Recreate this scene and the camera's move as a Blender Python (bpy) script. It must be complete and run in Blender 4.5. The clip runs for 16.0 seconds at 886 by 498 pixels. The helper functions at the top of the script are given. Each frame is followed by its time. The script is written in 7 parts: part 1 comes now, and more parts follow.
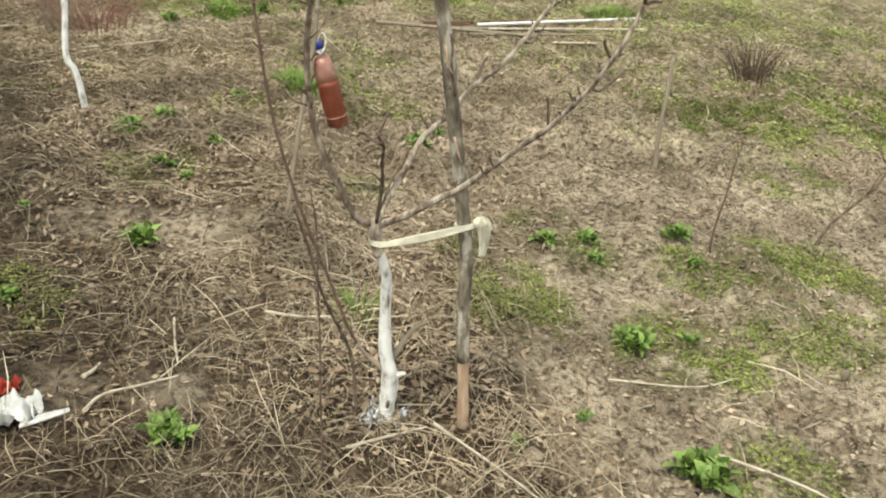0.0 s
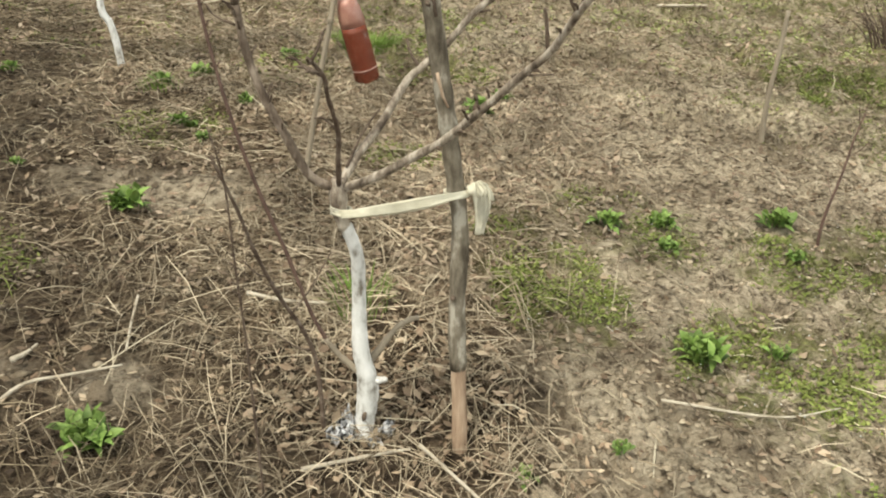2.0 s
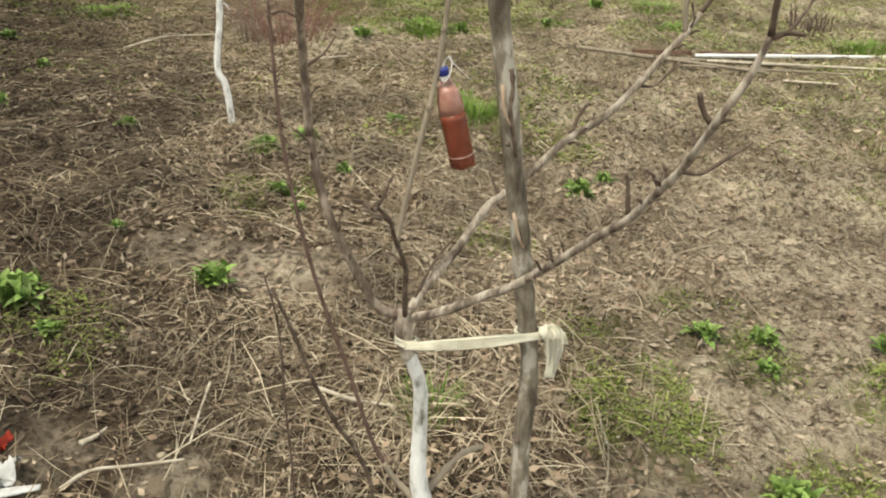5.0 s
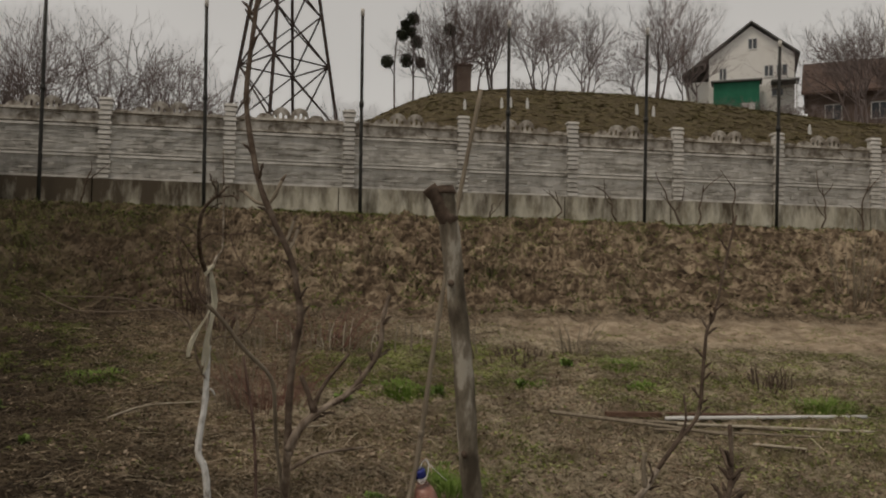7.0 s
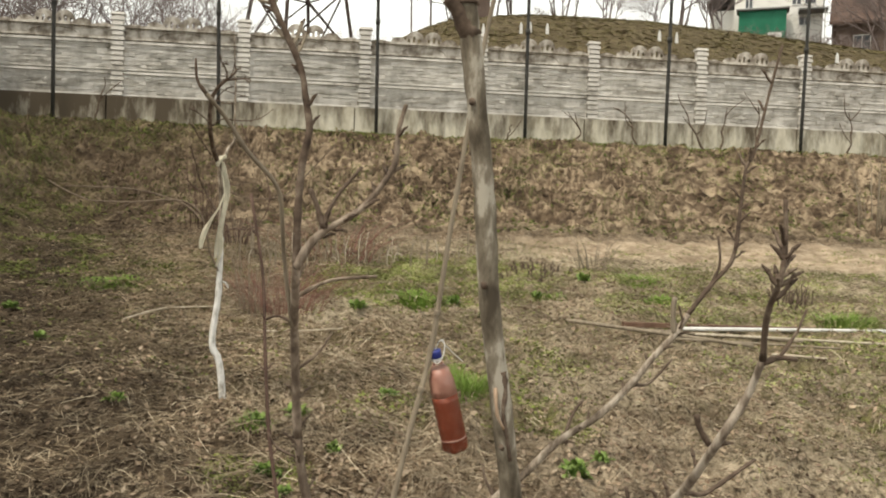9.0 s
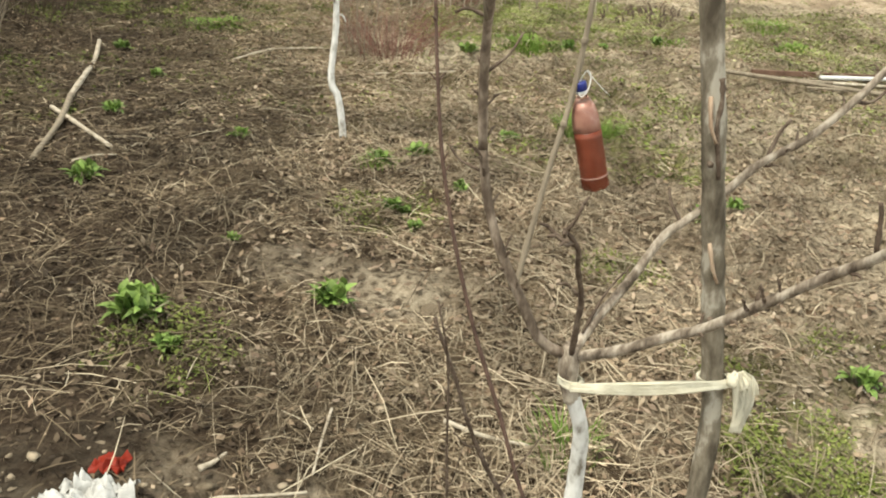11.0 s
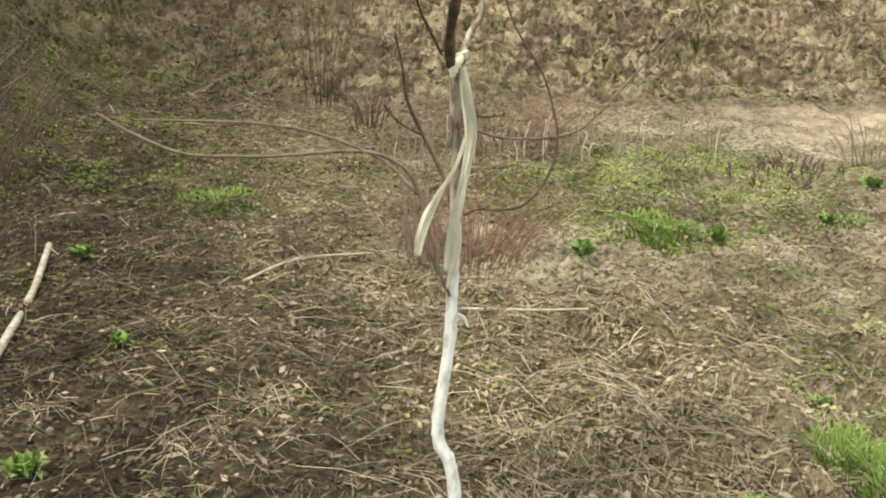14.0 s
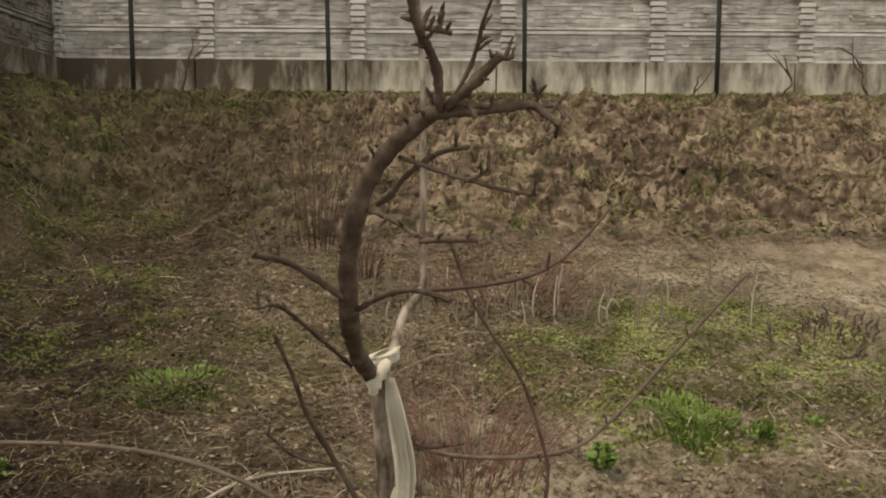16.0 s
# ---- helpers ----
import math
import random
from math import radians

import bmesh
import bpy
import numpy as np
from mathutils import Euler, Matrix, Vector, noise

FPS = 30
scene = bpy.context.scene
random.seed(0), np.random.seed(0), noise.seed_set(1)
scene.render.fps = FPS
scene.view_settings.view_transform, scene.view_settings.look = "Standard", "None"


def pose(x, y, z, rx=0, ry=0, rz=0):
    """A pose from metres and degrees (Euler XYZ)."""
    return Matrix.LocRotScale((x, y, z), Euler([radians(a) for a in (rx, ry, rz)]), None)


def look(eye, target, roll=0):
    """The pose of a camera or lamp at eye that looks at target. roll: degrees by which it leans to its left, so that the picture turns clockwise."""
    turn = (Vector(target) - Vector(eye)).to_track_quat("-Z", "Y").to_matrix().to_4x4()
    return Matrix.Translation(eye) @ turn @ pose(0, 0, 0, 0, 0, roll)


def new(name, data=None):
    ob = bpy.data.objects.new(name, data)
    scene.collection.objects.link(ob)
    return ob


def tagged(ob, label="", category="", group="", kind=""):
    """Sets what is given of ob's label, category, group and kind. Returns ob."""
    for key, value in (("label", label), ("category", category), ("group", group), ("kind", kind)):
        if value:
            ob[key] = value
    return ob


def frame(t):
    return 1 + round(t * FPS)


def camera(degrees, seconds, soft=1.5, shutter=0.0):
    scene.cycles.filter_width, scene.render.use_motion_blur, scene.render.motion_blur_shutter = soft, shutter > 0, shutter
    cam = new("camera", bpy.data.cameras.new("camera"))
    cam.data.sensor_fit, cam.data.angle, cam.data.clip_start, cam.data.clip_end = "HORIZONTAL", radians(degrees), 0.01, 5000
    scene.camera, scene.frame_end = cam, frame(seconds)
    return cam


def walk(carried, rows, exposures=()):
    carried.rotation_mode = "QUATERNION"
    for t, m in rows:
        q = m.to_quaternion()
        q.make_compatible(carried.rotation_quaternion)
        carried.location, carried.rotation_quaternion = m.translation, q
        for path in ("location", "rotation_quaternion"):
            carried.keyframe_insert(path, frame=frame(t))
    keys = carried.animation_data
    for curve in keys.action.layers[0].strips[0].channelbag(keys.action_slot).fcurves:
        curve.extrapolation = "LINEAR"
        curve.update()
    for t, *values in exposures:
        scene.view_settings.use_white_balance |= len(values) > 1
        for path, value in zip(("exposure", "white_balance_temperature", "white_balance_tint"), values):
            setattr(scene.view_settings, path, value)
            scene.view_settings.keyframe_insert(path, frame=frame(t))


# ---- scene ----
cam = camera(55.6, 16.0, soft=2.0)
PATH = [
    (0, (-0.697, -1.867, 1.299), (0.086, -0.17, 0.587), 0.8),
    (0.5, (-0.686, -1.837, 1.293), (0.141, -0.16, 0.582), 1.3),
    (1, (-0.582, -1.799, 1.193), (0.167, -0.087, 0.48), 0.2),
    (1.5, (-0.377, -1.693, 1.161), (0.216, 0.076, 0.44), 0.3),
    (2, (-0.252, -1.541, 1.1), (0.258, 0.244, 0.355), -0.2),
    (2.5, (-0.134, -1.419, 1.113), (0.303, 0.384, 0.367), -0.1),
    (3, (-0.003, -1.41, 1.113), (0.294, 0.416, 0.355), 0.8),
    (3.2, (0.034, -1.417, 1.108), (0.301, 0.414, 0.351), 1.5),
    (5.3, (-0.164, -1.414, 1.287), (0.103, 0.466, 0.66), 1.5),
    (5.5, (-0.163, -1.431, 1.308), (0.122, 0.474, 0.771), 1.7),
    (6, (-0.169, -1.457, 1.373), (0.143, 0.504, 1.132), 2.0),
    (6.5, (-0.173, -1.462, 1.437), (0.14, 0.513, 1.384), 2.0),
    (7, (-0.163, -1.482, 1.493), (0.15, 0.491, 1.581), 1.2),
    (7.5, (-0.144, -1.465, 1.51), (0.17, 0.505, 1.661), 0.9),
    (8, (-0.134, -1.46, 1.464), (0.174, 0.509, 1.628), 1.0),
    (8.5, (-0.131, -1.423, 1.375), (0.145, 0.557, 1.446), 1.2),
    (9, (-0.149, -1.383, 1.315), (0.131, 0.596, 1.243), 1.8),
    (9.5, (-0.167, -1.348, 1.227), (0.114, 0.605, 0.903), 2.1),
    (9.7, (-0.17, -1.349, 1.198), (0.111, 0.583, 0.766), 1.9),
    (11.8, (-0.468, -0.922, 1.237), (-0.461, 0.969, 0.586), 2.1),
    (12, (-0.523, -0.746, 1.252), (-0.502, 1.157, 0.636), 2.4),
    (12.5, (-0.67, -0.318, 1.376), (-0.643, 1.607, 0.833), 1.5),
    (13, (-0.765, 0.021, 1.487), (-0.718, 1.947, 0.95), 1.6),
    (13.5, (-0.69, 0.412, 1.537), (-0.616, 2.352, 1.058), 0.8),
    (14, (-0.707, 0.739, 1.565), (-0.627, 2.684, 1.108), 1.1),
    (14.5, (-0.726, 1.079, 1.736), (-0.614, 3.038, 1.354), 1.0),
    (15, (-0.633, 1.278, 1.78), (-0.482, 3.248, 1.475), 0.5),
    (15.5, (-0.558, 1.418, 1.834), (-0.443, 3.402, 1.615), 0.4),
    (16, (-0.553, 1.434, 1.805), (-0.524, 3.423, 1.595), 0.3),
]
SHOTS = [(0, 0.36, 6750, 5), (3, 0.27, 6900, 6), (5.5, 0.25, 6900, 7), (6, -1.12, 7050, 9), (6.5, -1.66, 7500, 14), (7, -1.47, 7250, 15), (7.5, -1.32, 7150, 15), (8, -1.2, 7150, 15), (8.5, -0.6, 7200, 12), (9, 0.0, 7200, 10), (9.5, 0.25, 7150, 3), (12, 0.42, 6900, 7), (13, 0.43, 6850, 6), (14, 0.46, 6850, 4), (14.5, 0.3, 6850, 5), (15, -0.2, 7350, 5), (15.5, -0.7, 7350, 11), (16, -0.52, 7450, 14)]
walk(cam, [(t, look(eye, target, roll)) for t, eye, target, roll in PATH], SHOTS)

# ---- sky and light: a veiled sun in a hazy white sky ----
world = bpy.data.worlds.new("overcast_sky")
scene.world = world
world.use_nodes = True
wn, wl = world.node_tree.nodes, world.node_tree.links
sky = wn.new("ShaderNodeTexSky")
sky.sky_type, sky.sun_disc = "NISHITA", False
sky.sun_elevation, sky.sun_rotation = radians(62), radians(238)
sky.air_density, sky.dust_density, sky.ozone_density = 1.0, 6.0, 1.0
cloud = wn.new("ShaderNodeTexNoise")
cloud.inputs["Scale"].default_value, cloud.inputs["Detail"].default_value = 2.2, 5.0
ramp = wn.new("ShaderNodeValToRGB")
ramp.color_ramp.elements[0].position, ramp.color_ramp.elements[0].color = 0.3, (8.2, 8.6, 8.65, 1)
ramp.color_ramp.elements[1].position, ramp.color_ramp.elements[1].color = 0.75, (9.3, 9.75, 9.8, 1)
veil = wn.new("ShaderNodeMixRGB")
veil.inputs[0].default_value = 0.94
wl.new(cloud.outputs[0], ramp.inputs[0])
wl.new(sky.outputs[0], veil.inputs[1])
wl.new(ramp.outputs[0], veil.inputs[2])
haze_co, haze_z, haze, shade = wn.new("ShaderNodeTexCoord"), wn.new("ShaderNodeSeparateXYZ"), wn.new("ShaderNodeMapRange"), wn.new("ShaderNodeVectorMath")
for socket, value in zip(("From Min", "From Max", "To Min", "To Max"), (0.0, 0.7, 1.3, 0.6)):
    haze.inputs[socket].default_value = value
shade.operation = "SCALE"
wl.new(haze_co.outputs["Generated"], haze_z.inputs[0])
wl.new(haze_z.outputs[2], haze.inputs["Value"])
wl.new(veil.outputs[0], shade.inputs[0])
wl.new(haze.outputs[0], shade.inputs["Scale"])
wl.new(shade.outputs[0], wn["Background"].inputs[0])
wn["Background"].inputs[1].default_value = 0.15
sun = new("sun", bpy.data.lights.new("sun", "SUN"))
sun.data.energy, sun.data.angle, sun.data.color = 2.8, radians(15), (1.0, 0.94, 0.84)
sun.matrix_world = look((0, 0, 30), (0 + 30 * math.cos(radians(62)) / math.sin(radians(62)) * math.sin(radians(58)),
                                     30 * math.cos(radians(62)) / math.sin(radians(62)) * math.cos(radians(58)), 0))

# ---- materials ----
def material(name, stops, scale=8.0, detail=6.0, rough=0.9, bump=0.3, bump_scale=60.0, spread=0.0, island=0.0, metal=0.0, stretch=(1, 1, 1), spec=0.25):
    """Noise-mixed colours (stops: position, r, g, b), a finer bump, and a spread of lightness per object or per island."""
    m = bpy.data.materials.new(name)
    m.use_nodes = True
    n, k = m.node_tree.nodes, m.node_tree.links
    bsdf = n["Principled BSDF"]
    co, mp = n.new("ShaderNodeTexCoord"), n.new("ShaderNodeMapping")
    mp.inputs["Scale"].default_value = stretch
    k.new(co.outputs["Object"], mp.inputs[0])
    tex = n.new("ShaderNodeTexNoise")
    tex.inputs["Scale"].default_value, tex.inputs["Detail"].default_value, tex.inputs["Roughness"].default_value = scale, detail, 0.62
    k.new(mp.outputs[0], tex.inputs["Vector"])
    rp = n.new("ShaderNodeValToRGB")
    el = rp.color_ramp.elements
    while len(el) < len(stops):
        el.new(0.5)
    for e, (p, r, g, b) in zip(el, stops):
        e.position, e.color = p, (r, g, b, 1)
    k.new(tex.outputs[0], rp.inputs[0])
    colour = rp.outputs[0]
    for amount, node, socket in ((spread, "ShaderNodeObjectInfo", "Random"), (island, "ShaderNodeNewGeometry", "Random Per Island")):
        if amount:
            src, mr, hs = n.new(node), n.new("ShaderNodeMapRange"), n.new("ShaderNodeHueSaturation")
            mr.inputs["To Min"].default_value, mr.inputs["To Max"].default_value = 1 - amount, 1 + amount
            k.new(src.outputs[socket], mr.inputs["Value"])
            k.new(mr.outputs[0], hs.inputs["Value"])
            k.new(colour, hs.inputs["Color"])
            colour = hs.outputs[0]
    k.new(colour, bsdf.inputs["Base Color"])
    bsdf.inputs["Roughness"].default_value, bsdf.inputs["Metallic"].default_value = rough, metal
    bsdf.inputs["Specular IOR Level"].default_value = spec
    if bump:
        fine, bm = n.new("ShaderNodeTexNoise"), n.new("ShaderNodeBump")
        fine.inputs["Scale"].default_value, fine.inputs["Detail"].default_value = bump_scale, 8.0
        bm.inputs["Strength"].default_value, bm.inputs["Distance"].default_value = bump, 0.6 / bump_scale
        k.new(mp.outputs[0], fine.inputs["Vector"])
        k.new(fine.outputs[0], bm.inputs["Height"])
        k.new(bm.outputs[0], bsdf.inputs["Normal"])
    return m


def straw_material(name, colours, spread=0.35):
    """Per-island picks from a few dry colours."""
    m = bpy.data.materials.new(name)
    m.use_nodes = True
    n, k = m.node_tree.nodes, m.node_tree.links
    geo, rp = n.new("ShaderNodeNewGeometry"), n.new("ShaderNodeValToRGB")
    el = rp.color_ramp.elements
    while len(el) < len(colours):
        el.new(0.5)
    for i, (e, c) in enumerate(zip(el, colours)):
        e.position, e.color = i / (len(colours) - 1), (*c, 1)
    k.new(geo.outputs["Random Per Island"], rp.inputs[0])
    co, tex, hs, mr = n.new("ShaderNodeTexCoord"), n.new("ShaderNodeTexNoise"), n.new("ShaderNodeHueSaturation"), n.new("ShaderNodeMapRange")
    tex.inputs["Scale"].default_value = 2.6
    mr.inputs["From Min"].default_value, mr.inputs["From Max"].default_value = 0.34, 0.66
    mr.inputs["To Min"].default_value, mr.inputs["To Max"].default_value = 1 - spread, 1 + spread
    k.new(co.outputs["Object"], tex.inputs["Vector"])
    k.new(tex.outputs[0], mr.inputs["Value"])
    k.new(mr.outputs[0], hs.inputs["Value"])
    k.new(rp.outputs[0], hs.inputs["Color"])
    k.new(hs.outputs[0], n["Principled BSDF"].inputs["Base Color"])
    n["Principled BSDF"].inputs["Roughness"].default_value = 0.75
    n["Principled BSDF"].inputs["Specular IOR Level"].default_value = 0.2
    return m


STRAW = straw_material("dry_straw", [(0.12, 0.092, 0.062), (0.29, 0.235, 0.165), (0.42, 0.35, 0.25), (0.19, 0.15, 0.103), (0.57, 0.485, 0.355), (0.33, 0.27, 0.19), (0.22, 0.175, 0.12), (0.47, 0.39, 0.28)])
DEAD = straw_material("dead_stems", [(0.055, 0.04, 0.026), (0.14, 0.103, 0.068), (0.25, 0.195, 0.128), (0.09, 0.066, 0.044)])
# darker straw and litter: shade towards the wall is partly in their colour
DARKSTRAW = straw_material("damp_straw", [(0.05, 0.036, 0.023), (0.10, 0.074, 0.048), (0.18, 0.14, 0.09), (0.075, 0.055, 0.036), (0.31, 0.25, 0.167)])
DARKLITTER = straw_material("dark_litter", [(0.03, 0.021, 0.014), (0.065, 0.046, 0.031), (0.11, 0.082, 0.055), (0.045, 0.032, 0.022), (0.18, 0.14, 0.096)])
REED = straw_material("pale_stalks", [(0.40, 0.345, 0.25), (0.58, 0.515, 0.39), (0.48, 0.42, 0.31), (0.32, 0.27, 0.19)])
GREEN = straw_material("low_green", [(0.115, 0.155, 0.038), (0.215, 0.25, 0.065), (0.165, 0.205, 0.05), (0.32, 0.335, 0.12)])
LUSH = straw_material("lush_leaf", [(0.095, 0.16, 0.03), (0.16, 0.25, 0.05), (0.23, 0.33, 0.085), (0.12, 0.20, 0.035)], 0.15)
BANKSTRAW = straw_material("bank_straw", [(0.12, 0.087, 0.059), (0.25, 0.19, 0.13), (0.35, 0.28, 0.195), (0.18, 0.133, 0.09), (0.4, 0.325, 0.23)])
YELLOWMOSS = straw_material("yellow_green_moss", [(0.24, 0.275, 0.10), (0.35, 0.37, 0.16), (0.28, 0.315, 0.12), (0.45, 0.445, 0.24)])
HILLGRASS = straw_material("hill_grass_blades", [(0.075, 0.06, 0.026), (0.15, 0.12, 0.06), (0.105, 0.09, 0.035), (0.2, 0.16, 0.09)])
HILLGREEN = straw_material("hill_green_blades", [(0.075, 0.068, 0.024), (0.125, 0.108, 0.044), (0.1, 0.09, 0.032)])
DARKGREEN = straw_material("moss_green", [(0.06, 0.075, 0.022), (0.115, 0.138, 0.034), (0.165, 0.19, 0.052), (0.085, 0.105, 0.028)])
LITTER = straw_material("leaf_litter", [(0.11, 0.078, 0.054), (0.22, 0.155, 0.105), (0.33, 0.25, 0.17), (0.16, 0.11, 0.075), (0.46, 0.37, 0.265), (0.28, 0.20, 0.14)])
SCRAP = straw_material("dead_leaf_scraps", [(0.13, 0.088, 0.062), (0.27, 0.195, 0.142), (0.36, 0.285, 0.21), (0.2, 0.14, 0.1), (0.42, 0.35, 0.265), (0.31, 0.23, 0.17)])
CLOD = material("dry_soil_clods", [(0.38, 0.12, 0.095, 0.065), (0.47, 0.25, 0.203, 0.145), (0.55, 0.37, 0.305, 0.222), (0.68, 0.48, 0.405, 0.30)], 13, 9, 0.95, 0.5, 90, island=0.2)
DARKCLOD = material("dark_soil_clods", [(0.32, 0.09, 0.07, 0.047), (0.68, 0.26, 0.205, 0.145)], 16, 8, 0.95, 0.5, 90)
BANKCLOD = material("bank_clods", [(0.3, 0.12, 0.082, 0.056), (0.5, 0.225, 0.165, 0.112), (0.7, 0.36, 0.28, 0.195)], 5, 8, 0.95, 0.5, 60, island=0.3)
BARK = material("young_bark", [(0.36, 0.085, 0.064, 0.048), (0.47, 0.23, 0.185, 0.143), (0.6, 0.48, 0.42, 0.345)], 42, 8, 0.8, 0.6, 220, stretch=(1, 1, 0.35))
REDBARK = material("red_shoot_bark", [(0.3, 0.06, 0.037, 0.03), (0.7, 0.16, 0.10, 0.078)], 30, 6, 0.7, 0.2, 200)
TWIGBARK = material("brown_twig_bark", [(0.3, 0.10, 0.072, 0.052), (0.7, 0.23, 0.178, 0.135)], 30, 6, 0.75, 0.2, 200)
LIMBBARK = material("brown_limb_bark", [(0.34, 0.075, 0.054, 0.04), (0.48, 0.175, 0.133, 0.1), (0.62, 0.35, 0.285, 0.225)], 42, 8, 0.8, 0.5, 220, stretch=(1, 1, 0.4))
REDSHOOT = material("red_shoots", [(0.3, 0.15, 0.07, 0.058), (0.7, 0.32, 0.16, 0.13)], 20, 4, 0.7, 0.1, 100)
DARKBARK = material("dark_spur_bark", [(0.3, 0.055, 0.038, 0.028), (0.52, 0.125, 0.09, 0.067), (0.74, 0.25, 0.2, 0.155)], 40, 6, 0.85, 0.4, 240)
POLEBARK = material("stake_bark", [(0.33, 0.07, 0.056, 0.04), (0.44, 0.145, 0.122, 0.09), (0.53, 0.225, 0.195, 0.15), (0.6, 0.42, 0.385, 0.32)], 30, 10, 0.85, 0.5, 160, stretch=(1, 1, 0.4))
BAREWOOD = material("peeled_wood", [(0.3, 0.22, 0.14, 0.092), (0.5, 0.40, 0.285, 0.2), (0.7, 0.56, 0.43, 0.32)], 60, 6, 0.75, 0.25, 200, stretch=(1, 1, 0.12))
LIME = material("whitewash", [(0.32, 0.19, 0.165, 0.13), (0.40, 0.46, 0.445, 0.415), (0.5, 0.68, 0.675, 0.65), (0.62, 0.78, 0.775, 0.755)], 34, 9, 0.9, 0.5, 150, stretch=(1, 1, 0.5))
CLOTH = material("tie_cloth", [(0.3, 0.60, 0.56, 0.43), (0.7, 0.78, 0.74, 0.60)], 30, 5, 0.85, 0.4, 140, spec=0.1)
CANE = material("grey_cane", [(0.3, 0.19, 0.155, 0.115), (0.7, 0.33, 0.28, 0.21)], 30, 6, 0.75, 0.2, 150, stretch=(1, 1, 0.2))
STICK = material("weathered_stick", [(0.3, 0.30, 0.25, 0.185), (0.5, 0.46, 0.405, 0.32), (0.7, 0.62, 0.565, 0.47)], 25, 7, 0.8, 0.3, 150)
CRESTMIX = material("lichen_stained_concrete", [(0.36, 0.13, 0.108, 0.085), (0.47, 0.30, 0.27, 0.23), (0.56, 0.48, 0.45, 0.405), (0.7, 0.64, 0.61, 0.565)], 5.0, 9, 0.9, 0.4, 60, spread=0.08)
CONCRETE = material("cast_concrete", [(0.33, 0.22, 0.205, 0.18), (0.42, 0.45, 0.43, 0.395), (0.53, 0.60, 0.58, 0.545), (0.72, 0.73, 0.71, 0.675)], 3.2, 9, 0.9, 0.3, 60, spread=0.08)
METAL = material("dark_green_pole", [(0.3, 0.026, 0.026, 0.024), (0.7, 0.05, 0.048, 0.044)], 8, 5, 0.6, 0.1, 60)
STEEL = material("rusty_pylon_steel", [(0.3, 0.035, 0.026, 0.023), (0.7, 0.075, 0.052, 0.043)], 2, 5, 0.7, 0.0)
TWIGS = material("far_bare_twigs", [(0.3, 0.15, 0.12, 0.114), (0.7, 0.26, 0.215, 0.205)], 1, 4, 0.9, 0.0, spread=0.22)
BRUSH = material("red_brown_brush", [(0.3, 0.075, 0.05, 0.042), (0.7, 0.15, 0.105, 0.088)], 1, 4, 0.9, 0.0)
PLASTIC = material("white_plastic", [(0.3, 0.62, 0.62, 0.60), (0.7, 0.78, 0.78, 0.77)], 12, 4, 0.5, 0.3, 40, spec=0.4)


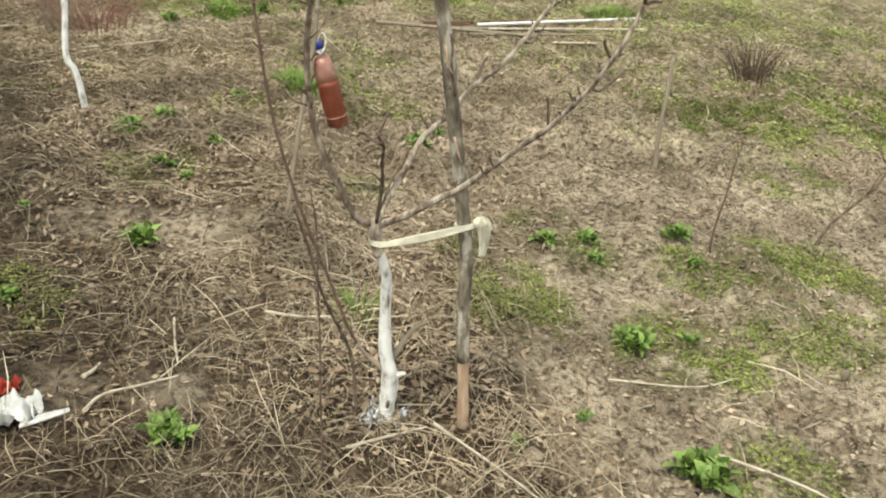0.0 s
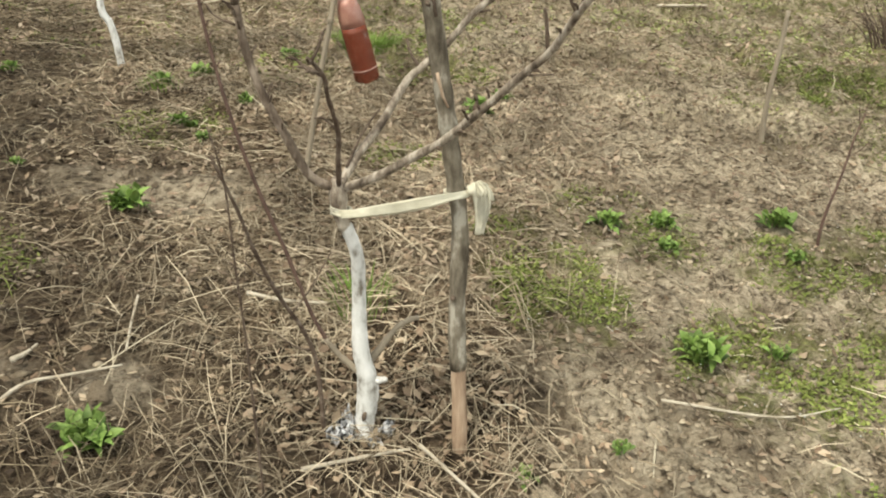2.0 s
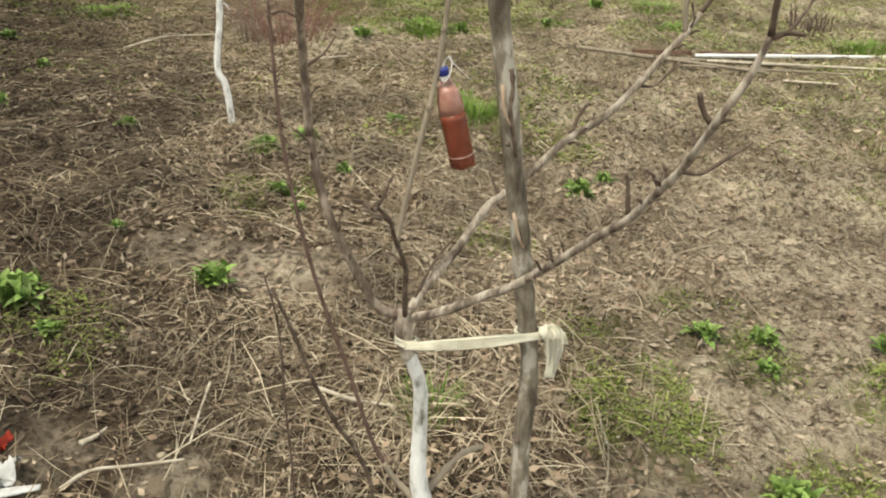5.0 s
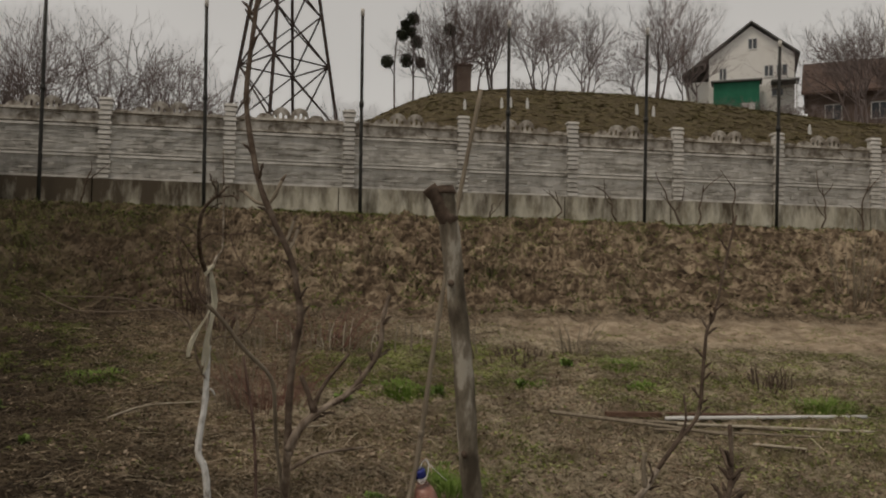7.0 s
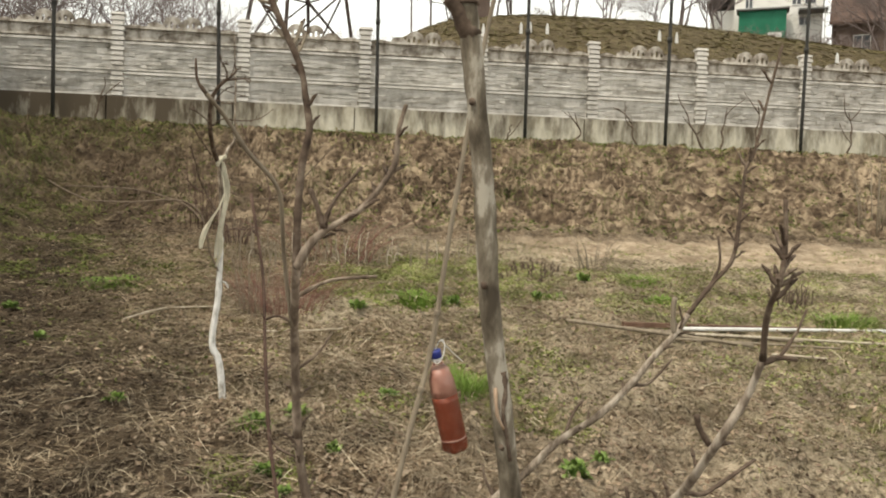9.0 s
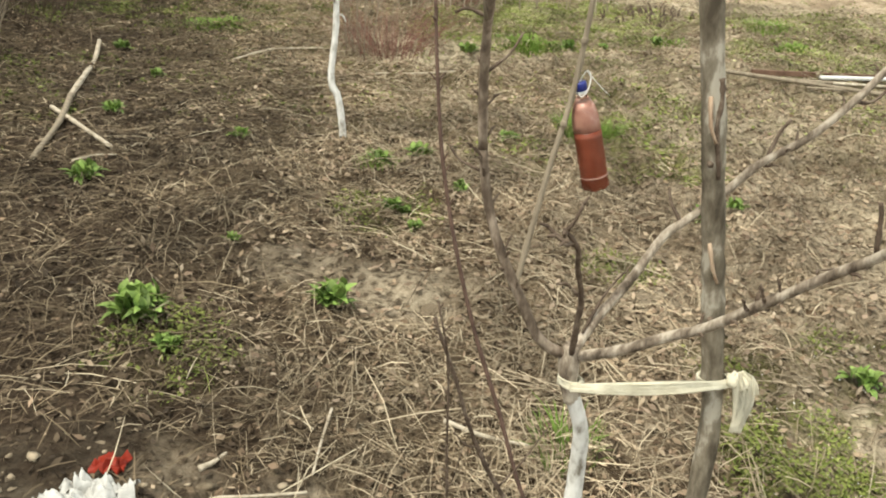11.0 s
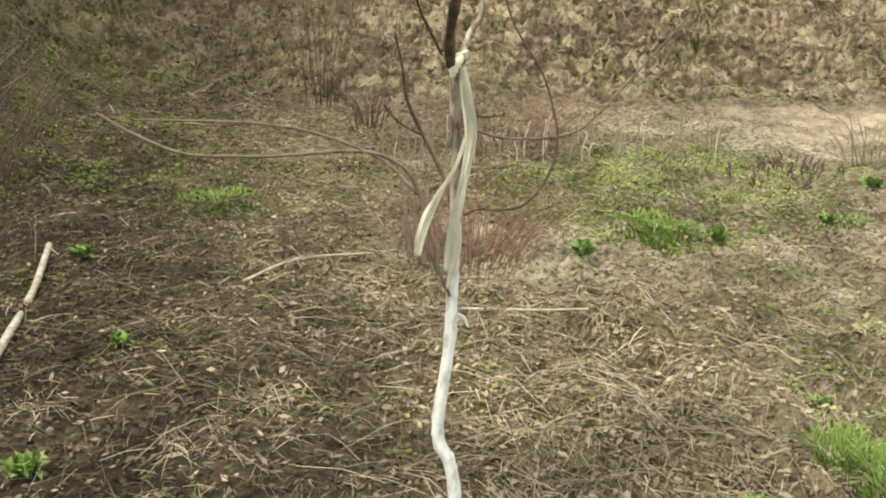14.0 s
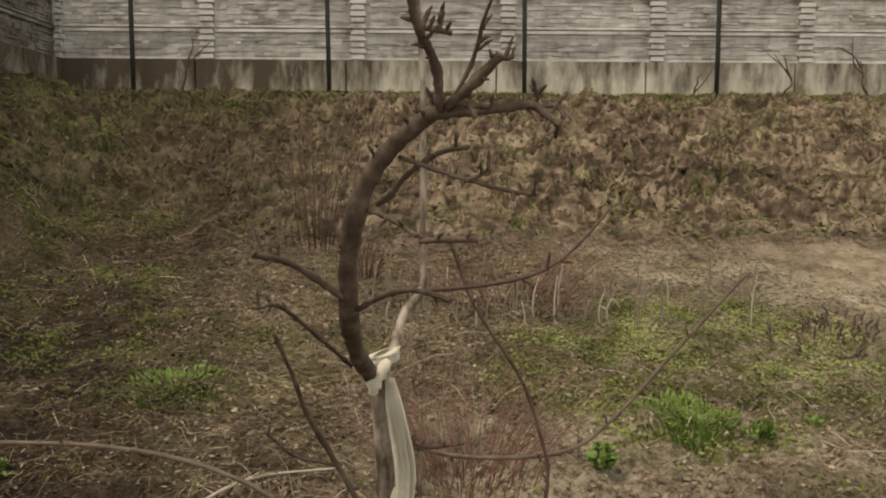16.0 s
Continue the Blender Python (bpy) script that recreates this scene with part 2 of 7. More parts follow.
def soil_material():
    """Pale dry soil with moss and straw dust at two scales, darkened by the cover mask."""
    m = bpy.data.materials.new("dry_garden_soil")
    m.use_nodes = True
    n, k = m.node_tree.nodes, m.node_tree.links
    bsdf = n["Principled BSDF"]
    co = n.new("ShaderNodeTexCoord")

    def noise_of(scale, detail, rough=0.6):
        t = n.new("ShaderNodeTexNoise")
        t.inputs["Scale"].default_value, t.inputs["Detail"].default_value, t.inputs["Roughness"].default_value = scale, detail, rough
        k.new(co.outputs["Object"], t.inputs["Vector"])
        return t.outputs[0]

    def ramp_of(source, stops):
        r = n.new("ShaderNodeValToRGB")
        while len(r.color_ramp.elements) < len(stops):
            r.color_ramp.elements.new(0.5)
        for e, (p, *c) in zip(r.color_ramp.elements, stops):
            e.position, e.color = p, (*c, 1)
        k.new(source, r.inputs[0])
        return r.outputs[0]

    def mix_of(fac, a, b, blend="MIX"):
        x = n.new("ShaderNodeMixRGB")
        x.blend_type = blend
        if isinstance(fac, float):
            x.inputs[0].default_value = fac
        else:
            k.new(fac, x.inputs[0])
        k.new(a, x.inputs[1]), k.new(b, x.inputs[2])
        return x.outputs[0]

    bare = ramp_of(noise_of(27, 8, 0.7), [(0.39, 0.10, 0.078, 0.055), (0.45, 0.29, 0.236, 0.17), (0.51, 0.46, 0.382, 0.282), (0.63, 0.60, 0.51, 0.385)])
    thatch = ramp_of(noise_of(17, 10, 0.8), [(0.37, 0.03, 0.021, 0.013), (0.46, 0.10, 0.07, 0.046), (0.54, 0.22, 0.165, 0.11), (0.67, 0.44, 0.355, 0.25)])
    mask = n.new("ShaderNodeAttribute")
    mask.attribute_name = "cover"
    sep = n.new("ShaderNodeSeparateColor")
    k.new(mask.outputs["Color"], sep.inputs[0])
    soil = mix_of(sep.outputs[0], bare, thatch)
    moss = ramp_of(noise_of(26, 8, 0.7), [(0.35, 0.055, 0.06, 0.02), (0.55, 0.15, 0.165, 0.045), (0.75, 0.36, 0.355, 0.13)])
    mossy = n.new("ShaderNodeMath")
    mossy.operation = "MULTIPLY"
    k.new(sep.outputs[1], mossy.inputs[0])
    k.new(ramp_of(noise_of(11, 8, 0.7), [(0.4, 0, 0, 0), (0.6, 1, 1, 1)]), mossy.inputs[1])
    soil = mix_of(mossy.outputs[0], soil, moss)
    # cover's blue channel mixes in this dark tone, partly painted shade
    dark_tone = ramp_of(noise_of(18, 8, 0.7), [(0.35, 0.022, 0.015, 0.01), (0.6, 0.058, 0.04, 0.027), (0.75, 0.12, 0.086, 0.058)])
    dimmed = n.new("ShaderNodeMath")
    dimmed.operation = "MULTIPLY"
    k.new(sep.outputs[2], dimmed.inputs[0])
    k.new(ramp_of(noise_of(3, 6), [(0.3, 0.5, 0.5, 0.5), (0.55, 1, 1, 1)]), dimmed.inputs[1])
    soil = mix_of(dimmed.outputs[0], soil, dark_tone)
    dug = n.new("ShaderNodeAttribute")
    dug.attribute_name = "dug"
    parts = n.new("ShaderNodeSeparateColor")
    k.new(dug.outputs["Color"], parts.inputs[0])
    blend = n.new("ShaderNodeMath")
    blend.operation = "MULTIPLY_ADD"
    flat = n.new("ShaderNodeMapping")
    flat.inputs["Scale"].default_value = (0.6, 1.3, 1.9)
    k.new(co.outputs["Object"], flat.inputs["Vector"])
    ledges = n.new("ShaderNodeTexNoise")
    ledges.inputs["Scale"].default_value, ledges.inputs["Detail"].default_value, ledges.inputs["Roughness"].default_value = 8, 6, 0.6
    k.new(flat.outputs[0], ledges.inputs["Vector"])
    k.new(ledges.outputs[0], blend.inputs[0])
    blend.inputs[1].default_value = 0.85
    k.new(parts.outputs[1], blend.inputs[2])
    # step feet dark, step tops pale: shading carried by the earth's colour
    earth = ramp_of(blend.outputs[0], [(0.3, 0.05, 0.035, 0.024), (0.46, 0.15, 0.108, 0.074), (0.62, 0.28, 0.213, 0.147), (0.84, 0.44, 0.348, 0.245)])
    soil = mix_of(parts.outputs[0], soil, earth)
    sand = ramp_of(noise_of(7, 9, 0.7), [(0.32, 0.235, 0.175, 0.122), (0.47, 0.405, 0.315, 0.225), (0.62, 0.55, 0.45, 0.335)])
    soil = mix_of(parts.outputs[2], soil, sand)
    soil = mix_of(1.0, soil, ramp_of(noise_of(2.6, 5, 0.6), [(0.36, 0.74, 0.72, 0.7), (0.5, 1.05, 1.05, 1.04), (0.64, 1.3, 1.3, 1.3)]), "MULTIPLY")
    k.new(soil, bsdf.inputs["Base Color"])
    bsdf.inputs["Roughness"].default_value = 0.95
    bsdf.inputs["Specular IOR Level"].default_value = 0.15
    bump = n.new("ShaderNodeBump")
    bump.inputs["Strength"].default_value, bump.inputs["Distance"].default_value = 0.9, 0.03
    k.new(noise_of(45, 10, 0.7), bump.inputs["Height"])
    crust = n.new("ShaderNodeBump")
    crust.inputs["Strength"].default_value, crust.inputs["Distance"].default_value = 0.6, 0.02
    k.new(ramp_of(noise_of(24, 8, 0.7), [(0.4, 0, 0, 0), (0.47, 0.55, 0.55, 0.55), (0.53, 0.65, 0.65, 0.65), (0.58, 1, 1, 1)]), crust.inputs["Height"])
    k.new(bump.outputs[0], crust.inputs["Normal"])
    k.new(crust.outputs[0], bsdf.inputs["Normal"])
    return m


SOIL = soil_material()

# ---- the lie of the land ----
PROFILE = ((-40, -2.4), (-6, -0.55), (-2, -0.25), (0, 0.0), (1, 0.22), (2.5, 0.45), (4, 0.58), (5.5, 0.76), (6.5, 0.92), (8.2, 1.09),
           (9.2, 1.34), (10.1, 1.72), (10.8, 2.08), (11.7, 2.56), (12.2, 2.62), (14, 2.9), (24, 5.4), (33, 9.2), (36, 10.0), (62, 15.9), (120, 19.0), (1500, 26.0))
CREST = ((-60, 0.0), (-20, -1.0), (-0.5, -1.9), (2.2, -1.1), (3.7, -0.25), (5.0, 0.28), (8.2, 0.65), (10.8, 0.7), (13.4, 0.72), (16, 0.58), (19, 0.4), (26, -0.1), (60, 0.2))


def lie(x, y):
    """Smooth height of the ground at arrays x, y."""
    x, y = np.asarray(x, float), np.asarray(y, float)
    ys, zs = zip(*PROFILE)
    z = sum(np.interp(y + d, ys, zs) for d in (-0.5, -0.25, 0, 0.25, 0.5)) / 5
    z = z + np.interp(y, (0, 1.5, 4), (-0.05, -0.06, 0.0)) * np.clip(x, -2, 3)
    # the back bank turns along the side wall
    side = np.interp(-x, (2.9, 3.6, 4.4, 5.0), (0.0, 0.22, 0.95, 1.5)) * np.interp(y, (2, 5, 8, 9.5, 11.7), (0.3, 1.0, 1.0, 0.75, 0.0)) * (y < 13)
    cs, ch = zip(*CREST)
    mound = np.interp(x * 34 / np.maximum(y, 20), cs, ch) * np.interp(y, (20, 30, 36, 48, 60), (0, 0.8, 1, 1, 0))
    hollow = np.interp(x * 34 / np.maximum(y, 20), (-40, -20, 2, 4.2, 6.5), (-3.0, -5.5, -6.0, -4.5, 0.0)) * np.interp(y, (36, 48, 400, 900), (0, 1, 1, 0))
    return z + side + mound + hollow


def humps(x, y):
    """Broken little steps of turf and dug earth down the bank: the place within a step, 0 at its foot, 1 at its back."""
    p = y * 4.2 + 1.5 * noise.noise((x * 1.6, y * 1.6, 9.3)) + 1.7 * noise.noise((x * 4.0, y * 3.2, 1.3)) + 0.7 * noise.noise((x * 9.0, y * 7.0, 4.3))
    return p - math.floor(p)


def step_height(u):
    """Steep at the foot of the step, then nearly level."""
    return (min(1.0, u / 0.38) ** 0.8 if u < 0.38 else 1.0) - u


def rough(x, y):
    """Clods and hollows."""
    bank = np.clip((y - 8.2) / 1.0, 0, 1) * np.clip((12.0 - y) / 0.5, 0, 1)
    out = np.zeros(len(x))
    for i in range(len(x)):
        p = (x[i], y[i])
        if -8 < p[0] < 14 and -6 < p[1] < 13:
            a = noise.noise((p[0] * 1.3, p[1] * 1.3, 0.3)) * 0.035
            b = noise.noise((p[0] * 5.1, p[1] * 5.1, 2.3)) * (0.024 + 0.022 * min(1.0, max(0.0, p[1] - 0.8)) * min(1.0, max(0.0, p[0] + 1.2)))
            mid = min(1.0, max(0.0, p[1] - 0.9)) * min(1.0, max(0.0, p[0] + 1.0)) * min(1.0, max(0.0, 6.4 - p[1]))
            c = noise.noise((p[0] * 12.0, p[1] * 12.0, 5.3)) * (0.02 + 0.034 * mid) + noise.noise((p[0] * 26.0, p[1] * 26.0, 7.3)) * (0.008 + 0.008 * mid)
            crumb = min(1.0, max(0.0, p[0] / 0.5)) * min(1.0, max(0.0, (5.0 - p[1]) / 1.5))
            if crumb > 0:
                w = noise.noise((p[0] * 9.0, p[1] * 9.0, 2.2)), noise.noise((p[0] * 9.0, p[1] * 9.0, 6.6))
                d = noise.voronoi((p[0] * 19.0 + w[0] * 1.3, p[1] * 19.0 + w[1] * 1.3, 0.5))[0]
                broken = min(1.0, max(0.15, 0.75 + 2.2 * noise.noise((p[0] * 2.3, p[1] * 2.3, 4.4))))
                c += crumb * (0.022 * (0.3 - abs(noise.noise((p[0] * 7.0, p[1] * 7.0, 3.7)))) + broken * 0.026 * (min(1.0, (d[1] - d[0]) * 3.0) - 0.6) + broken * 0.016 * noise.noise((p[0] * 23.0, p[1] * 23.0, 1.7)) + 0.007 * noise.noise((p[0] * 45.0, p[1] * 45.0, 8.7)))
            e = 0.0
            if bank[i] > 0:
                e = (step_height(humps(p[0], p[1])) * 0.28 + 0.11 * noise.noise((p[0] * 2.3, p[1] * 2.9, 6.3)) + 0.05 * noise.noise((p[0] * 7.3, p[1] * 7.9, 2.9))) * bank[i]
            out[i] = a + b + c + e
    return out


def spaced(fine_lo, fine_hi, step, reach, lo, hi):
    """Grid lines: even in the middle, ever wider outwards."""
    mid = list(np.arange(fine_lo, fine_hi + 1e-6, step))
    up, d = [mid[-1]], step
    while up[-1] < hi:
        d = min(d * reach, 200)
        up.append(up[-1] + d)
    down, d = [mid[0]], step
    while down[-1] > lo:
        d = min(d * reach, 200)
        down.append(down[-1] - d)
    return np.array(down[:0:-1] + mid + up[1:])


GX = spaced(-4.0, 4.6, 0.036, 1.09, -1500, 4.7)[:-1]
GX = np.unique(np.concatenate([GX[(GX < 0.1) | (GX > 2.5)], np.arange(0.1, 0.35, 0.019), np.arange(0.35, 2.1, 0.0135), np.arange(2.1, 2.5, 0.019)]).round(4))
GX = np.concatenate([GX, np.arange(GX[-1] + 0.06, 10.0, 0.065), spaced(10.1, 10.2, 0.1, 1.1, 10.05, 1500)[1:]])
GY = np.concatenate([spaced(-1.3, 5.6, 0.036, 1.05, -300, 6.6)[:-1], np.arange(6.65, 8.25, 0.08), np.arange(8.3, 12.1, 0.04), np.arange(12.15, 13.2, 0.1), spaced(13.3, 13.5, 0.2, 1.1, 13.25, 1500)[1:]])
GY = np.unique(np.concatenate([GY[(GY < -0.75) | (GY > 1.6)], np.arange(-0.75, -0.5, 0.02), np.arange(-0.5, 1.1, 0.014), np.arange(1.1, 1.6, 0.02)]).round(4))
mx, my = np.meshgrid(GX, GY)
GZ = (lie(mx.ravel(), my.ravel()) + rough(mx.ravel(), my.ravel())).reshape(mx.shape)


def height(x, y):
    """Height of the built ground, between its grid lines."""
    x, y = np.asarray(x, float), np.asarray(y, float)
    i, j = np.clip(np.searchsorted(GX, x) - 1, 0, len(GX) - 2), np.clip(np.searchsorted(GY, y) - 1, 0, len(GY) - 2)
    u, v = (x - GX[i]) / (GX[i + 1] - GX[i]), (y - GY[j]) / (GY[j + 1] - GY[j])
    return GZ[j, i] * (1 - u) * (1 - v) + GZ[j, i + 1] * u * (1 - v) + GZ[j + 1, i] * (1 - u) * v + GZ[j + 1, i + 1] * u * v


def at(x, y, up=0.0):
    return float(x), float(y), float(height(x, y)) + up


# patches of low green: x, y, radius, strength
PATCHES = ((0.68, 0.5, 0.22, 0.9), (1.06, 0.83, 0.25, 0.5), (1.95, 0.38, 0.35, 0.8), (1.52, 0.54, 0.2, 0.7), (1.13, 0.08, 0.25, 0.8), (1.1, 3.36, 0.3, 0.6),
           (0.85, 2.42, 0.3, 0.8), (2.6, 3.26, 0.4, 0.6), (3.1, 2.2, 0.7, 0.9), (3.9, 2.1, 0.7, 1), (5.0, 3.9, 1.0, 1), (0.58, 5.0, 0.5, 0.9), (1.63, 0.07, 0.25, 0.7),
           (0.45, 5.5, 0.7, 1), (3.1, 4.9, 0.7, 0.8), (1.05, 3.34, 0.35, 0.7), (1.1, 6.05, 0.75, 1), (0.9, 6.3, 0.5, 1), (1.45, 5.75, 0.5, 1), (0.75, 5.35, 0.5, 0.9), (0.6, 5.72, 0.6, 1), (1.2, 5.5, 0.6, 1), (2.5, 4.8, 0.6, 0.8),
           (3.6, 3.9, 0.8, 0.9), (-1.7, 5.6, 0.6, 0.8), (-2.7, 5.9, 0.8, 0.8), (-1.1, 5.76, 0.4, 0.6), (0.12, 5.5, 0.4, 0.8), (1.0, 4.05, 0.4, 0.5),
           (-3.6, 6.4, 0.9, 0.8), (-2.66, 7.0, 0.6, 0.7), (-3.6, 8.8, 0.9, 0.9), (-4.3, 9.6, 1.0, 0.9), (-4.6, 11.2, 1.2, 0.8), (-2.8, 11.9, 1.3, 0.9), 
           (0.3, 12.0, 1.2, 0.7), (3.4, 12.0, 1.5, 0.8), (6.4, 12.0, 1.6, 0.9), (9.0, 12.0, 1.6, 0.9), (-0.38, 1.75, 0.2, 0.5), (-0.93, 0.8, 0.2, 0.5), (3.2, 7.4, 0.4, 0.5), (-4.2, 4.0, 0.9, 0.6), (-3.4, 3.0, 0.7, 0.5),
           (0.15, 2.45, 0.25, 0.5), (-1.75, 5.4, 0.35, 0.9), (2.35, 5.9, 0.4, 0.6), (-2.3, 3.2, 0.35, 0.6), (-2.5, 4.0, 0.4, 0.6), (-2.1, 2.7, 0.3, 0.6), (-1.67, 3.55, 0.2, 0.5), (1.0, 3.45, 0.35, 0.7),
           (0.75, 3.1, 0.3, 0.7), (-2.46, 6.18, 0.5, 0.7), (1.0, -0.48, 0.2, 0.6), (2.67, 1.17, 0.3, 0.5), (2.0, 0.3, 0.3, 0.55), (0.43, 1.41, 0.15, 0.5), (0.62, 0.88, 0.14, 0.6))


def greenness(x, y):
    g = np.zeros(np.shape(x))
    for px, py, r, s in PATCHES:
        g = np.maximum(g, s * np.clip(1.6 - ((x - px) ** 2 + (y - py) ** 2) / r**2, 0, 1))
    x, y = np.asarray(x, float), np.asarray(y, float)
    broad = np.clip((x - 1.2) / 1.5, 0, 1) * np.clip((y - 1.2) / 1.2, 0, 1) * (y < 6.4) * 0.55
    side = np.clip((-x - np.interp(y, (5, 8, 10), (1.6, 2.7, 3.4))) / 0.9, 0, 1) * np.clip((y - 1.0) / 1.5, 0, 1) * (y < 12.4) * np.interp(y, (5, 8), (0.16, 0.9))
    g = np.maximum(np.maximum(g, broad), np.maximum(side, 0.22 * ((y > 2.5) & (y < 8))))
    g = np.maximum(g, (y > 14) * 0.5)
    return g


def thatchness(x, y):
    """How far dead grass hides the soil: thick beside the first tree and up the slope, thin on the bare right side and the dug strip."""
    bare = np.zeros(np.shape(x))
    for px, py, rx, ry in ((1.3, -0.2, 0.75, 0.95), (1.5, 0.55, 0.7, 0.5), (1.95, 0.85, 0.85, 0.65), (2.4, -0.6, 1.0, 0.9), (2.3, 1.7, 0.8, 0.6), (3.4, 7.1, 2.6, 0.8), (6.5, 5.9, 3.0, 0.8), (-0.3, 1.15, 0.22, 0.16), (-0.52, 0.28, 0.1, 0.08), (-0.65, 1.3, 0.14, 0.12), (-1.05, 0.35, 0.3, 0.15), (0.2, 4.6, 0.9, 0.4), (1.3, 2.9, 0.5, 0.4)):
        bare = np.maximum(bare, np.clip(1.7 - ((x - px) / rx) ** 2 - ((y - py) / ry) ** 2, 0, 1))
    shape = np.shape(x)
    fx, fy = np.ravel(x), np.ravel(y)
    near_by = (np.abs(fx) < 13) & (fy > -4) & (fy < 13)
    wob = np.zeros(fx.size)
    wob[near_by] = [noise.noise((p * 4.0, q * 4.0, 6.6)) + 0.5 * noise.noise((p * 11.0, q * 11.0, 3.6)) for p, q in zip(fx[near_by], fy[near_by])]
    right = 0.58 * np.clip((x - 0.1) / 0.9, 0, 1) * np.clip((y - 0.1) / 0.9, 0, 1) * (y < 8.3)
    right = np.maximum(right, 0.55 * np.clip((x + 2.2) / 1.6, 0, 1) * np.clip((y - 8.2) * 2, 0, 1) * np.clip((12.1 - y) * 3, 0, 1))
    return np.clip(1 - np.clip(np.maximum(bare, right) + wob.reshape(shape) * 0.55 * (0.25 + np.maximum(bare, right)), 0, 1), 0.0, 1.0)


def sandy(x, y):
    """The freshly dug sandy strip below the bank, with a ragged edge."""
    shape, fx, fy = np.shape(x), np.ravel(x), np.ravel(y)
    out = np.zeros(fx.size)
    on = np.where((fx > 0.2) & (fx < 14) & (fy > 5.2) & (fy < 8.9))[0]
    for i in on:
        p, q = fx[i], fy[i]
        edge = 0.5 * noise.noise((p * 1.3, q * 2.2, 1.9)) + 0.3 * noise.noise((p * 4.2, q * 6.0, 5.9))
        far = min((p - 1.9) / 0.5, (q - float(np.interp(p, (1.3, 3.0, 6.0, 9.0), (7.0, 6.75, 6.0, 5.6)))) / 0.35, (8.35 - q) / 0.3)
        out[i] = min(1.0, max(0.0, far + edge))
    return out.reshape(shape)


def dark_share(x, y):
    """Darkness put into the soil colour: shade and dark litter towards the side wall, more round the first tree."""
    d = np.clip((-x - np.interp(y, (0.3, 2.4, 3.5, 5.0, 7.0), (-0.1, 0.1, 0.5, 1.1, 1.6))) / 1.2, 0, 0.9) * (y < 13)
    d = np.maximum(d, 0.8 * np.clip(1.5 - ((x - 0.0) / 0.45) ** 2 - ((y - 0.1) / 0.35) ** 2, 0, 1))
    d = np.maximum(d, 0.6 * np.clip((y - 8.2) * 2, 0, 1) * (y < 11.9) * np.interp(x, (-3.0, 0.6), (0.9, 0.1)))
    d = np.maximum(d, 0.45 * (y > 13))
    # shade put into the colour at the foot of each step of the bank
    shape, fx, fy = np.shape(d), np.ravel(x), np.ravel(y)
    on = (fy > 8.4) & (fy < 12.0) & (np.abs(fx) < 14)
    foot_shade = np.zeros(fx.size)
    foot_shade[on] = [np.clip((0.46 - humps(p, q) + 0.45 * noise.noise((p * 5, q * 5, 8.8))) * 3, 0, 0.85) for p, q in zip(fx[on], fy[on])]
    d = np.maximum(d, foot_shade.reshape(shape))
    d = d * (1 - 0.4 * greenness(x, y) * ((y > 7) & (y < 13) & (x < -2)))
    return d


mesh = bpy.data.meshes.new("ground")
nx, ny = len(GX), len(GY)
idx = np.arange(nx * ny).reshape(ny, nx)
quads = np.stack([idx[:-1, :-1], idx[:-1, 1:], idx[1:, 1:], idx[1:, :-1]], -1).reshape(-1, 4)
mesh.vertices.add(nx * ny)
mesh.vertices.foreach_set("co", np.stack([mx, my, GZ], -1).ravel())
mesh.loops.add(quads.size)
mesh.loops.foreach_set("vertex_index", quads.ravel())
mesh.polygons.add(len(quads))
mesh.polygons.foreach_set("loop_start", np.arange(len(quads)) * 4)
mesh.polygons.foreach_set("use_smooth", np.ones(len(quads), bool))
mesh.update(calc_edges=True)
cover = mesh.color_attributes.new("cover", "FLOAT_COLOR", "POINT")
cover.data.foreach_set("color", np.stack([thatchness(mx, my), greenness(mx, my), dark_share(mx, my), 0 * mx + 1], -1).ravel())
dug = mesh.color_attributes.new("dug", "FLOAT_COLOR", "POINT")
earth_x, earth_y = mx.ravel(), my.ravel()
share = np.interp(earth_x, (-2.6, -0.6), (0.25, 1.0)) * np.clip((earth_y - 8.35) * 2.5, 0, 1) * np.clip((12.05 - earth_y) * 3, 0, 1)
# painted shading by place within the step: dark foot, pale top
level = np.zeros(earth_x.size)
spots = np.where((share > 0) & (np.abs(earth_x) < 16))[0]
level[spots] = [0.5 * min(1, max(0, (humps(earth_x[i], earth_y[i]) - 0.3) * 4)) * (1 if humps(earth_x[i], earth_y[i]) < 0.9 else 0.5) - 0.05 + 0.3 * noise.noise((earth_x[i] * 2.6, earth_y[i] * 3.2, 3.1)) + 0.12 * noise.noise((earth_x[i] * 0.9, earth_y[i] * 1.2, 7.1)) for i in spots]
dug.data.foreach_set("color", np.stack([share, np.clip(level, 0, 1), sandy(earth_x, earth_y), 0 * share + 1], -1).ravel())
mesh.materials.append(SOIL)
tagged(new("ground", mesh), "dry pale soil with dead grass and mossy green patches", "ground", kind="structure")

# ---- building helpers ----
def mesh_of(name, verts, faces, mat, smooth=True):
    me = bpy.data.meshes.new(name)
    me.from_pydata([tuple(map(float, v)) for v in verts], [], faces)
    me.update()
    if smooth:
        me.polygons.foreach_set("use_smooth", np.ones(len(me.polygons), bool))
    me.materials.append(mat)
    return me


def thing(name, label, category, group="", kind="", place=(0, 0, 0)):
    ob = new(name)
    ob.location = place
    ob.empty_display_size = 0.1
    return tagged(ob, label, category, group, kind)


def part(name, me, parent, label=""):
    """A mesh under its thing; the mesh is given in the thing's own space."""
    ob = new(name, me)
    ob.parent = parent
    return tagged(ob, label)


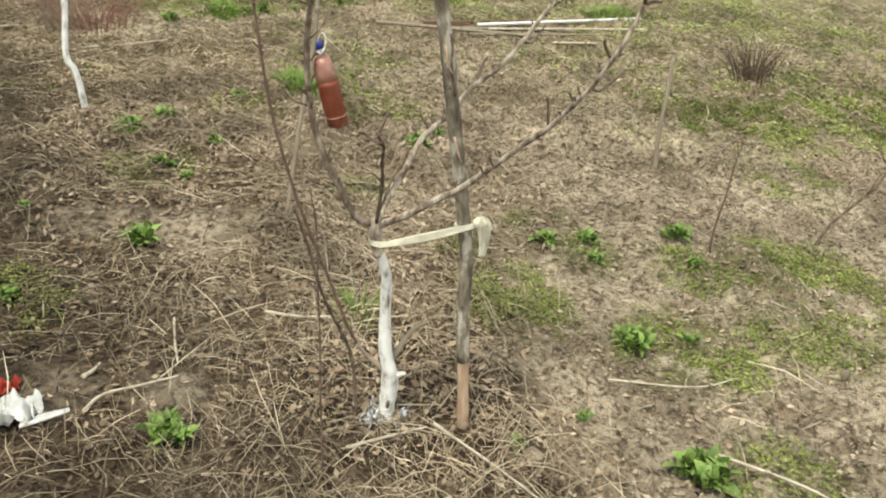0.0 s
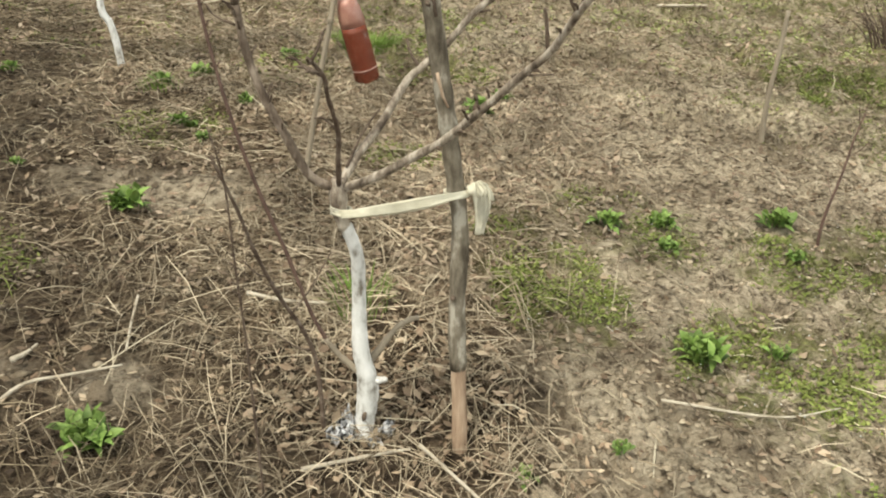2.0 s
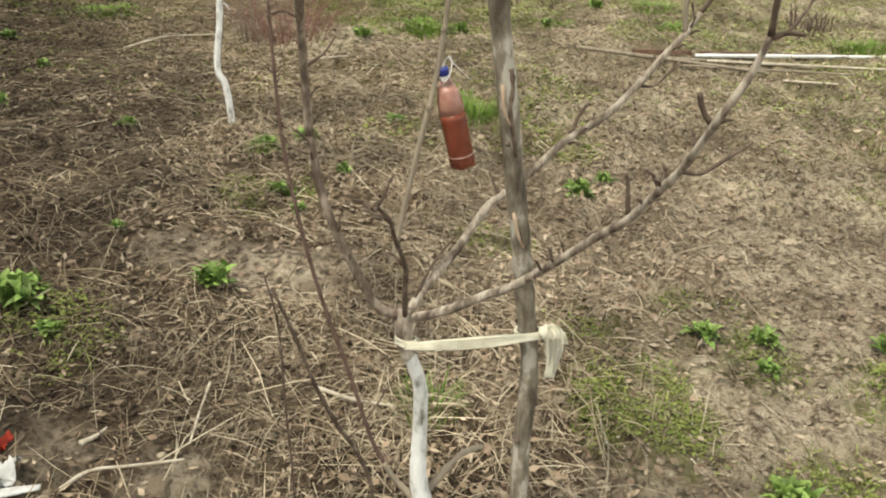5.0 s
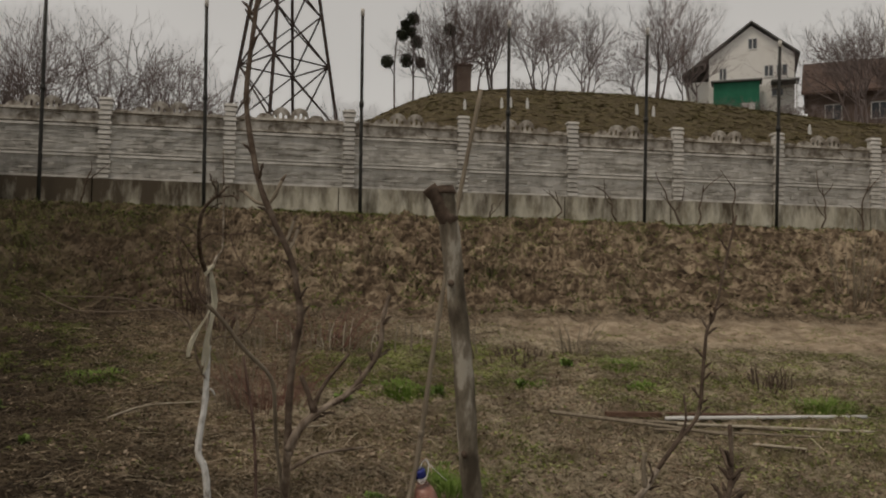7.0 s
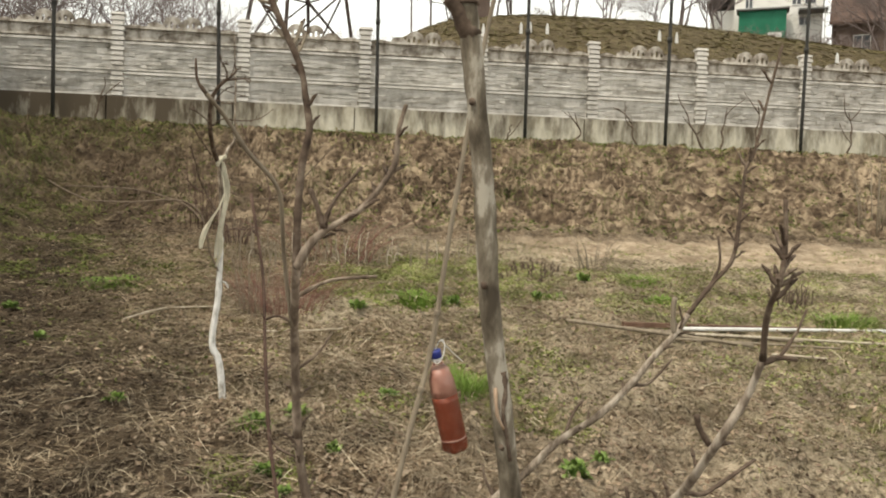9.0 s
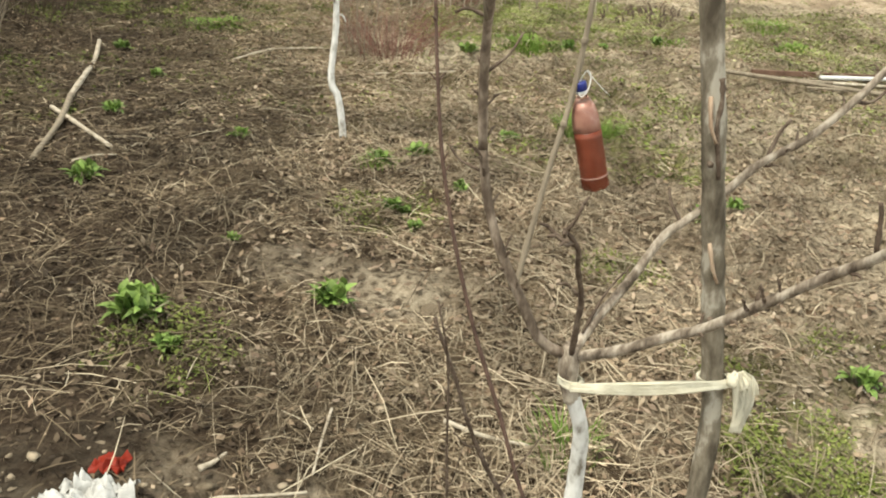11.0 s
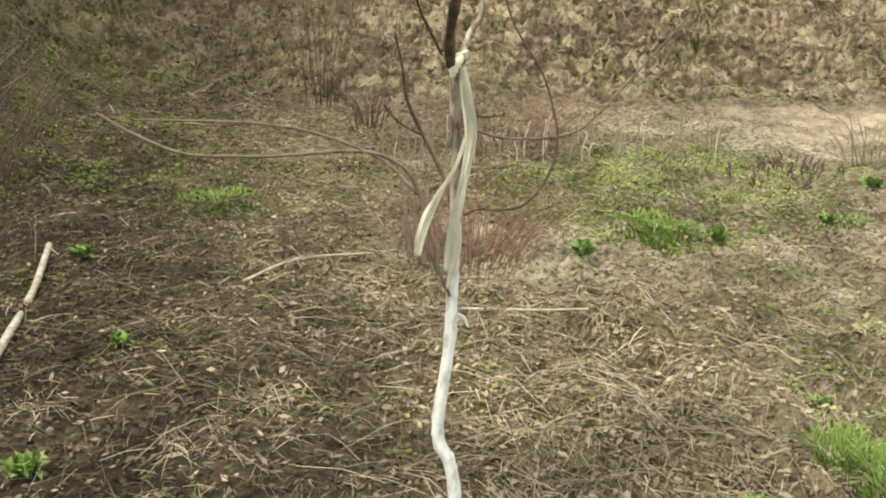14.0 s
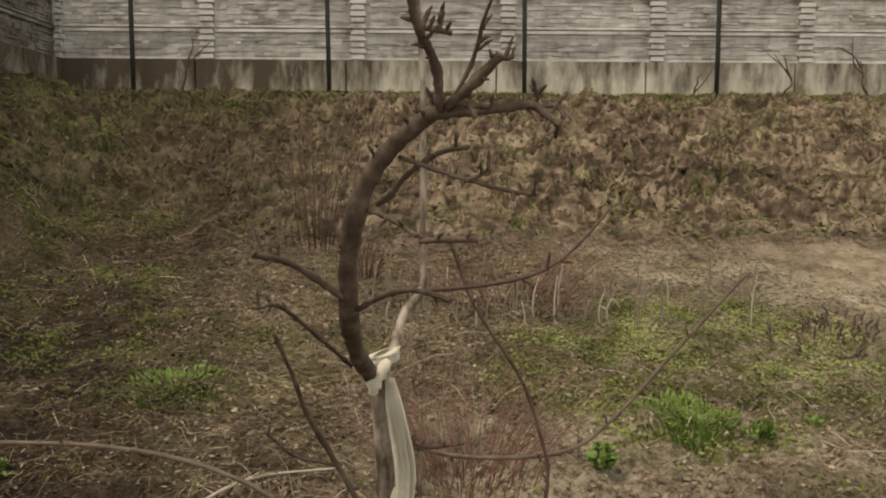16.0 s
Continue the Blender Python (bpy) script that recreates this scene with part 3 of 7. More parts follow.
def bezier(points, per=5):
    """A smooth line through the points, with a value (radius) carried as fourth number."""
    p = np.array(points, float)
    if len(p) < 3:
        s = np.linspace(0, 1, per + 1)[:, None]
        return p[0] * (1 - s) + p[-1] * s
    q = np.vstack([2 * p[0] - p[1], p, 2 * p[-1] - p[-2]])
    out = []
    for i in range(1, len(q) - 2):
        for s in np.arange(per) / per:
            a, b, c, d = q[i - 1 : i + 3]
            out.append(0.5 * (2 * b + (c - a) * s + (2 * a - 5 * b + 4 * c - d) * s * s + (3 * b - a - 3 * c + d) * s**3))
    out.append(p[-1])
    return np.array(out)


def tube(points, sides=8, per=5, knobs=0.0, seed=0, cap=True):
    """Vertices and faces of a tapered, slightly knobbly round stem along points (x, y, z, radius)."""
    rnd = np.random.RandomState(seed)
    line = bezier(points, per)
    pos, rad = line[:, :3], np.maximum(line[:, 3], 0.0004)
    if knobs:
        rad = rad * (1 + knobs * rnd.uniform(-1, 1, len(rad)))
    verts, faces = [], []
    side = np.cross(pos[1] - pos[0], (0.31, 0.87, 0.21))
    for i in range(len(pos)):
        ahead = pos[min(i + 1, len(pos) - 1)] - pos[max(i - 1, 0)]
        ahead = ahead / (np.linalg.norm(ahead) + 1e-9)
        side = side - ahead * (side @ ahead)
        side = side / (np.linalg.norm(side) + 1e-9)
        up = np.cross(ahead, side)
        for k in range(sides):
            a = 2 * math.pi * k / sides
            r = rad[i] * (1 + (knobs * 0.5 * rnd.uniform(-1, 1) if knobs else 0))
            verts.append(pos[i] + r * (math.cos(a) * side + math.sin(a) * up))
    for i in range(len(pos) - 1):
        for k in range(sides):
            a, b = i * sides + k, i * sides + (k + 1) % sides
            faces.append((a, b, b + sides, a + sides))
    if cap:
        faces.append(tuple(range(sides))[::-1])
        faces.append(tuple(range(len(verts) - sides, len(verts))))
    return verts, faces


def joined(pieces):
    verts, faces = [], []
    for v, f in pieces:
        o = len(verts)
        verts += list(v)
        faces += [tuple(i + o for i in g) for g in f]
    return verts, faces


def box(x0, x1, y0, y1, z0, z1, lean=0.0):
    v = [(x0, y0, z0), (x1, y0, z0), (x1, y1, z0), (x0, y1, z0), (x0 + lean, y0 + lean, z1), (x1 - lean, y0 + lean, z1), (x1 - lean, y1 - lean, z1), (x0 + lean, y1 - lean, z1)]
    return v, [(0, 3, 2, 1), (4, 5, 6, 7), (0, 1, 5, 4), (1, 2, 6, 5), (2, 3, 7, 6), (3, 0, 4, 7)]


def beam(a, b, w, h=None):
    """A square bar from a to b."""
    a, b, h = np.array(a, float), np.array(b, float), h or w
    d = (b - a) / np.linalg.norm(b - a)
    s = np.cross(d, (0, 0, 1)) if abs(d[2]) < 0.95 else np.cross(d, (0, 1, 0))
    s = s / np.linalg.norm(s)
    u = np.cross(s, d)
    v = [p + i * s * w / 2 + j * u * h / 2 for p in (a, b) for i, j in ((-1, -1), (1, -1), (1, 1), (-1, 1))]
    return v, [(0, 1, 2, 3), (7, 6, 5, 4), (0, 4, 5, 1), (1, 5, 6, 2), (2, 6, 7, 3), (3, 7, 4, 0)]


# ---- the concrete fence on its plinth ----
FENCE_Y, BAY, FIRST = 12.5, 1.93, -5.36
BASE, FOOT = 3.08, 2.2
rs = random.Random(4)


def stone_panel(name, tall, seed, mat=CONCRETE):
    """A cast panel of thin split-slate courses between plain rails."""
    r = random.Random(seed)
    wide = BAY - 0.17
    pieces = [box(-wide / 2, wide / 2, 0.0, 0.04, 0, tall)]
    z = 0.045
    while z < tall - 0.075:
        step = r.uniform(0.028, 0.06)
        x = -wide / 2 - r.uniform(0, 0.2)
        while x < wide / 2 - 0.02:
            w = r.uniform(0.06, 0.28)
            lo_x, hi_x = max(x, -wide / 2), min(x + w, wide / 2)
            d, tip = r.uniform(0.004, 0.026) + 0.014 * (r.random() < 0.15), r.uniform(-0.004, 0.014)
            v, f = box(lo_x, hi_x, -d, 0.0, z + r.uniform(0, 0.006), z + step - r.uniform(0.0, 0.012))
            v = [(p, q - (tip if (q < -0.001 and s > z + 0.02) else 0) + r.uniform(-0.003, 0.003), s + r.uniform(-0.005, 0.005)) for p, q, s in v]
            if hi_x > lo_x + 0.01:
                pieces.append((v, f))
            x += w
        z += step
    pieces += [box(-wide / 2, wide / 2, -0.045, 0.0, tall - 0.05, tall - 0.012, 0.004), box(-wide / 2, wide / 2, -0.04, 0.0, 0.006, 0.036, 0.004)]
    return mesh_of(name, *joined(pieces), mat, False)


def crest_panel(seed):
    """The top panel: a band with a low raised arch, and a scalloped crown with small round-headed openings."""
    wide = BAY - 0.17
    bm = bmesh.new()
    n = 64
    outer = [(-wide / 2, 0.0), (wide / 2, 0.0)]
    for i in range(n, -1, -1):
        u = i / n * 2 - 1
        a = abs(u)
        h = 0.235 + 0.03 * abs(math.sin(a * 9.5))
        if a < 0.34:
            h = 0.27 + 0.16 * math.sqrt(max(0, 1 - ((a - 0.17) / 0.175) ** 2))
        elif a < 0.62:
            h = 0.25 + 0.07 * math.sqrt(max(0, 1 - ((a - 0.48) / 0.14) ** 2))
        outer.append((u * wide / 2, h))

    def loop(points):
        vs = [bm.verts.new((x, 0, z)) for x, z in points]
        return [bm.edges.new((vs[i], vs[(i + 1) % len(vs)])) for i in range(len(vs))]

    edges = loop(outer)
    for cx, top in ((-0.25, 0.305), (-0.165, 0.345), (-0.08, 0.31), (0.08, 0.31), (0.165, 0.345), (0.25, 0.305)):
        edges += loop([(cx - 0.02, 0.245), (cx + 0.02, 0.245), (cx + 0.022, top - 0.02), (cx + 0.012, top), (cx - 0.012, top), (cx - 0.022, top - 0.02)])
    bmesh.ops.triangle_fill(bm, edges=edges, use_beauty=True)
    got = bmesh.ops.extrude_face_region(bm, geom=bm.faces[:])
    bmesh.ops.translate(bm, verts=[v for v in got["geom"] if isinstance(v, bmesh.types.BMVert)], vec=(0, 0.05, 0))
    bmesh.ops.recalc_face_normals(bm, faces=bm.faces[:])
    me = bpy.data.meshes.new("crest")
    bm.to_mesh(me)
    bm.free()
    arch = [(0.5 * wide * 0.42 * math.cos(t), -0.006, 0.05 + 0.13 * math.sin(t), 0.013) for t in np.linspace(0, math.pi, 15)]
    extra = joined([box(-wide / 2, wide / 2, -0.045, 0, 0.008, 0.04, 0.004), box(-wide / 2, wide / 2, -0.05, 0, 0.195, 0.23, 0.006), tube(arch, 6, 2)])
    other = mesh_of("crest_relief", *extra, CONCRETE, False)
    bm = bmesh.new()
    bm.from_mesh(me)
    bm.from_mesh(other)
    bm.to_mesh(me)
    bm.free()
    me.materials.clear()
    me.materials.append(CRESTMIX)
    return me


def post_mesh():
    pieces = [box(-0.075, 0.075, -0.02, 0.1, -0.02, 1.3)]
    z, k = 0.0, 0
    while z < 1.24:
        w = 0.105 if k % 2 else 0.088
        pieces.append(box(-w, w, -0.065, 0.0, z + 0.012, z + 0.066, 0.008))
        z, k = z + 0.078, k + 1
    pieces.append(box(-0.11, 0.11, -0.06, 0.12, 1.27, 1.31, 0.02))
    return mesh_of("fence_post", *joined(pieces), CONCRETE, False)


LOW = [stone_panel("low_panel", 0.40, s) for s in (1, 2, 3)]
MID = [stone_panel("mid_panel", 0.47, s) for s in (5, 6, 7)]
CROWN, POST = crest_panel(1), post_mesh()
# a darker concrete for the side fence's stone panels
DARKCONCRETE = material("dark_concrete", [(0.34, 0.07, 0.062, 0.052), (0.45, 0.17, 0.155, 0.135), (0.56, 0.26, 0.242, 0.215), (0.72, 0.36, 0.34, 0.31)], 3.2, 9, 0.9, 0.3, 60, spread=0.08)
DARKLOW, DARKMID = [stone_panel("low_panel", 0.40, 11, DARKCONCRETE)], [stone_panel("mid_panel", 0.47, 12, DARKCONCRETE)]


def fence_run(name, label, bays, m, low, mid, kind="structure"):
    run = tagged(new(name), label, "fence", kind=kind)
    run.matrix_world = m
    for i in range(bays + 1):
        part("post", POST, run).location = (i * BAY, 0, 0)
    for i in range(bays):
        x = (i + 0.5) * BAY
        part("panel", low[i % len(low)], run).location = (x, 0.02, 0)
        part("panel", mid[(i * 2) % len(mid)], run).location = (x, 0.02, 0.402)
        part("panel", CROWN, run, "scalloped top panel with small arched openings").location = (x, 0.02, 0.874)
    return run


fence_run("wall_back", "grey cast concrete fence of stone-patterned panels with scalloped crest", 13, pose(FIRST, FENCE_Y, BASE), LOW, MID)
fence_run("wall_side", "dark concrete panel fence along the side of the plot", 6, pose(FIRST, FENCE_Y - 6 * BAY, BASE, 0, 0, 90), DARKLOW, DARKMID)


def plinth_material():
    """Cream cement with a dirty band under the fence, drips below it, and darker towards the side wall."""
    m = material("stained_plinth", [(0.34, 0.30, 0.265, 0.20), (0.45, 0.50, 0.465, 0.38), (0.55, 0.60, 0.565, 0.475), (0.7, 0.68, 0.65, 0.565)], 3.0, 9, 0.95, 0.4, 40, stretch=(1.3, 1, 0.6))
    n, k = m.node_tree.nodes, m.node_tree.links
    bsdf = n["Principled BSDF"]
    clean = bsdf.inputs["Base Color"].links[0].from_socket
    co, mp, tex, sep = n.new("ShaderNodeTexCoord"), n.new("ShaderNodeMapping"), n.new("ShaderNodeTexNoise"), n.new("ShaderNodeSeparateXYZ")
    mp.inputs["Scale"].default_value = (3.0, 3.0, 0.75)
    tex.inputs["Scale"].default_value, tex.inputs["Detail"].default_value, tex.inputs["Roughness"].default_value = 1.6, 8.0, 0.62
    k.new(co.outputs["Object"], mp.inputs[0]), k.new(mp.outputs[0], tex.inputs["Vector"]), k.new(co.outputs["Object"], sep.inputs[0])
    total = tex.outputs[0]
    for axis, lo, hi, a, b in ((2, 2.6, 3.06, -0.03, 0.1), (0, -3.0, -0.9, 0.2, 0.0)):
        mr, add = n.new("ShaderNodeMapRange"), n.new("ShaderNodeMath")
        for s, v in zip(("From Min", "From Max", "To Min", "To Max"), (lo, hi, a, b)):
            mr.inputs[s].default_value = v
        k.new(sep.outputs[axis], mr.inputs["Value"])
        k.new(total, add.inputs[0]), k.new(mr.outputs[0], add.inputs[1])
        total = add.outputs[0]
    rp, mix = n.new("ShaderNodeValToRGB"), n.new("ShaderNodeMixRGB")
    rp.color_ramp.elements[0].position, rp.color_ramp.elements[1].position = 0.48, 0.74
    k.new(total, rp.inputs[0]), k.new(rp.outputs[0], mix.inputs[0]), k.new(clean, mix.inputs[1])
    mix.inputs[2].default_value = (0.10, 0.08, 0.058, 1)
    k.new(mix.outputs[0], bsdf.inputs["Base Color"])
    return m


PLINTH = plinth_material()
for name, x0, x1, y0, y1, label in (("plinth_back", FIRST - 0.15, 20.0, FENCE_Y - 0.1, FENCE_Y + 0.25, "pale concrete plinth with dark rain streaks"),
                                    ("plinth_side", FIRST - 0.25, FIRST + 0.1, -0.2, FENCE_Y - 0.12, "rain-stained concrete plinth under the side fence")):
    grid, faces = [], []
    run = tagged(new(name), label, "plinth", kind="structure")
    long_x = (x1 - x0) > (y1 - y0)
    lo, hi = (x0, x1) if long_x else (y0, y1)
    p, r = lo, random.Random(8)
    while p < hi - 0.05:
        q = min(p + 1.93, hi)
        d = r.uniform(-0.008, 0.008)
        b = (p + 0.006, q - 0.006, y0 + d, y1, FOOT - 0.6, BASE - 0.004) if long_x else (x0, x1 + d, p + 0.006, q - 0.006, FOOT - 1.2, BASE - 0.004)
        part("block", mesh_of("plinth_block", *box(*b, 0.004), PLINTH, False), run)
        p = q

# ---- tall posts in front of the fence ----
def tall_post(x, top, lean):
    z = float(height(x, 12.3))
    ob = thing("fence_pole", "tall dark grey steel pole in front of the fence", "pole", "tall poles", place=(x, 12.3, z))
    part("shaft", mesh_of("shaft", *tube([(0, 0, -0.15, 0.03), (lean * 0.5, 0, (top - z) * 0.5, 0.029), (lean, 0, top - z, 0.028)], 10, 2), METAL), ob)
    part("cap", mesh_of("cap", *tube([(lean, 0, top - z - 0.1, 0.033), (lean, 0, top - z + 0.02, 0.034)], 10, 2), CONCRETE), ob, "pale sleeve at the top")
    part("collar", mesh_of("collar", *tube([(lean * 0.52, 0, (top - z) * 0.52, 0.041), (lean * 0.52, 0, (top - z) * 0.52 + 0.09, 0.041)], 10, 2), METAL), ob)


for x, top, lean in ((-4.33, 6.02, -0.01), (-1.85, 6.0, -0.06), (0.635, 6.03, -0.04), (3.1, 6.0, -0.015), (5.54, 6.05, 0.025), (8.01, 6.0, 0.06), (10.5, 6.0, 0.03)):
    tall_post(x, top, lean)


# ---- bare vines against the fence ----
def vine(x, seed, tall=0.9):
    r = random.Random(seed)
    z = float(height(x, 12.15))
    ob = thing("bare_vine", "leafless brown vine stem against the fence", "vine", "vines on the fence", place=(x, 12.2, z))
    px, dx = 0.0, r.uniform(-0.12, 0.12)
    pts = []
    for i in range(7):
        pts.append((px, r.uniform(-0.02, 0.03), tall * i / 6 - 0.05, 0.02 - 0.0022 * i))
        px += dx + r.uniform(-0.05, 0.05)
        dx *= r.choice((1, 0.6, -0.4))
    part("stem", mesh_of("stem", *tube(pts, 6, 3, 0.15, seed), DARKBARK), ob)
    for k in range(r.randint(1, 3)):
        a = pts[r.randint(2, 5)]
        s = r.choice((-1, 1))
        part("shoot", mesh_of("shoot", *tube([(*a[:3], 0.011), (a[0] + s * 0.12, 0, a[2] + 0.14, 0.009), (a[0] + s * r.uniform(0.15, 0.4), 0, a[2] + r.uniform(0.2, 0.45), 0.005)], 5, 3, 0.1, k), DARKBARK), ob)


for i, (x, tall) in enumerate(((-3.65, 0.75), (4.05, 0.55), (6.25, 1.0), (6.45, 0.8), (7.1, 0.85), (8.8, 0.8), (5.0, 0.5), (9.6, 0.9), (2.7, 0.35))):
    vine(x, 30 + i, tall)

# ---- beyond the fence: pylon, houses, bare trees ----
def pylon():
    cx, cy = -2.4, 60.0
    ob = thing("power_pylon", "rust-brown steel lattice power pylon behind the fence", "pylon", place=(cx, cy, 0))
    base, tilt = 7.0, 0.17
    half = lambda z: max(0.5, 4.25 - tilt * (z - 11.0)) * 0.715
    turn = radians(35)
    corner = lambda z, a, b: (half(z) * (a * math.cos(turn) - b * math.sin(turn)), half(z) * (a * math.sin(turn) + b * math.cos(turn)), z)
    legs = []
    for a, b in ((-1, -1), (1, -1), (1, 1), (-1, 1)):
        part("leg", mesh_of("leg", *beam(corner(base, a, b), corner(34, a, b), 0.24), STEEL, False), ob)
    z = base
    while z < 33:
        step = max(1.8, half(z) * 1.6)
        for (a, b), (c, d) in (((-1, -1), (1, -1)), ((1, -1), (1, 1)), ((1, 1), (-1, 1)), ((-1, 1), (-1, -1))):
            part("brace", mesh_of("brace", *beam(corner(z, a, b), corner(z + step, c, d), 0.1), STEEL, False), ob)
            part("brace", mesh_of("brace", *beam(corner(z, c, d), corner(z + step, a, b), 0.1), STEEL, False), ob)
            if int(z) % 2:
                part("girt", mesh_of("girt", *beam(corner(z, a, b), corner(z, c, d), 0.1), STEEL, False), ob)
        z += step


pylon()
cable = thing("power_cable", "thin dark power cable high above the fence", "cable", place=(6.0, 55, 24.6))
part("wire", mesh_of("wire", *tube([(0, 0, 0.25, 0.02), (8, 0, -0.1, 0.02), (18, 0, -0.05, 0.02), (32, 0, 0.7, 0.02), (48, 0, 2.2, 0.02)], 5, 4), STEEL), cable)
WALLS = material("cream_render", [(0.3, 0.80, 0.79, 0.75), (0.7, 0.88, 0.87, 0.84)], 0.8, 6, 0.9, 0.1, 20)
ROOF = material("grey_roof_sheet", [(0.3, 0.10, 0.10, 0.10), (0.7, 0.17, 0.17, 0.165)], 1.0, 5, 0.7, 0.1, 10)
SHED = material("green_shed_sheet", [(0.3, 0.012, 0.15, 0.085), (0.7, 0.025, 0.22, 0.13)], 0.8, 4, 0.5, 0.0)
PANE = material("dark_window_glass", [(0.3, 0.05, 0.06, 0.07), (0.7, 0.09, 0.10, 0.11)], 1, 3, 0.1, 0.0, spec=0.6)
FRAME = material("white_frame", [(0.3, 0.7, 0.7, 0.68), (0.7, 0.8, 0.8, 0.78)], 2, 3, 0.6, 0.0)
REDROOF = material("brown_roof_tiles", [(0.3, 0.09, 0.06, 0.05), (0.7, 0.17, 0.115, 0.095)], 1.5, 5, 0.85, 0.1, 10)
OLDWALL = material("brown_house_wall", [(0.3, 0.12, 0.085, 0.07), (0.7, 0.20, 0.15, 0.125)], 1.0, 5, 0.9, 0.1, 10)


def gable(x0, x1, y0, y1, z0, eave, ridge):
    """A house body with its gable to the front."""
    xm = (x0 + x1) / 2
    v = [(x, y, z) for y in (y0, y1) for x, z in ((x0, z0), (x1, z0), (x1, eave), (xm, ridge), (x0, eave))]
    return v, [(0, 1, 2, 3, 4), (9, 8, 7, 6, 5), (1, 0, 5, 6), (2, 1, 6, 7), (4, 9, 5, 0), (3, 2, 7, 8), (4, 3, 8, 9)]


def window(parent, x, y, z, w, h):
    win = part("window", mesh_of("window", *joined([box(x - w / 2 - 0.07, x + w / 2 + 0.07, y - 0.06, y, z - 0.07, z), box(x - w / 2 - 0.07, x + w / 2 + 0.07, y - 0.06, y, z + h, z + h + 0.07),
              box(x - w / 2 - 0.07, x - w / 2, y - 0.06, y, z, z + h), box(x + w / 2, x + w / 2 + 0.07, y - 0.06, y, z, z + h), box(x - 0.03, x + 0.03, y - 0.05, y, z, z + h)]), FRAME, False), parent)
    for s in (-1, 1):
        part("pane", mesh_of("pane", *box(x + min(s * 0.03, s * w / 2), x + max(s * 0.03, s * w / 2), y - 0.03, y - 0.004, z, z + h), PANE, False), win)


def house():
    ob = thing("white_house", "cream two-storey house with a steep grey gable roof", "house", place=(35.2, 62, 15.6))
    ob.rotation_euler = (0, 0, radians(-29))
    part("wall", mesh_of("wall", *gable(-3.3, 3.3, 0, 8, -1.0, 5.3, 7.8), WALLS, False), ob)
    for s, wide in ((-1, 5.4), (1, 3.7)):
        low = 8.15 - 0.77 * wide
        v = [(0, -0.4, 8.15), (0, 8.5, 8.15), (s * wide, 8.5, low), (s * wide, -0.4, low)]
        part("roof", mesh_of("roof", v + [(a, b, c - 0.16) for a, b, c in v], [(0, 1, 2, 3), (7, 6, 5, 4), (0, 3, 7, 4), (1, 5, 6, 2), (2, 6, 7, 3), (0, 4, 5, 1)], ROOF, False), ob)
    window(ob, 0.1, -0.004, 5.9, 0.62, 0.8)
    window(ob, 1.35, -0.004, 3.55, 0.6, 0.85)
    window(ob, 2.35, -0.004, 3.55, 0.75, 0.85)
    window(ob, -2.2, -0.004, 3.45, 0.5, 0.9)
    window(ob, 2.0, -0.004, 1.9, 0.8, 0.6)
    window(ob, -4.2, 0.996, 0.9, 0.7, 0.9)
    part("annex", mesh_of("annex", *box(-5.2, -3.32, 1, 6, -1, 3.6), WALLS, False), ob)
    part("porch_roof", mesh_of("porch_roof", *box(1.5, 3.6, -1.5, -0.01, 2.75, 2.88), ROOF, False), ob)
    part("porch_post", mesh_of("porch_post", *box(3.35, 3.45, -1.4, -1.3, -1, 2.75), FRAME, False), ob)
    shed = thing("green_shed", "dark green sheet-metal shed in front of the cream house", "shed", place=(33.6, 60.9, 15.3))
    shed.rotation_euler = (0, 0, radians(-29))
    part("wall", mesh_of("wall", *box(-2.0, 1.5, 0, 1.4, -1, 3.1), SHED, False), shed)
    part("roof", mesh_of("roof", *box(-2.2, 1.7, -0.3, 1.45, 3.11, 3.23), ROOF, False), shed)
    for i in range(8):
        part("rib", mesh_of("rib", *box(-1.9 + i * 0.45, -1.84 + i * 0.45, -0.04, -0.002, -0.9, 3.05), SHED, False), shed)
    part("door", mesh_of("door", *box(0.2, 1.2, -0.07, -0.045, 0.35, 1.35), FRAME, False), shed, "pale panel")
    old = thing("brown_house", "old brown house with a low tiled roof behind bare trees", "house", place=(45.0, 62, 15.2))
    old.rotation_euler = (0, 0, radians(-34))
    part("wall", mesh_of("wall", *box(-4, 8, 0, 7, -1, 3.6), OLDWALL, False), old)
    v = [(-4.5, -0.6, 3.4), (8.5, -0.6, 3.4), (8.5, 3.5, 6.9), (-4.5, 3.5, 6.9), (-4.5, 7.6, 3.4), (8.5, 7.6, 3.4)]
    part("roof", mesh_of("roof", v + [(a, b, c - 0.2) for a, b, c in v], [(0, 1, 2, 3), (3, 2, 5, 4), (9, 8, 7, 6), (10, 11, 8, 9), (0, 3, 9, 6), (3, 4, 10, 9), (1, 7, 8, 2), (2, 8, 11, 5), (0, 6, 7, 1), (4, 5, 11, 10)], REDROOF, False), old)
    for x in (-2, 1.5, 5):
        window(old, x, -0.004, 1.0, 1.2, 1.3)
    hut = thing("brick_hut", "small dark brick hut among the trees", "hut", place=(8.58, 47, float(height(8.58, 47))))
    part("wall", mesh_of("wall", *box(-0.42, 0.42, 0, 0.9, -1.0, 14.55 - float(height(8.58, 47))), OLDWALL, False), hut)
    part("roof", mesh_of("roof", *box(-0.52, 0.52, -0.1, 1.0, 14.56 - float(height(8.58, 47)), 14.68 - float(height(8.58, 47))), REDROOF, False), hut)


house()


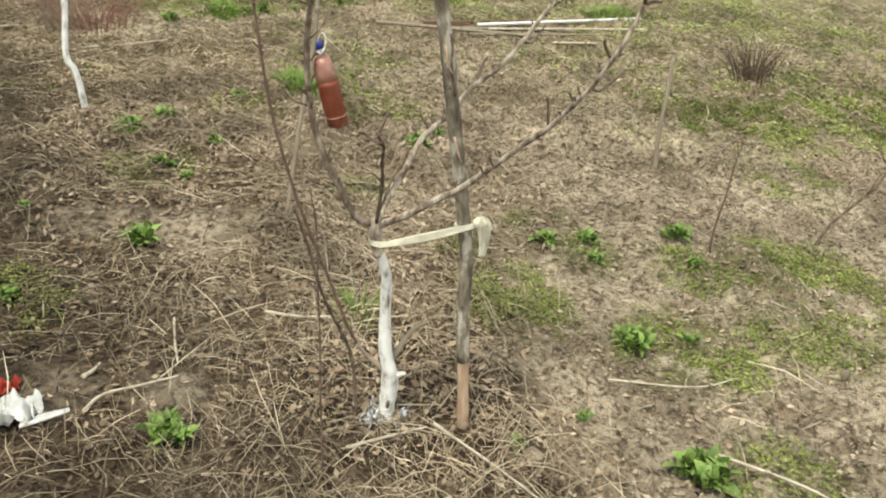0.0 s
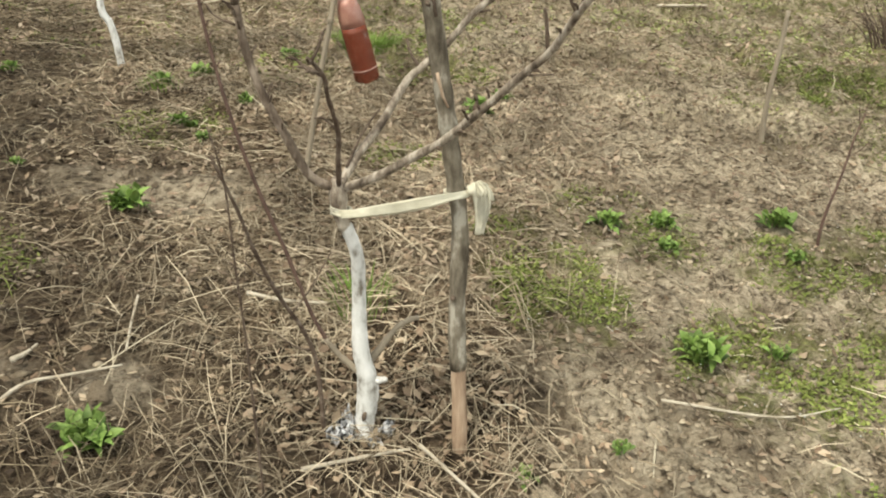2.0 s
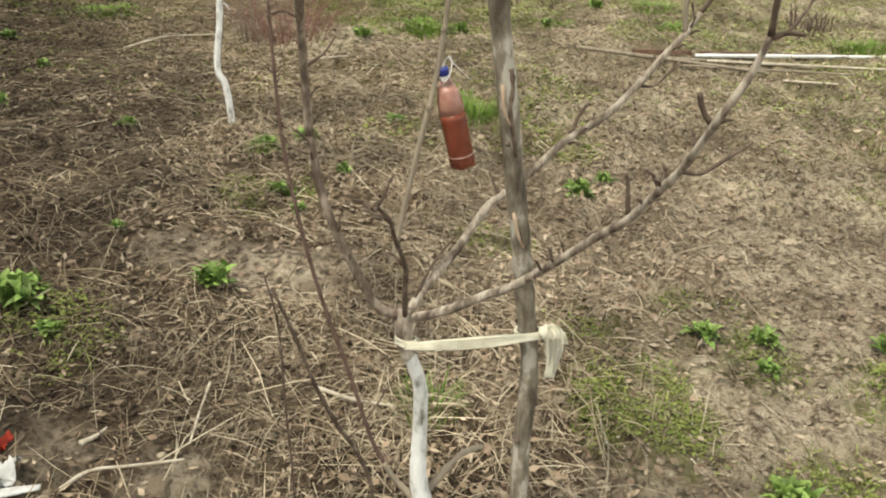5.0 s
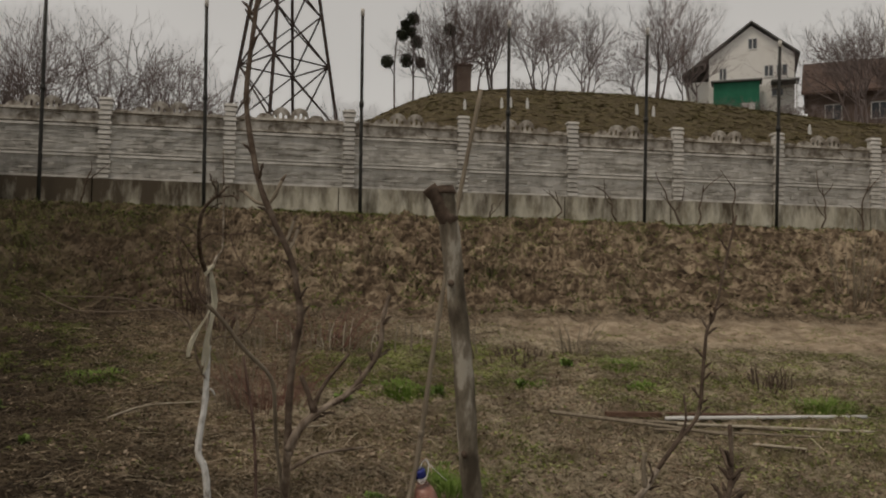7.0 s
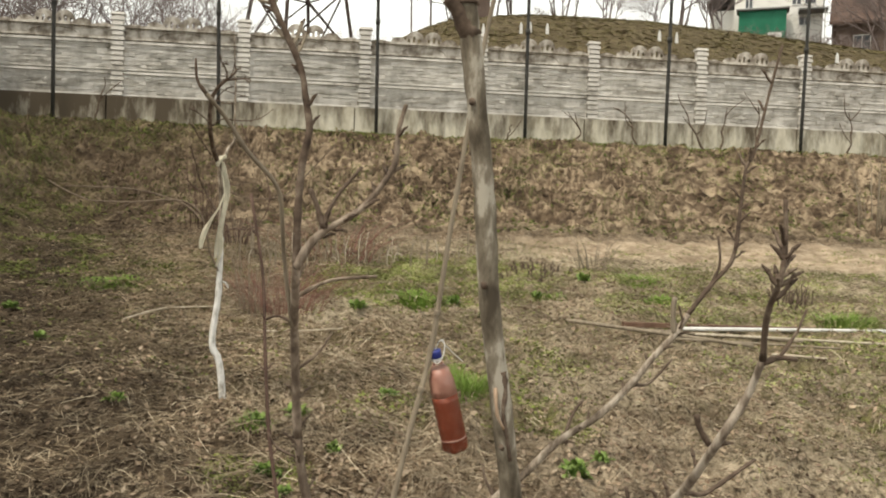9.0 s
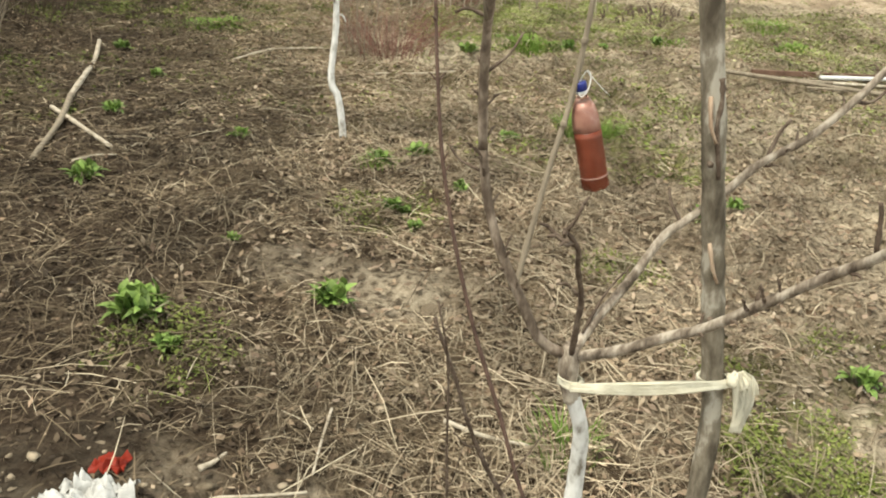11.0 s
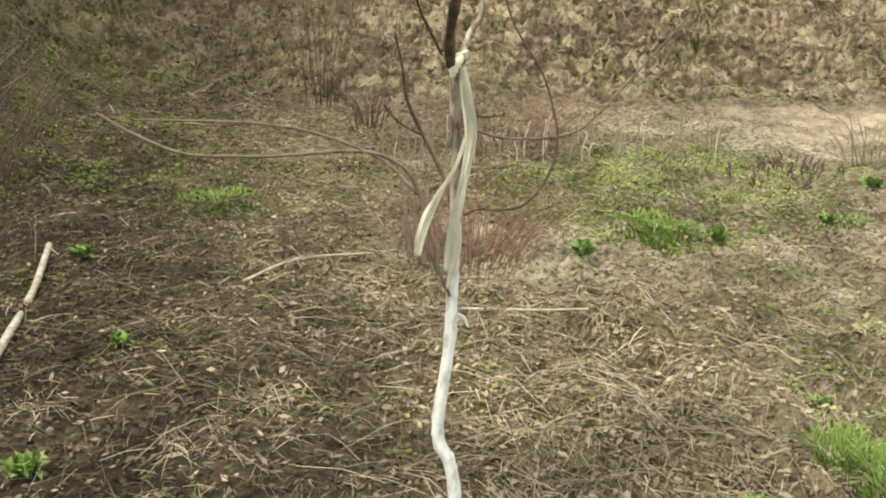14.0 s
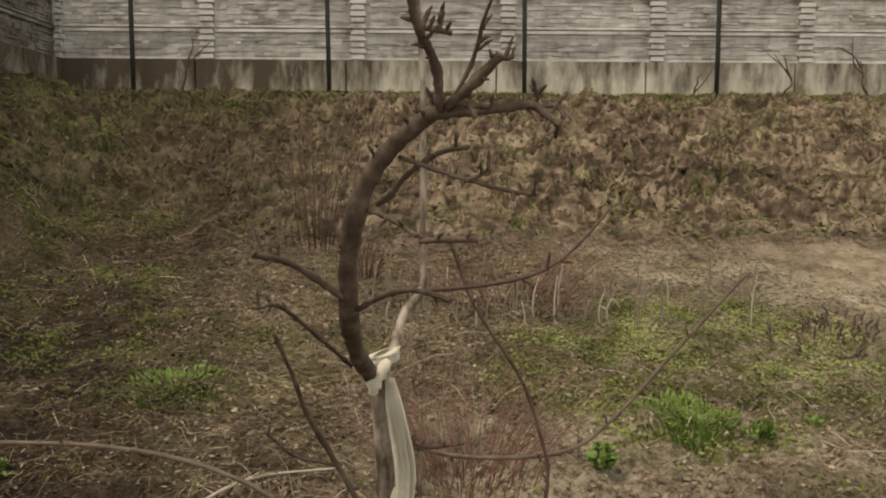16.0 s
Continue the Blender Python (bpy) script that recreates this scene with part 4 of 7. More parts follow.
def bare_tree(x, y, tall, seed, spread=0.55, label="leafless grey tree on the hill behind the fence", trunks=1, fine=1.0, vase=False):
    r = random.Random(seed)
    z = float(height(x, y))
    ob = thing("bare_tree", label, "tree", "bare trees on the hill", place=(x, y, z))
    limbs, twigs = [], []

    def fork(d, low, high):
        """A direction turned off d by an angle between low and high degrees, drawn a little upwards."""
        side = np.cross(d, (r.gauss(0, 1), r.gauss(0, 1), r.gauss(0, 1)))
        side = side / (np.linalg.norm(side) + 1e-9)
        t = radians(r.uniform(low, high))
        q = d * math.cos(t) + side * math.sin(t) + np.array((0, 0, 0.16))
        return q / np.linalg.norm(q)

    def grow(p, d, length, rad, depth):
        q, pts = np.array(p, float), [(*p, rad)]
        for i in range(3 if depth < 3 else 1):
            d = d + np.array([r.uniform(-0.13, 0.13), r.uniform(-0.13, 0.13), r.uniform(0, 0.06)])
            d = d / np.linalg.norm(d)
            q = q + d * length / (3 if depth < 3 else 1)
            pts.append((*q, rad * (1 - 0.16 * (i + 1))))
            if depth < 4 and (i or depth in (1, 3)):
                for _ in range((2, 2, 2, 2)[depth]):
                    if r.random() < 0.8 * fine:
                        grow(q, fork(d, 22, 24 + 60 * spread), length * r.uniform(0.6, 0.95), rad * 0.52, depth + 1)
        if depth < 4:
            grow(q, fork(d, 3, 16), length * 0.78, rad * 0.52, depth + 1)
        (limbs if depth < 2 else twigs).append(tube(pts, 5 if depth < 2 else 3, 1, cap=False))
        if depth == 4:
            for _ in range(2):
                e = fork(d, 25, 60) * length * r.uniform(0.35, 0.7)
                f = np.array(p) + (q - np.array(p)) * r.uniform(0.2, 0.8)
                twigs.append(tube([(*f, rad * 0.55), (*(f + e), rad * 0.3)], 3, 1, cap=False))

    for k in range(trunks):
        a = r.uniform(0, 6.28)
        lean = 0.16 if trunks > 1 else 0.04
        grow((0.3 * math.cos(a) * (trunks > 1), 0.3 * math.sin(a) * (trunks > 1), -0.3), np.array([math.cos(a) * lean, math.sin(a) * lean, 1.0]), tall * 0.26, tall * 0.0105, 0)
    part("trunk", mesh_of("trunk", *joined(limbs), TWIGS), ob)
    part("crown", mesh_of("crown", *joined(twigs), TWIGS), ob, "fine bare twigs")
    return ob


first_trees = (
    (-17.5, 50, 13.0, 1, 1), (-14.6, 47, 12.4, 2, 1), (-12.0, 50, 14.0, 3, 1), (-20.5, 49, 12.5, 4, 1), (-8.0, 49, 12.6, 5, 1), (-10.0, 53, 11.6, 6, 1), (2.9, 52, 8.2, 7, 1), (1.2, 55, 7.6, 8, 1), (-16, 54, 13.5, 31, 1), (-6.4, 52, 9.4, 32, 1),
    (7.9, 50, 9.6, 9, 3), (9.6, 50, 8.6, 10, 2), (11.4, 51, 9.2, 11, 3), (14.0, 50, 8.0, 12, 3), (17.0, 50, 7.6, 13, 2), (20.5, 47, 8.8, 14, 3), (18.9, 55, 6.0, 15, 2), (15.4, 53, 7.0, 33, 2), (25.6, 54, 7.6, 16, 1), (23.6, 57, 6.4, 17, 2),
    (28.0, 57, 8.6, 18, 2), (41.0, 57, 11.0, 19, 3), (38.5, 52, 8.4, 21, 2), (-24, 50, 9, 22, 2), (42, 55, 9, 23, 2))
for x, y, tall, seed, trunks in first_trees:
    bare_tree(x, y, tall, seed, trunks=trunks, spread=0.62 if x > 0 else 0.85, fine=1.0 if x > 0 else 1.1)


def mistletoe_tree(x0, y0, trunks, clumps, label):
    """Slender trunks that each carry some of the round clumps."""
    ob = thing("bare_tree", label, "tree", "bare trees on the hill", place=(x0, y0, float(height(x0, y0))))
    o = Vector(ob.location)
    leaf, wood, twigs = random.Random(3), [], []
    for tx, top in trunks:
        z = float(height(tx, y0)) - o[2]
        wood.append(tube([(tx - x0, 0, z - 0.3, 0.09), (tx - x0 + 0.1, 0, z + (top - o[2] - z) * 0.4, 0.07), (tx - x0 + 0.05, 0.1, z + (top - o[2] - z) * 0.75, 0.05), (tx - x0 + 0.2, 0, top - o[2], 0.02)], 6, 3, cap=False))
    for cx, cz in clumps:
        tx, top = min(trunks, key=lambda q: abs(q[0] - cx))
        wood.append(tube([(tx - x0 + 0.05, 0, cz - o[2] - 0.9, 0.035), ((tx + cx) / 2 - x0, 0.05, cz - o[2] - 0.35, 0.028), (cx - x0, 0, cz - o[2], 0.02)], 4, 2, cap=False))
        for k in range(5):
            a, d = leaf.uniform(-1.2, 1.2), leaf.uniform(0.5, 1.1)
            twigs.append(tube([(cx - x0, 0, cz - o[2], 0.014), (cx - x0 + a * 0.5, leaf.uniform(-0.4, 0.4), cz - o[2] + d * 0.5, 0.01), (cx - x0 + a, leaf.uniform(-0.7, 0.7), cz - o[2] + d, 0.006)], 3, 1, cap=False))
    part("trunk", mesh_of("trunk", *joined(wood), TWIGS), ob)
    part("crown", mesh_of("crown", *joined(twigs), TWIGS), ob, "fine bare twigs")
    for cx, cz in clumps:
        v, f, rad = [], [], leaf.uniform(0.30, 0.46)
        for i in range(700):
            d = Vector((leaf.gauss(0, 1), leaf.gauss(0, 1), leaf.gauss(0, 1))).normalized() * rad * leaf.uniform(0.3, 1.0)
            c = Vector((cx - x0, 0, cz - o[2])) + d
            s, u = Vector((leaf.gauss(0, 1), leaf.gauss(0, 1), leaf.gauss(0, 1))).normalized() * 0.09, Vector((leaf.gauss(0, 1), leaf.gauss(0, 1), leaf.gauss(0, 1))).normalized() * 0.045
            n = len(v)
            v += [c - s, c + u, c + s, c - u]
            f.append((n, n + 1, n + 2, n + 3))
        part("mistletoe", mesh_of("mistletoe", v, f, MISTLE, False), ob, "dark evergreen mistletoe clump")


MISTLE = straw_material("mistletoe_leaf", [(0.012, 0.018, 0.01), (0.03, 0.04, 0.018), (0.02, 0.028, 0.014)])
mistletoe_tree(5.4, 50, ((4.67, 17.6), (5.83, 18.9)), ((5.80, 18.13), (5.35, 17.70), (5.15, 17.05), (5.71, 17.29), (6.05, 16.68), (4.26, 15.32), (5.47, 15.46), (6.32, 15.37)), "slender bare tree carrying dark round mistletoe clumps")
mistletoe_tree(8.3, 49.4, ((8.3, 19.4),), ((8.05, 17.37),), "thin bare tree with a single mistletoe clump")


def hedge(name, label, x0, x1, y, tall, seed, count, mat=None):
    """Tangled brush far off."""
    r = random.Random(seed)
    pieces = []
    for i in range(count):
        x, yy = r.uniform(x0, x1), y + r.uniform(-1.5, 1.5)
        z, h = float(height(x, yy)), tall * r.uniform(0.5, 1.1)
        a, b = r.uniform(-1.3, 1.3), r.uniform(-1.3, 1.3)
        h *= 0.55 + 0.65 * (0.5 + 0.5 * noise.noise((x * 0.35, yy * 0.2, seed)))
        pieces.append(tube([(x, yy, z - 0.1, 0.022), (x + a * 0.4, yy + b * 0.4, z + h * 0.55, 0.014), (x + a, yy + b, z + h, 0.006)], 3, 1, cap=False))
        for s in range(4):
            f = r.uniform(0.25, 0.9)
            px, pz, e = x + a * f * f, z + h * f, r.uniform(-0.5, 0.5)
            pieces.append(tube([(px, yy, pz, 0.012), (px + e * 0.6, yy, pz + 0.25 * h * r.uniform(0.3, 1), 0.009), (px + e, yy, pz + 0.3 * h * r.uniform(0.5, 1.2), 0.005)], 3, 1, cap=False))
    tagged(new(name, mesh_of(name, *joined(pieces), mat or TWIGS)), label, "brush", kind="stuff")


hedge("brushwood", "tangled bare brush behind the fence", -34, -5.5, 44, 4.6, 5, 1100)
hedge("brushwood_thick", "dense red-brown brush on the slope behind the fence", -34, -15.5, 41, 4.4, 15, 900, BRUSH)
hedge("brushwood_far", "bare brush along the hill crest", 14, 46, 58, 1.5, 6, 420)
hedge("scrub", "thin bare scrub below the pylon", -6, 6, 46, 4.6, 7, 300)
for i, (x, y) in enumerate(((5.56, 30.0), (7.01, 30), (7.39, 30.1), (8.03, 30), (12.5, 30), (13.2, 30), (19.97, 30))):
    ob = thing("white_post", "small white post on the grassy hill", "post", "white posts on the hill", place=at(x, y))
    part("shaft", mesh_of("shaft", *joined([box(-0.055, 0.055, -0.05, 0.05, -0.1, 0.3, 0.01), box(-0.03, 0.03, -0.03, 0.03, 0.3, 0.4, 0.01)]), PLASTIC, False), ob)

# ---- the first pear tree ----
def limb(parent, name, pts, r0, r1, mat, sides=8, per=4, knobs=0.1, seed=1, label=""):
    """A limb through world points, tapering from r0 to r1, under its thing."""
    o = parent.location
    n = len(pts) - 1
    rows = [(p[0] - o[0], p[1] - o[1], p[2] - o[2], r0 + (r1 - r0) * i / n) for i, p in enumerate(pts)]
    return part(name, mesh_of(name, *tube(rows, sides, per, knobs, seed), mat), parent, label)


def spurs(parent, pts, count, seed, size=0.03, mat=None, lo=0.15, buds=True, fat=1.0):
    """Short knobbly fruiting spurs along a limb, each with a bud at its tip."""
    r = random.Random(seed)
    line = bezier([(*p, 0) for p in pts], 8)[:, :3]
    for k in range(count):
        i = int(len(line) * r.uniform(lo, 0.98))
        p, q = line[min(i, len(line) - 2)], line[min(i, len(line) - 2) + 1]
        d = (q - p) / (np.linalg.norm(q - p) + 1e-9)
        s = np.cross(d, (r.gauss(0, 1), r.gauss(0, 1), r.gauss(0, 1)))
        s = s / (np.linalg.norm(s) + 1e-9) + d * 0.4 + np.array((0, 0, 0.3))
        s = s / np.linalg.norm(s)
        length = size * r.uniform(0.5, 1.5)
        mid, tip = p + s * length * 0.55, p + s * length + np.array((0, 0, length * 0.25))
        limb(parent, "spur", [p, mid, tip], 0.0035 * fat, 0.0026 * fat, mat or DARKBARK, 5, 2, 0.25, seed + k)
        if buds:
            limb(parent, "bud", [tip, tip + s * 0.006 * fat, tip + s * 0.012 * fat], 0.0036 * fat, 0.0012 * fat, DARKBARK, 5, 2, 0.1, k)


pear = thing("pear_tree", "young bare pear tree with a whitewashed trunk tied to a stake", "tree", "pear trees")
TRUNK = [(0.002, 0.02, -0.06), (0.009, 0.03, 0.0), (0.019, 0.045, 0.05), (0.028, 0.046, 0.115), (0.026, 0.042, 0.165), (0.016, 0.042, 0.225), (0.016, 0.044, 0.30), (0.017, 0.038, 0.38), (0.013, 0.02, 0.455), (-0.003, 0.009, 0.51), (-0.012, 0.008, 0.53)]
rows = [(*p, r) for p, r in zip(TRUNK, (0.029, 0.0235, 0.0215, 0.025, 0.0215, 0.0178, 0.0162, 0.0152, 0.0138, 0.0134, 0.0133))]
part("trunk", mesh_of("trunk", *tube(rows, 14, 6, 0.06, 3), LIME), pear, "knobbly trunk painted with cracked whitewash")
part("fork", mesh_of("fork", *tube([(-0.010, 0.008, 0.52, 0.0142), (-0.019, 0.008, 0.56, 0.015), (-0.02, 0.01, 0.60, 0.019), (-0.018, 0.008, 0.625, 0.012)], 12, 4, 0.08, 5), BARK), pear, "brown fork above the whitewash")
part("scar", mesh_of("scar", *tube([(0.012, 0.0235, 0.062, 0.004), (0.013, 0.0215, 0.072, 0.0055), (0.016, 0.0235, 0.082, 0.004)], 8, 3), DARKBARK), pear, "small dark knot hole")
for pts, r0, r1, mat in (([(0.012, 0.045, 0.17), (-0.007, 0.055, 0.188), (-0.032, 0.064, 0.215), (-0.055, 0.07, 0.25)], 0.008, 0.0054, CANE),
                         ([(0.026, 0.045, 0.185), (0.06, 0.06, 0.212), (0.1, 0.08, 0.245), (0.135, 0.09, 0.258), (0.158, 0.09, 0.262)], 0.0085, 0.006, CANE),
                         ([(0.04, 0.036, 0.15), (0.056, 0.026, 0.155), (0.066, 0.02, 0.158)], 0.0085, 0.0055, LIME)):
    limb(pear, "side_shoot", pts, r0, r1, mat, 8, 4, 0.15, 4)
SUCKER = [(-0.052, 0.07, 0.246), (-0.08, 0.077, 0.31), (-0.122, 0.094, 0.45), (-0.171, 0.109, 0.6), (-0.209, 0.123, 0.75), (-0.236, 0.14, 0.9), (-0.249, 0.157, 1.05), (-0.258, 0.174, 1.2), (-0.284, 0.19, 1.35)]
limb(pear, "sucker", SUCKER, 0.0046, 0.0026, REDBARK, 8, 6, 0.12, 9, "thin reddish shoot rising from the foot of the trunk")
LEFT = [(-0.018, 0.01, 0.602), (-0.0718, 0.003, 0.6337), (-0.1142, -0.0086, 0.7189), (-0.1495, -0.012, 0.7978), (-0.1712, -0.01, 0.8717), (-0.1836, -0.02, 0.9558), (-0.1888, -0.04, 1.0575), (-0.191, -0.1, 1.1572), (-0.1879, -0.16, 1.2385)]
LEFT_UP = [(-0.1879, -0.16, 1.2364), (-0.1879, -0.16, 1.3105), (-0.1837, -0.16, 1.3836), (-0.1743, -0.16, 1.4358), (-0.1806, -0.16, 1.4796), (-0.191, -0.16, 1.5297), (-0.2349, -0.16, 1.6237), (-0.2536, -0.16, 1.6926), (-0.2662, -0.16, 1.7709), (-0.263, -0.16, 1.8419), (-0.2547, -0.16, 1.9306), (-0.2495, -0.16, 2.0235), (-0.2432, -0.16, 2.1175)]
LEFT_B = [(-0.1879, -0.165, 1.2385), (-0.1712, -0.17, 1.2698), (-0.1472, -0.17, 1.2938), (-0.096, -0.17, 1.3273), (-0.0532, -0.17, 1.3878), (-0.0479, -0.17, 1.4369), (-0.0375, -0.17, 1.4776)]
RIGHT = [(-0.016, 0.01, 0.6), (0.05, -0.03, 0.633), (0.113, -0.08, 0.682), (0.154, -0.12, 0.716), (0.208, -0.2, 0.793), (0.247, -0.27, 0.857), (0.27, -0.32, 0.898), (0.276, -0.4, 0.963), (0.282, -0.45, 1.006), (0.287, -0.52, 1.083), (0.311, -0.53, 1.132), (0.316, -0.55, 1.175)]
RIGHT_UP = [(0.316, -0.55, 1.175), (0.308, -0.57, 1.227), (0.303, -0.6, 1.263), (0.307, -0.6, 1.30), (0.305, -0.6, 1.345)]
MIDDLE = [(-0.016, 0.012, 0.608), (0.027, 0.04, 0.659), (0.086, 0.08, 0.711), (0.142, 0.1, 0.785), (0.175, 0.1, 0.813), (0.229, 0.1, 0.858), (0.281, 0.08, 0.92), (0.344, 0.06, 0.968), (0.398, 0.04, 1.032), (0.433, 0.03, 1.081), (0.467, 0.02, 1.124), (0.49, 0.02, 1.16)]
MIDDLE_UP = [(0.488, 0.02, 1.158), (0.532, 0.02, 1.215), (0.569, 0.02, 1.261), (0.579, 0.02, 1.348), (0.586, 0.02, 1.419), (0.601, 0.02, 1.45), (0.623, 0.02, 1.55), (0.645, 0.02, 1.641)]
limb(pear, "limb", LEFT[:6], 0.0092, 0.0074, LIMBBARK, 10, 5, 0.06, 11)
limb(pear, "limb", LEFT[5:], 0.0074, 0.0064, LIMBBARK, 10, 5, 0.07, 18)
limb(pear, "limb", LEFT_UP, 0.0062, 0.0034, DARKBARK, 8, 5, 0.1, 12)
limb(pear, "branch", LEFT_B, 0.0068, 0.003, LIMBBARK, 8, 5, 0.12, 13)
limb(pear, "limb", RIGHT, 0.0094, 0.0038, BARK, 10, 5, 0.06, 14)
limb(pear, "limb", RIGHT_UP, 0.0038, 0.0024, DARKBARK, 8, 5, 0.1, 15)
limb(pear, "limb", MIDDLE, 0.0088, 0.0052, BARK, 10, 5, 0.06, 16)
limb(pear, "branch", MIDDLE_UP, 0.0046, 0.0022, DARKBARK, 7, 5, 0.1, 17)
for pts, r0, r1, mat in (
        ([(-0.02, 0.0, 0.61), (-0.024, -0.04, 0.68), (-0.026, -0.064, 0.735), (-0.05, -0.13, 0.81), (-0.06, -0.168, 0.85), (-0.085, -0.19, 0.885)], 0.006, 0.003, DARKBARK),
        ([(-0.026, -0.064, 0.735), (-0.05, -0.07, 0.76), (-0.068, -0.08, 0.765)], 0.003, 0.002, DARKBARK),
        ([(0.0, 0.02, 0.64), (0.04, 0.05, 0.70), (0.08, 0.06, 0.745)], 0.003, 0.0015, DARKBARK),
        ([(-0.1555, -0.17, 1.2865), (-0.1367, -0.17, 1.3356), (-0.0981, -0.17, 1.3857)], 0.0042, 0.0026, DARKBARK),
        ([(-0.1503, -0.17, 1.2938), (-0.1607, -0.17, 1.3273), (-0.1712, -0.17, 1.3523)], 0.005, 0.004, DARKBARK),
        ([(-0.1941, -0.1, 1.146), (-0.2068, -0.1333, 1.2508), (-0.2089, -0.1667, 1.3027), (-0.2155, -0.2, 1.3524), (-0.2523, -0.2333, 1.3953), (-0.2782, -0.2667, 1.4353), (-0.2995, -0.3, 1.4616)], 0.0038, 0.0028, CANE),
        ([(-0.2995, -0.3, 1.4616), (-0.3102, -0.3, 1.4775), (-0.3128, -0.3, 1.504)], 0.003, 0.0016, DARKBARK),
        ([(-0.191, -0.09, 1.1885), (-0.1389, -0.08, 1.2145), (-0.0661, -0.07, 1.2218)], 0.0038, 0.0024, LIMBBARK),
        ([(-0.1909, -0.07, 1.1469), (-0.217, -0.07, 1.1573), (-0.2346, -0.07, 1.1521)], 0.003, 0.0022, DARKBARK),
        ([(-0.1888, -0.05, 1.0689), (-0.1545, -0.04, 1.095), (-0.1337, -0.03, 1.1262)], 0.0028, 0.0016, DARKBARK),
        ([(0.282, -0.45, 1.0), (0.31, -0.44, 0.995), (0.345, -0.43, 1.01), (0.385, -0.42, 1.03)], 0.0036, 0.002, DARKBARK),
        ([(0.268, -0.315, 0.9), (0.262, -0.32, 0.945), (0.258, -0.32, 0.965)], 0.0035, 0.0025, DARKBARK),
        ([(0.235, -0.25, 0.85), (0.25, -0.23, 0.848), (0.33, -0.2, 0.84)], 0.0022, 0.0012, DARKBARK),
        ([(0.285, -0.5, 1.07), (0.272, -0.5, 1.09), (0.268, -0.5, 1.105)], 0.0036, 0.0034, DARKBARK),
        ([(0.316, -0.55, 1.172), (0.335, -0.55, 1.178), (0.355, -0.55, 1.176)], 0.0042, 0.0025, DARKBARK),
        ([(0.335, -0.55, 1.178), (0.36, -0.54, 1.205), (0.37, -0.54, 1.23)], 0.0025, 0.0014, DARKBARK),
        ([(0.467, 0.02, 1.122), (0.462, 0.02, 1.16), (0.464, 0.02, 1.19)], 0.0056, 0.0045, CANE),
        ([(0.53, 0.02, 1.213), (0.545, 0.02, 1.25), (0.54, 0.02, 1.30)], 0.0032, 0.002, DARKBARK),
        ([(0.398, 0.04, 1.03), (0.44, 0.06, 1.03), (0.49, 0.08, 1.07)], 0.0035, 0.002, DARKBARK),
        ([(0.29, 0.078, 0.93), (0.31, 0.09, 0.97), (0.33, 0.1, 0.99)], 0.0038, 0.0025, DARKBARK),
        ([(0.17, 0.1, 0.81), (0.155, 0.12, 0.84), (0.152, 0.13, 0.865)], 0.0036, 0.0022, DARKBARK),
        ([(-0.1805, -0.015, 0.9184), (-0.2168, 0.0, 0.9341), (-0.2324, 0.01, 0.955)], 0.0028, 0.0018, DARKBARK)):
    limb(pear, "twig", pts, r0, r1, mat, 6, 4, 0.15, 21)
for n, (pts, count) in enumerate(((LEFT, 12), (LEFT_UP, 15), (LEFT_B, 10), (RIGHT, 16), (RIGHT_UP, 6), (MIDDLE, 14), (MIDDLE_UP, 9))):
    spurs(pear, pts, count + 6, 50 + 40 * n, 0.014, lo=0.25, fat=0.8)
spurs(pear, SUCKER, 14, 380, 0.009, REDBARK, lo=0.3, fat=0.5)
spurs(pear, [(-0.06, -0.168, 0.85), (-0.085, -0.19, 0.885)], 6, 400, 0.03)
spurs(pear, LEFT_UP[5:7], 6, 420, 0.03, CANE)

# ---- stake with its tie ----
stake = thing("wooden_stake", "rough round wooden stake, peeled at its foot", "stake")
limb(stake, "foot", [(0.212, -0.046, -0.1), (0.211, -0.046, 0.07), (0.208, -0.046, 0.19), (0.2075, -0.046, 0.205)], 0.0165, 0.0165, BAREWOOD, 12, 5, 0.05, 3, "bare peeled wood")
SHAFT = [(0.2075, -0.046, 0.198), (0.205, -0.045, 0.34), (0.212, -0.042, 0.51), (0.193, -0.045, 0.67), (0.176, -0.05, 0.79), (0.155, -0.06, 0.92), (0.139, -0.07, 1.02), (0.115, -0.07, 1.18), (0.1, -0.07, 1.36), (0.087, -0.07, 1.466), (0.073, -0.07, 1.58), (0.062, -0.07, 1.655)]
limb(stake, "shaft", SHAFT, 0.0178, 0.0165, POLEBARK, 16, 6, 0.08, 7)
limb(stake, "gash", [(0.137, -0.083, 1.075), (0.142, -0.085, 1.045), (0.139, -0.086, 1.01), (0.147, -0.083, 0.97), (0.155, -0.079, 0.93)], 0.005, 0.003, DARKBARK, 7, 4, 0.3, 6, "dark split in the bark")
limb(stake, "knob", [(0.072, -0.07, 1.60), (0.05, -0.072, 1.64), (0.034, -0.074, 1.660)], 0.016, 0.013, DARKBARK, 10, 4, 0.1, 8, "sawn stub of a side branch")
limb(stake, "sawn_end", [(0.0625, -0.07, 1.650), (0.062, -0.07, 1.658), (0.0615, -0.07, 1.664)], 0.0205, 0.016, DARKBARK, 12, 3, 0.08, 9, "dark weathered sawn end")
for pts in ([(0.125, -0.086, 1.05), (0.128, -0.094, 1.01), (0.140, -0.090, 0.985)], [(0.158, -0.07, 0.83), (0.168, -0.072, 0.79), (0.18, -0.066, 0.765)]):
    limb(stake, "bark_flap", pts, 0.0035, 0.002, BAREWOOD, 6, 3, 0.2, 5, "pale peeling strip of bark")
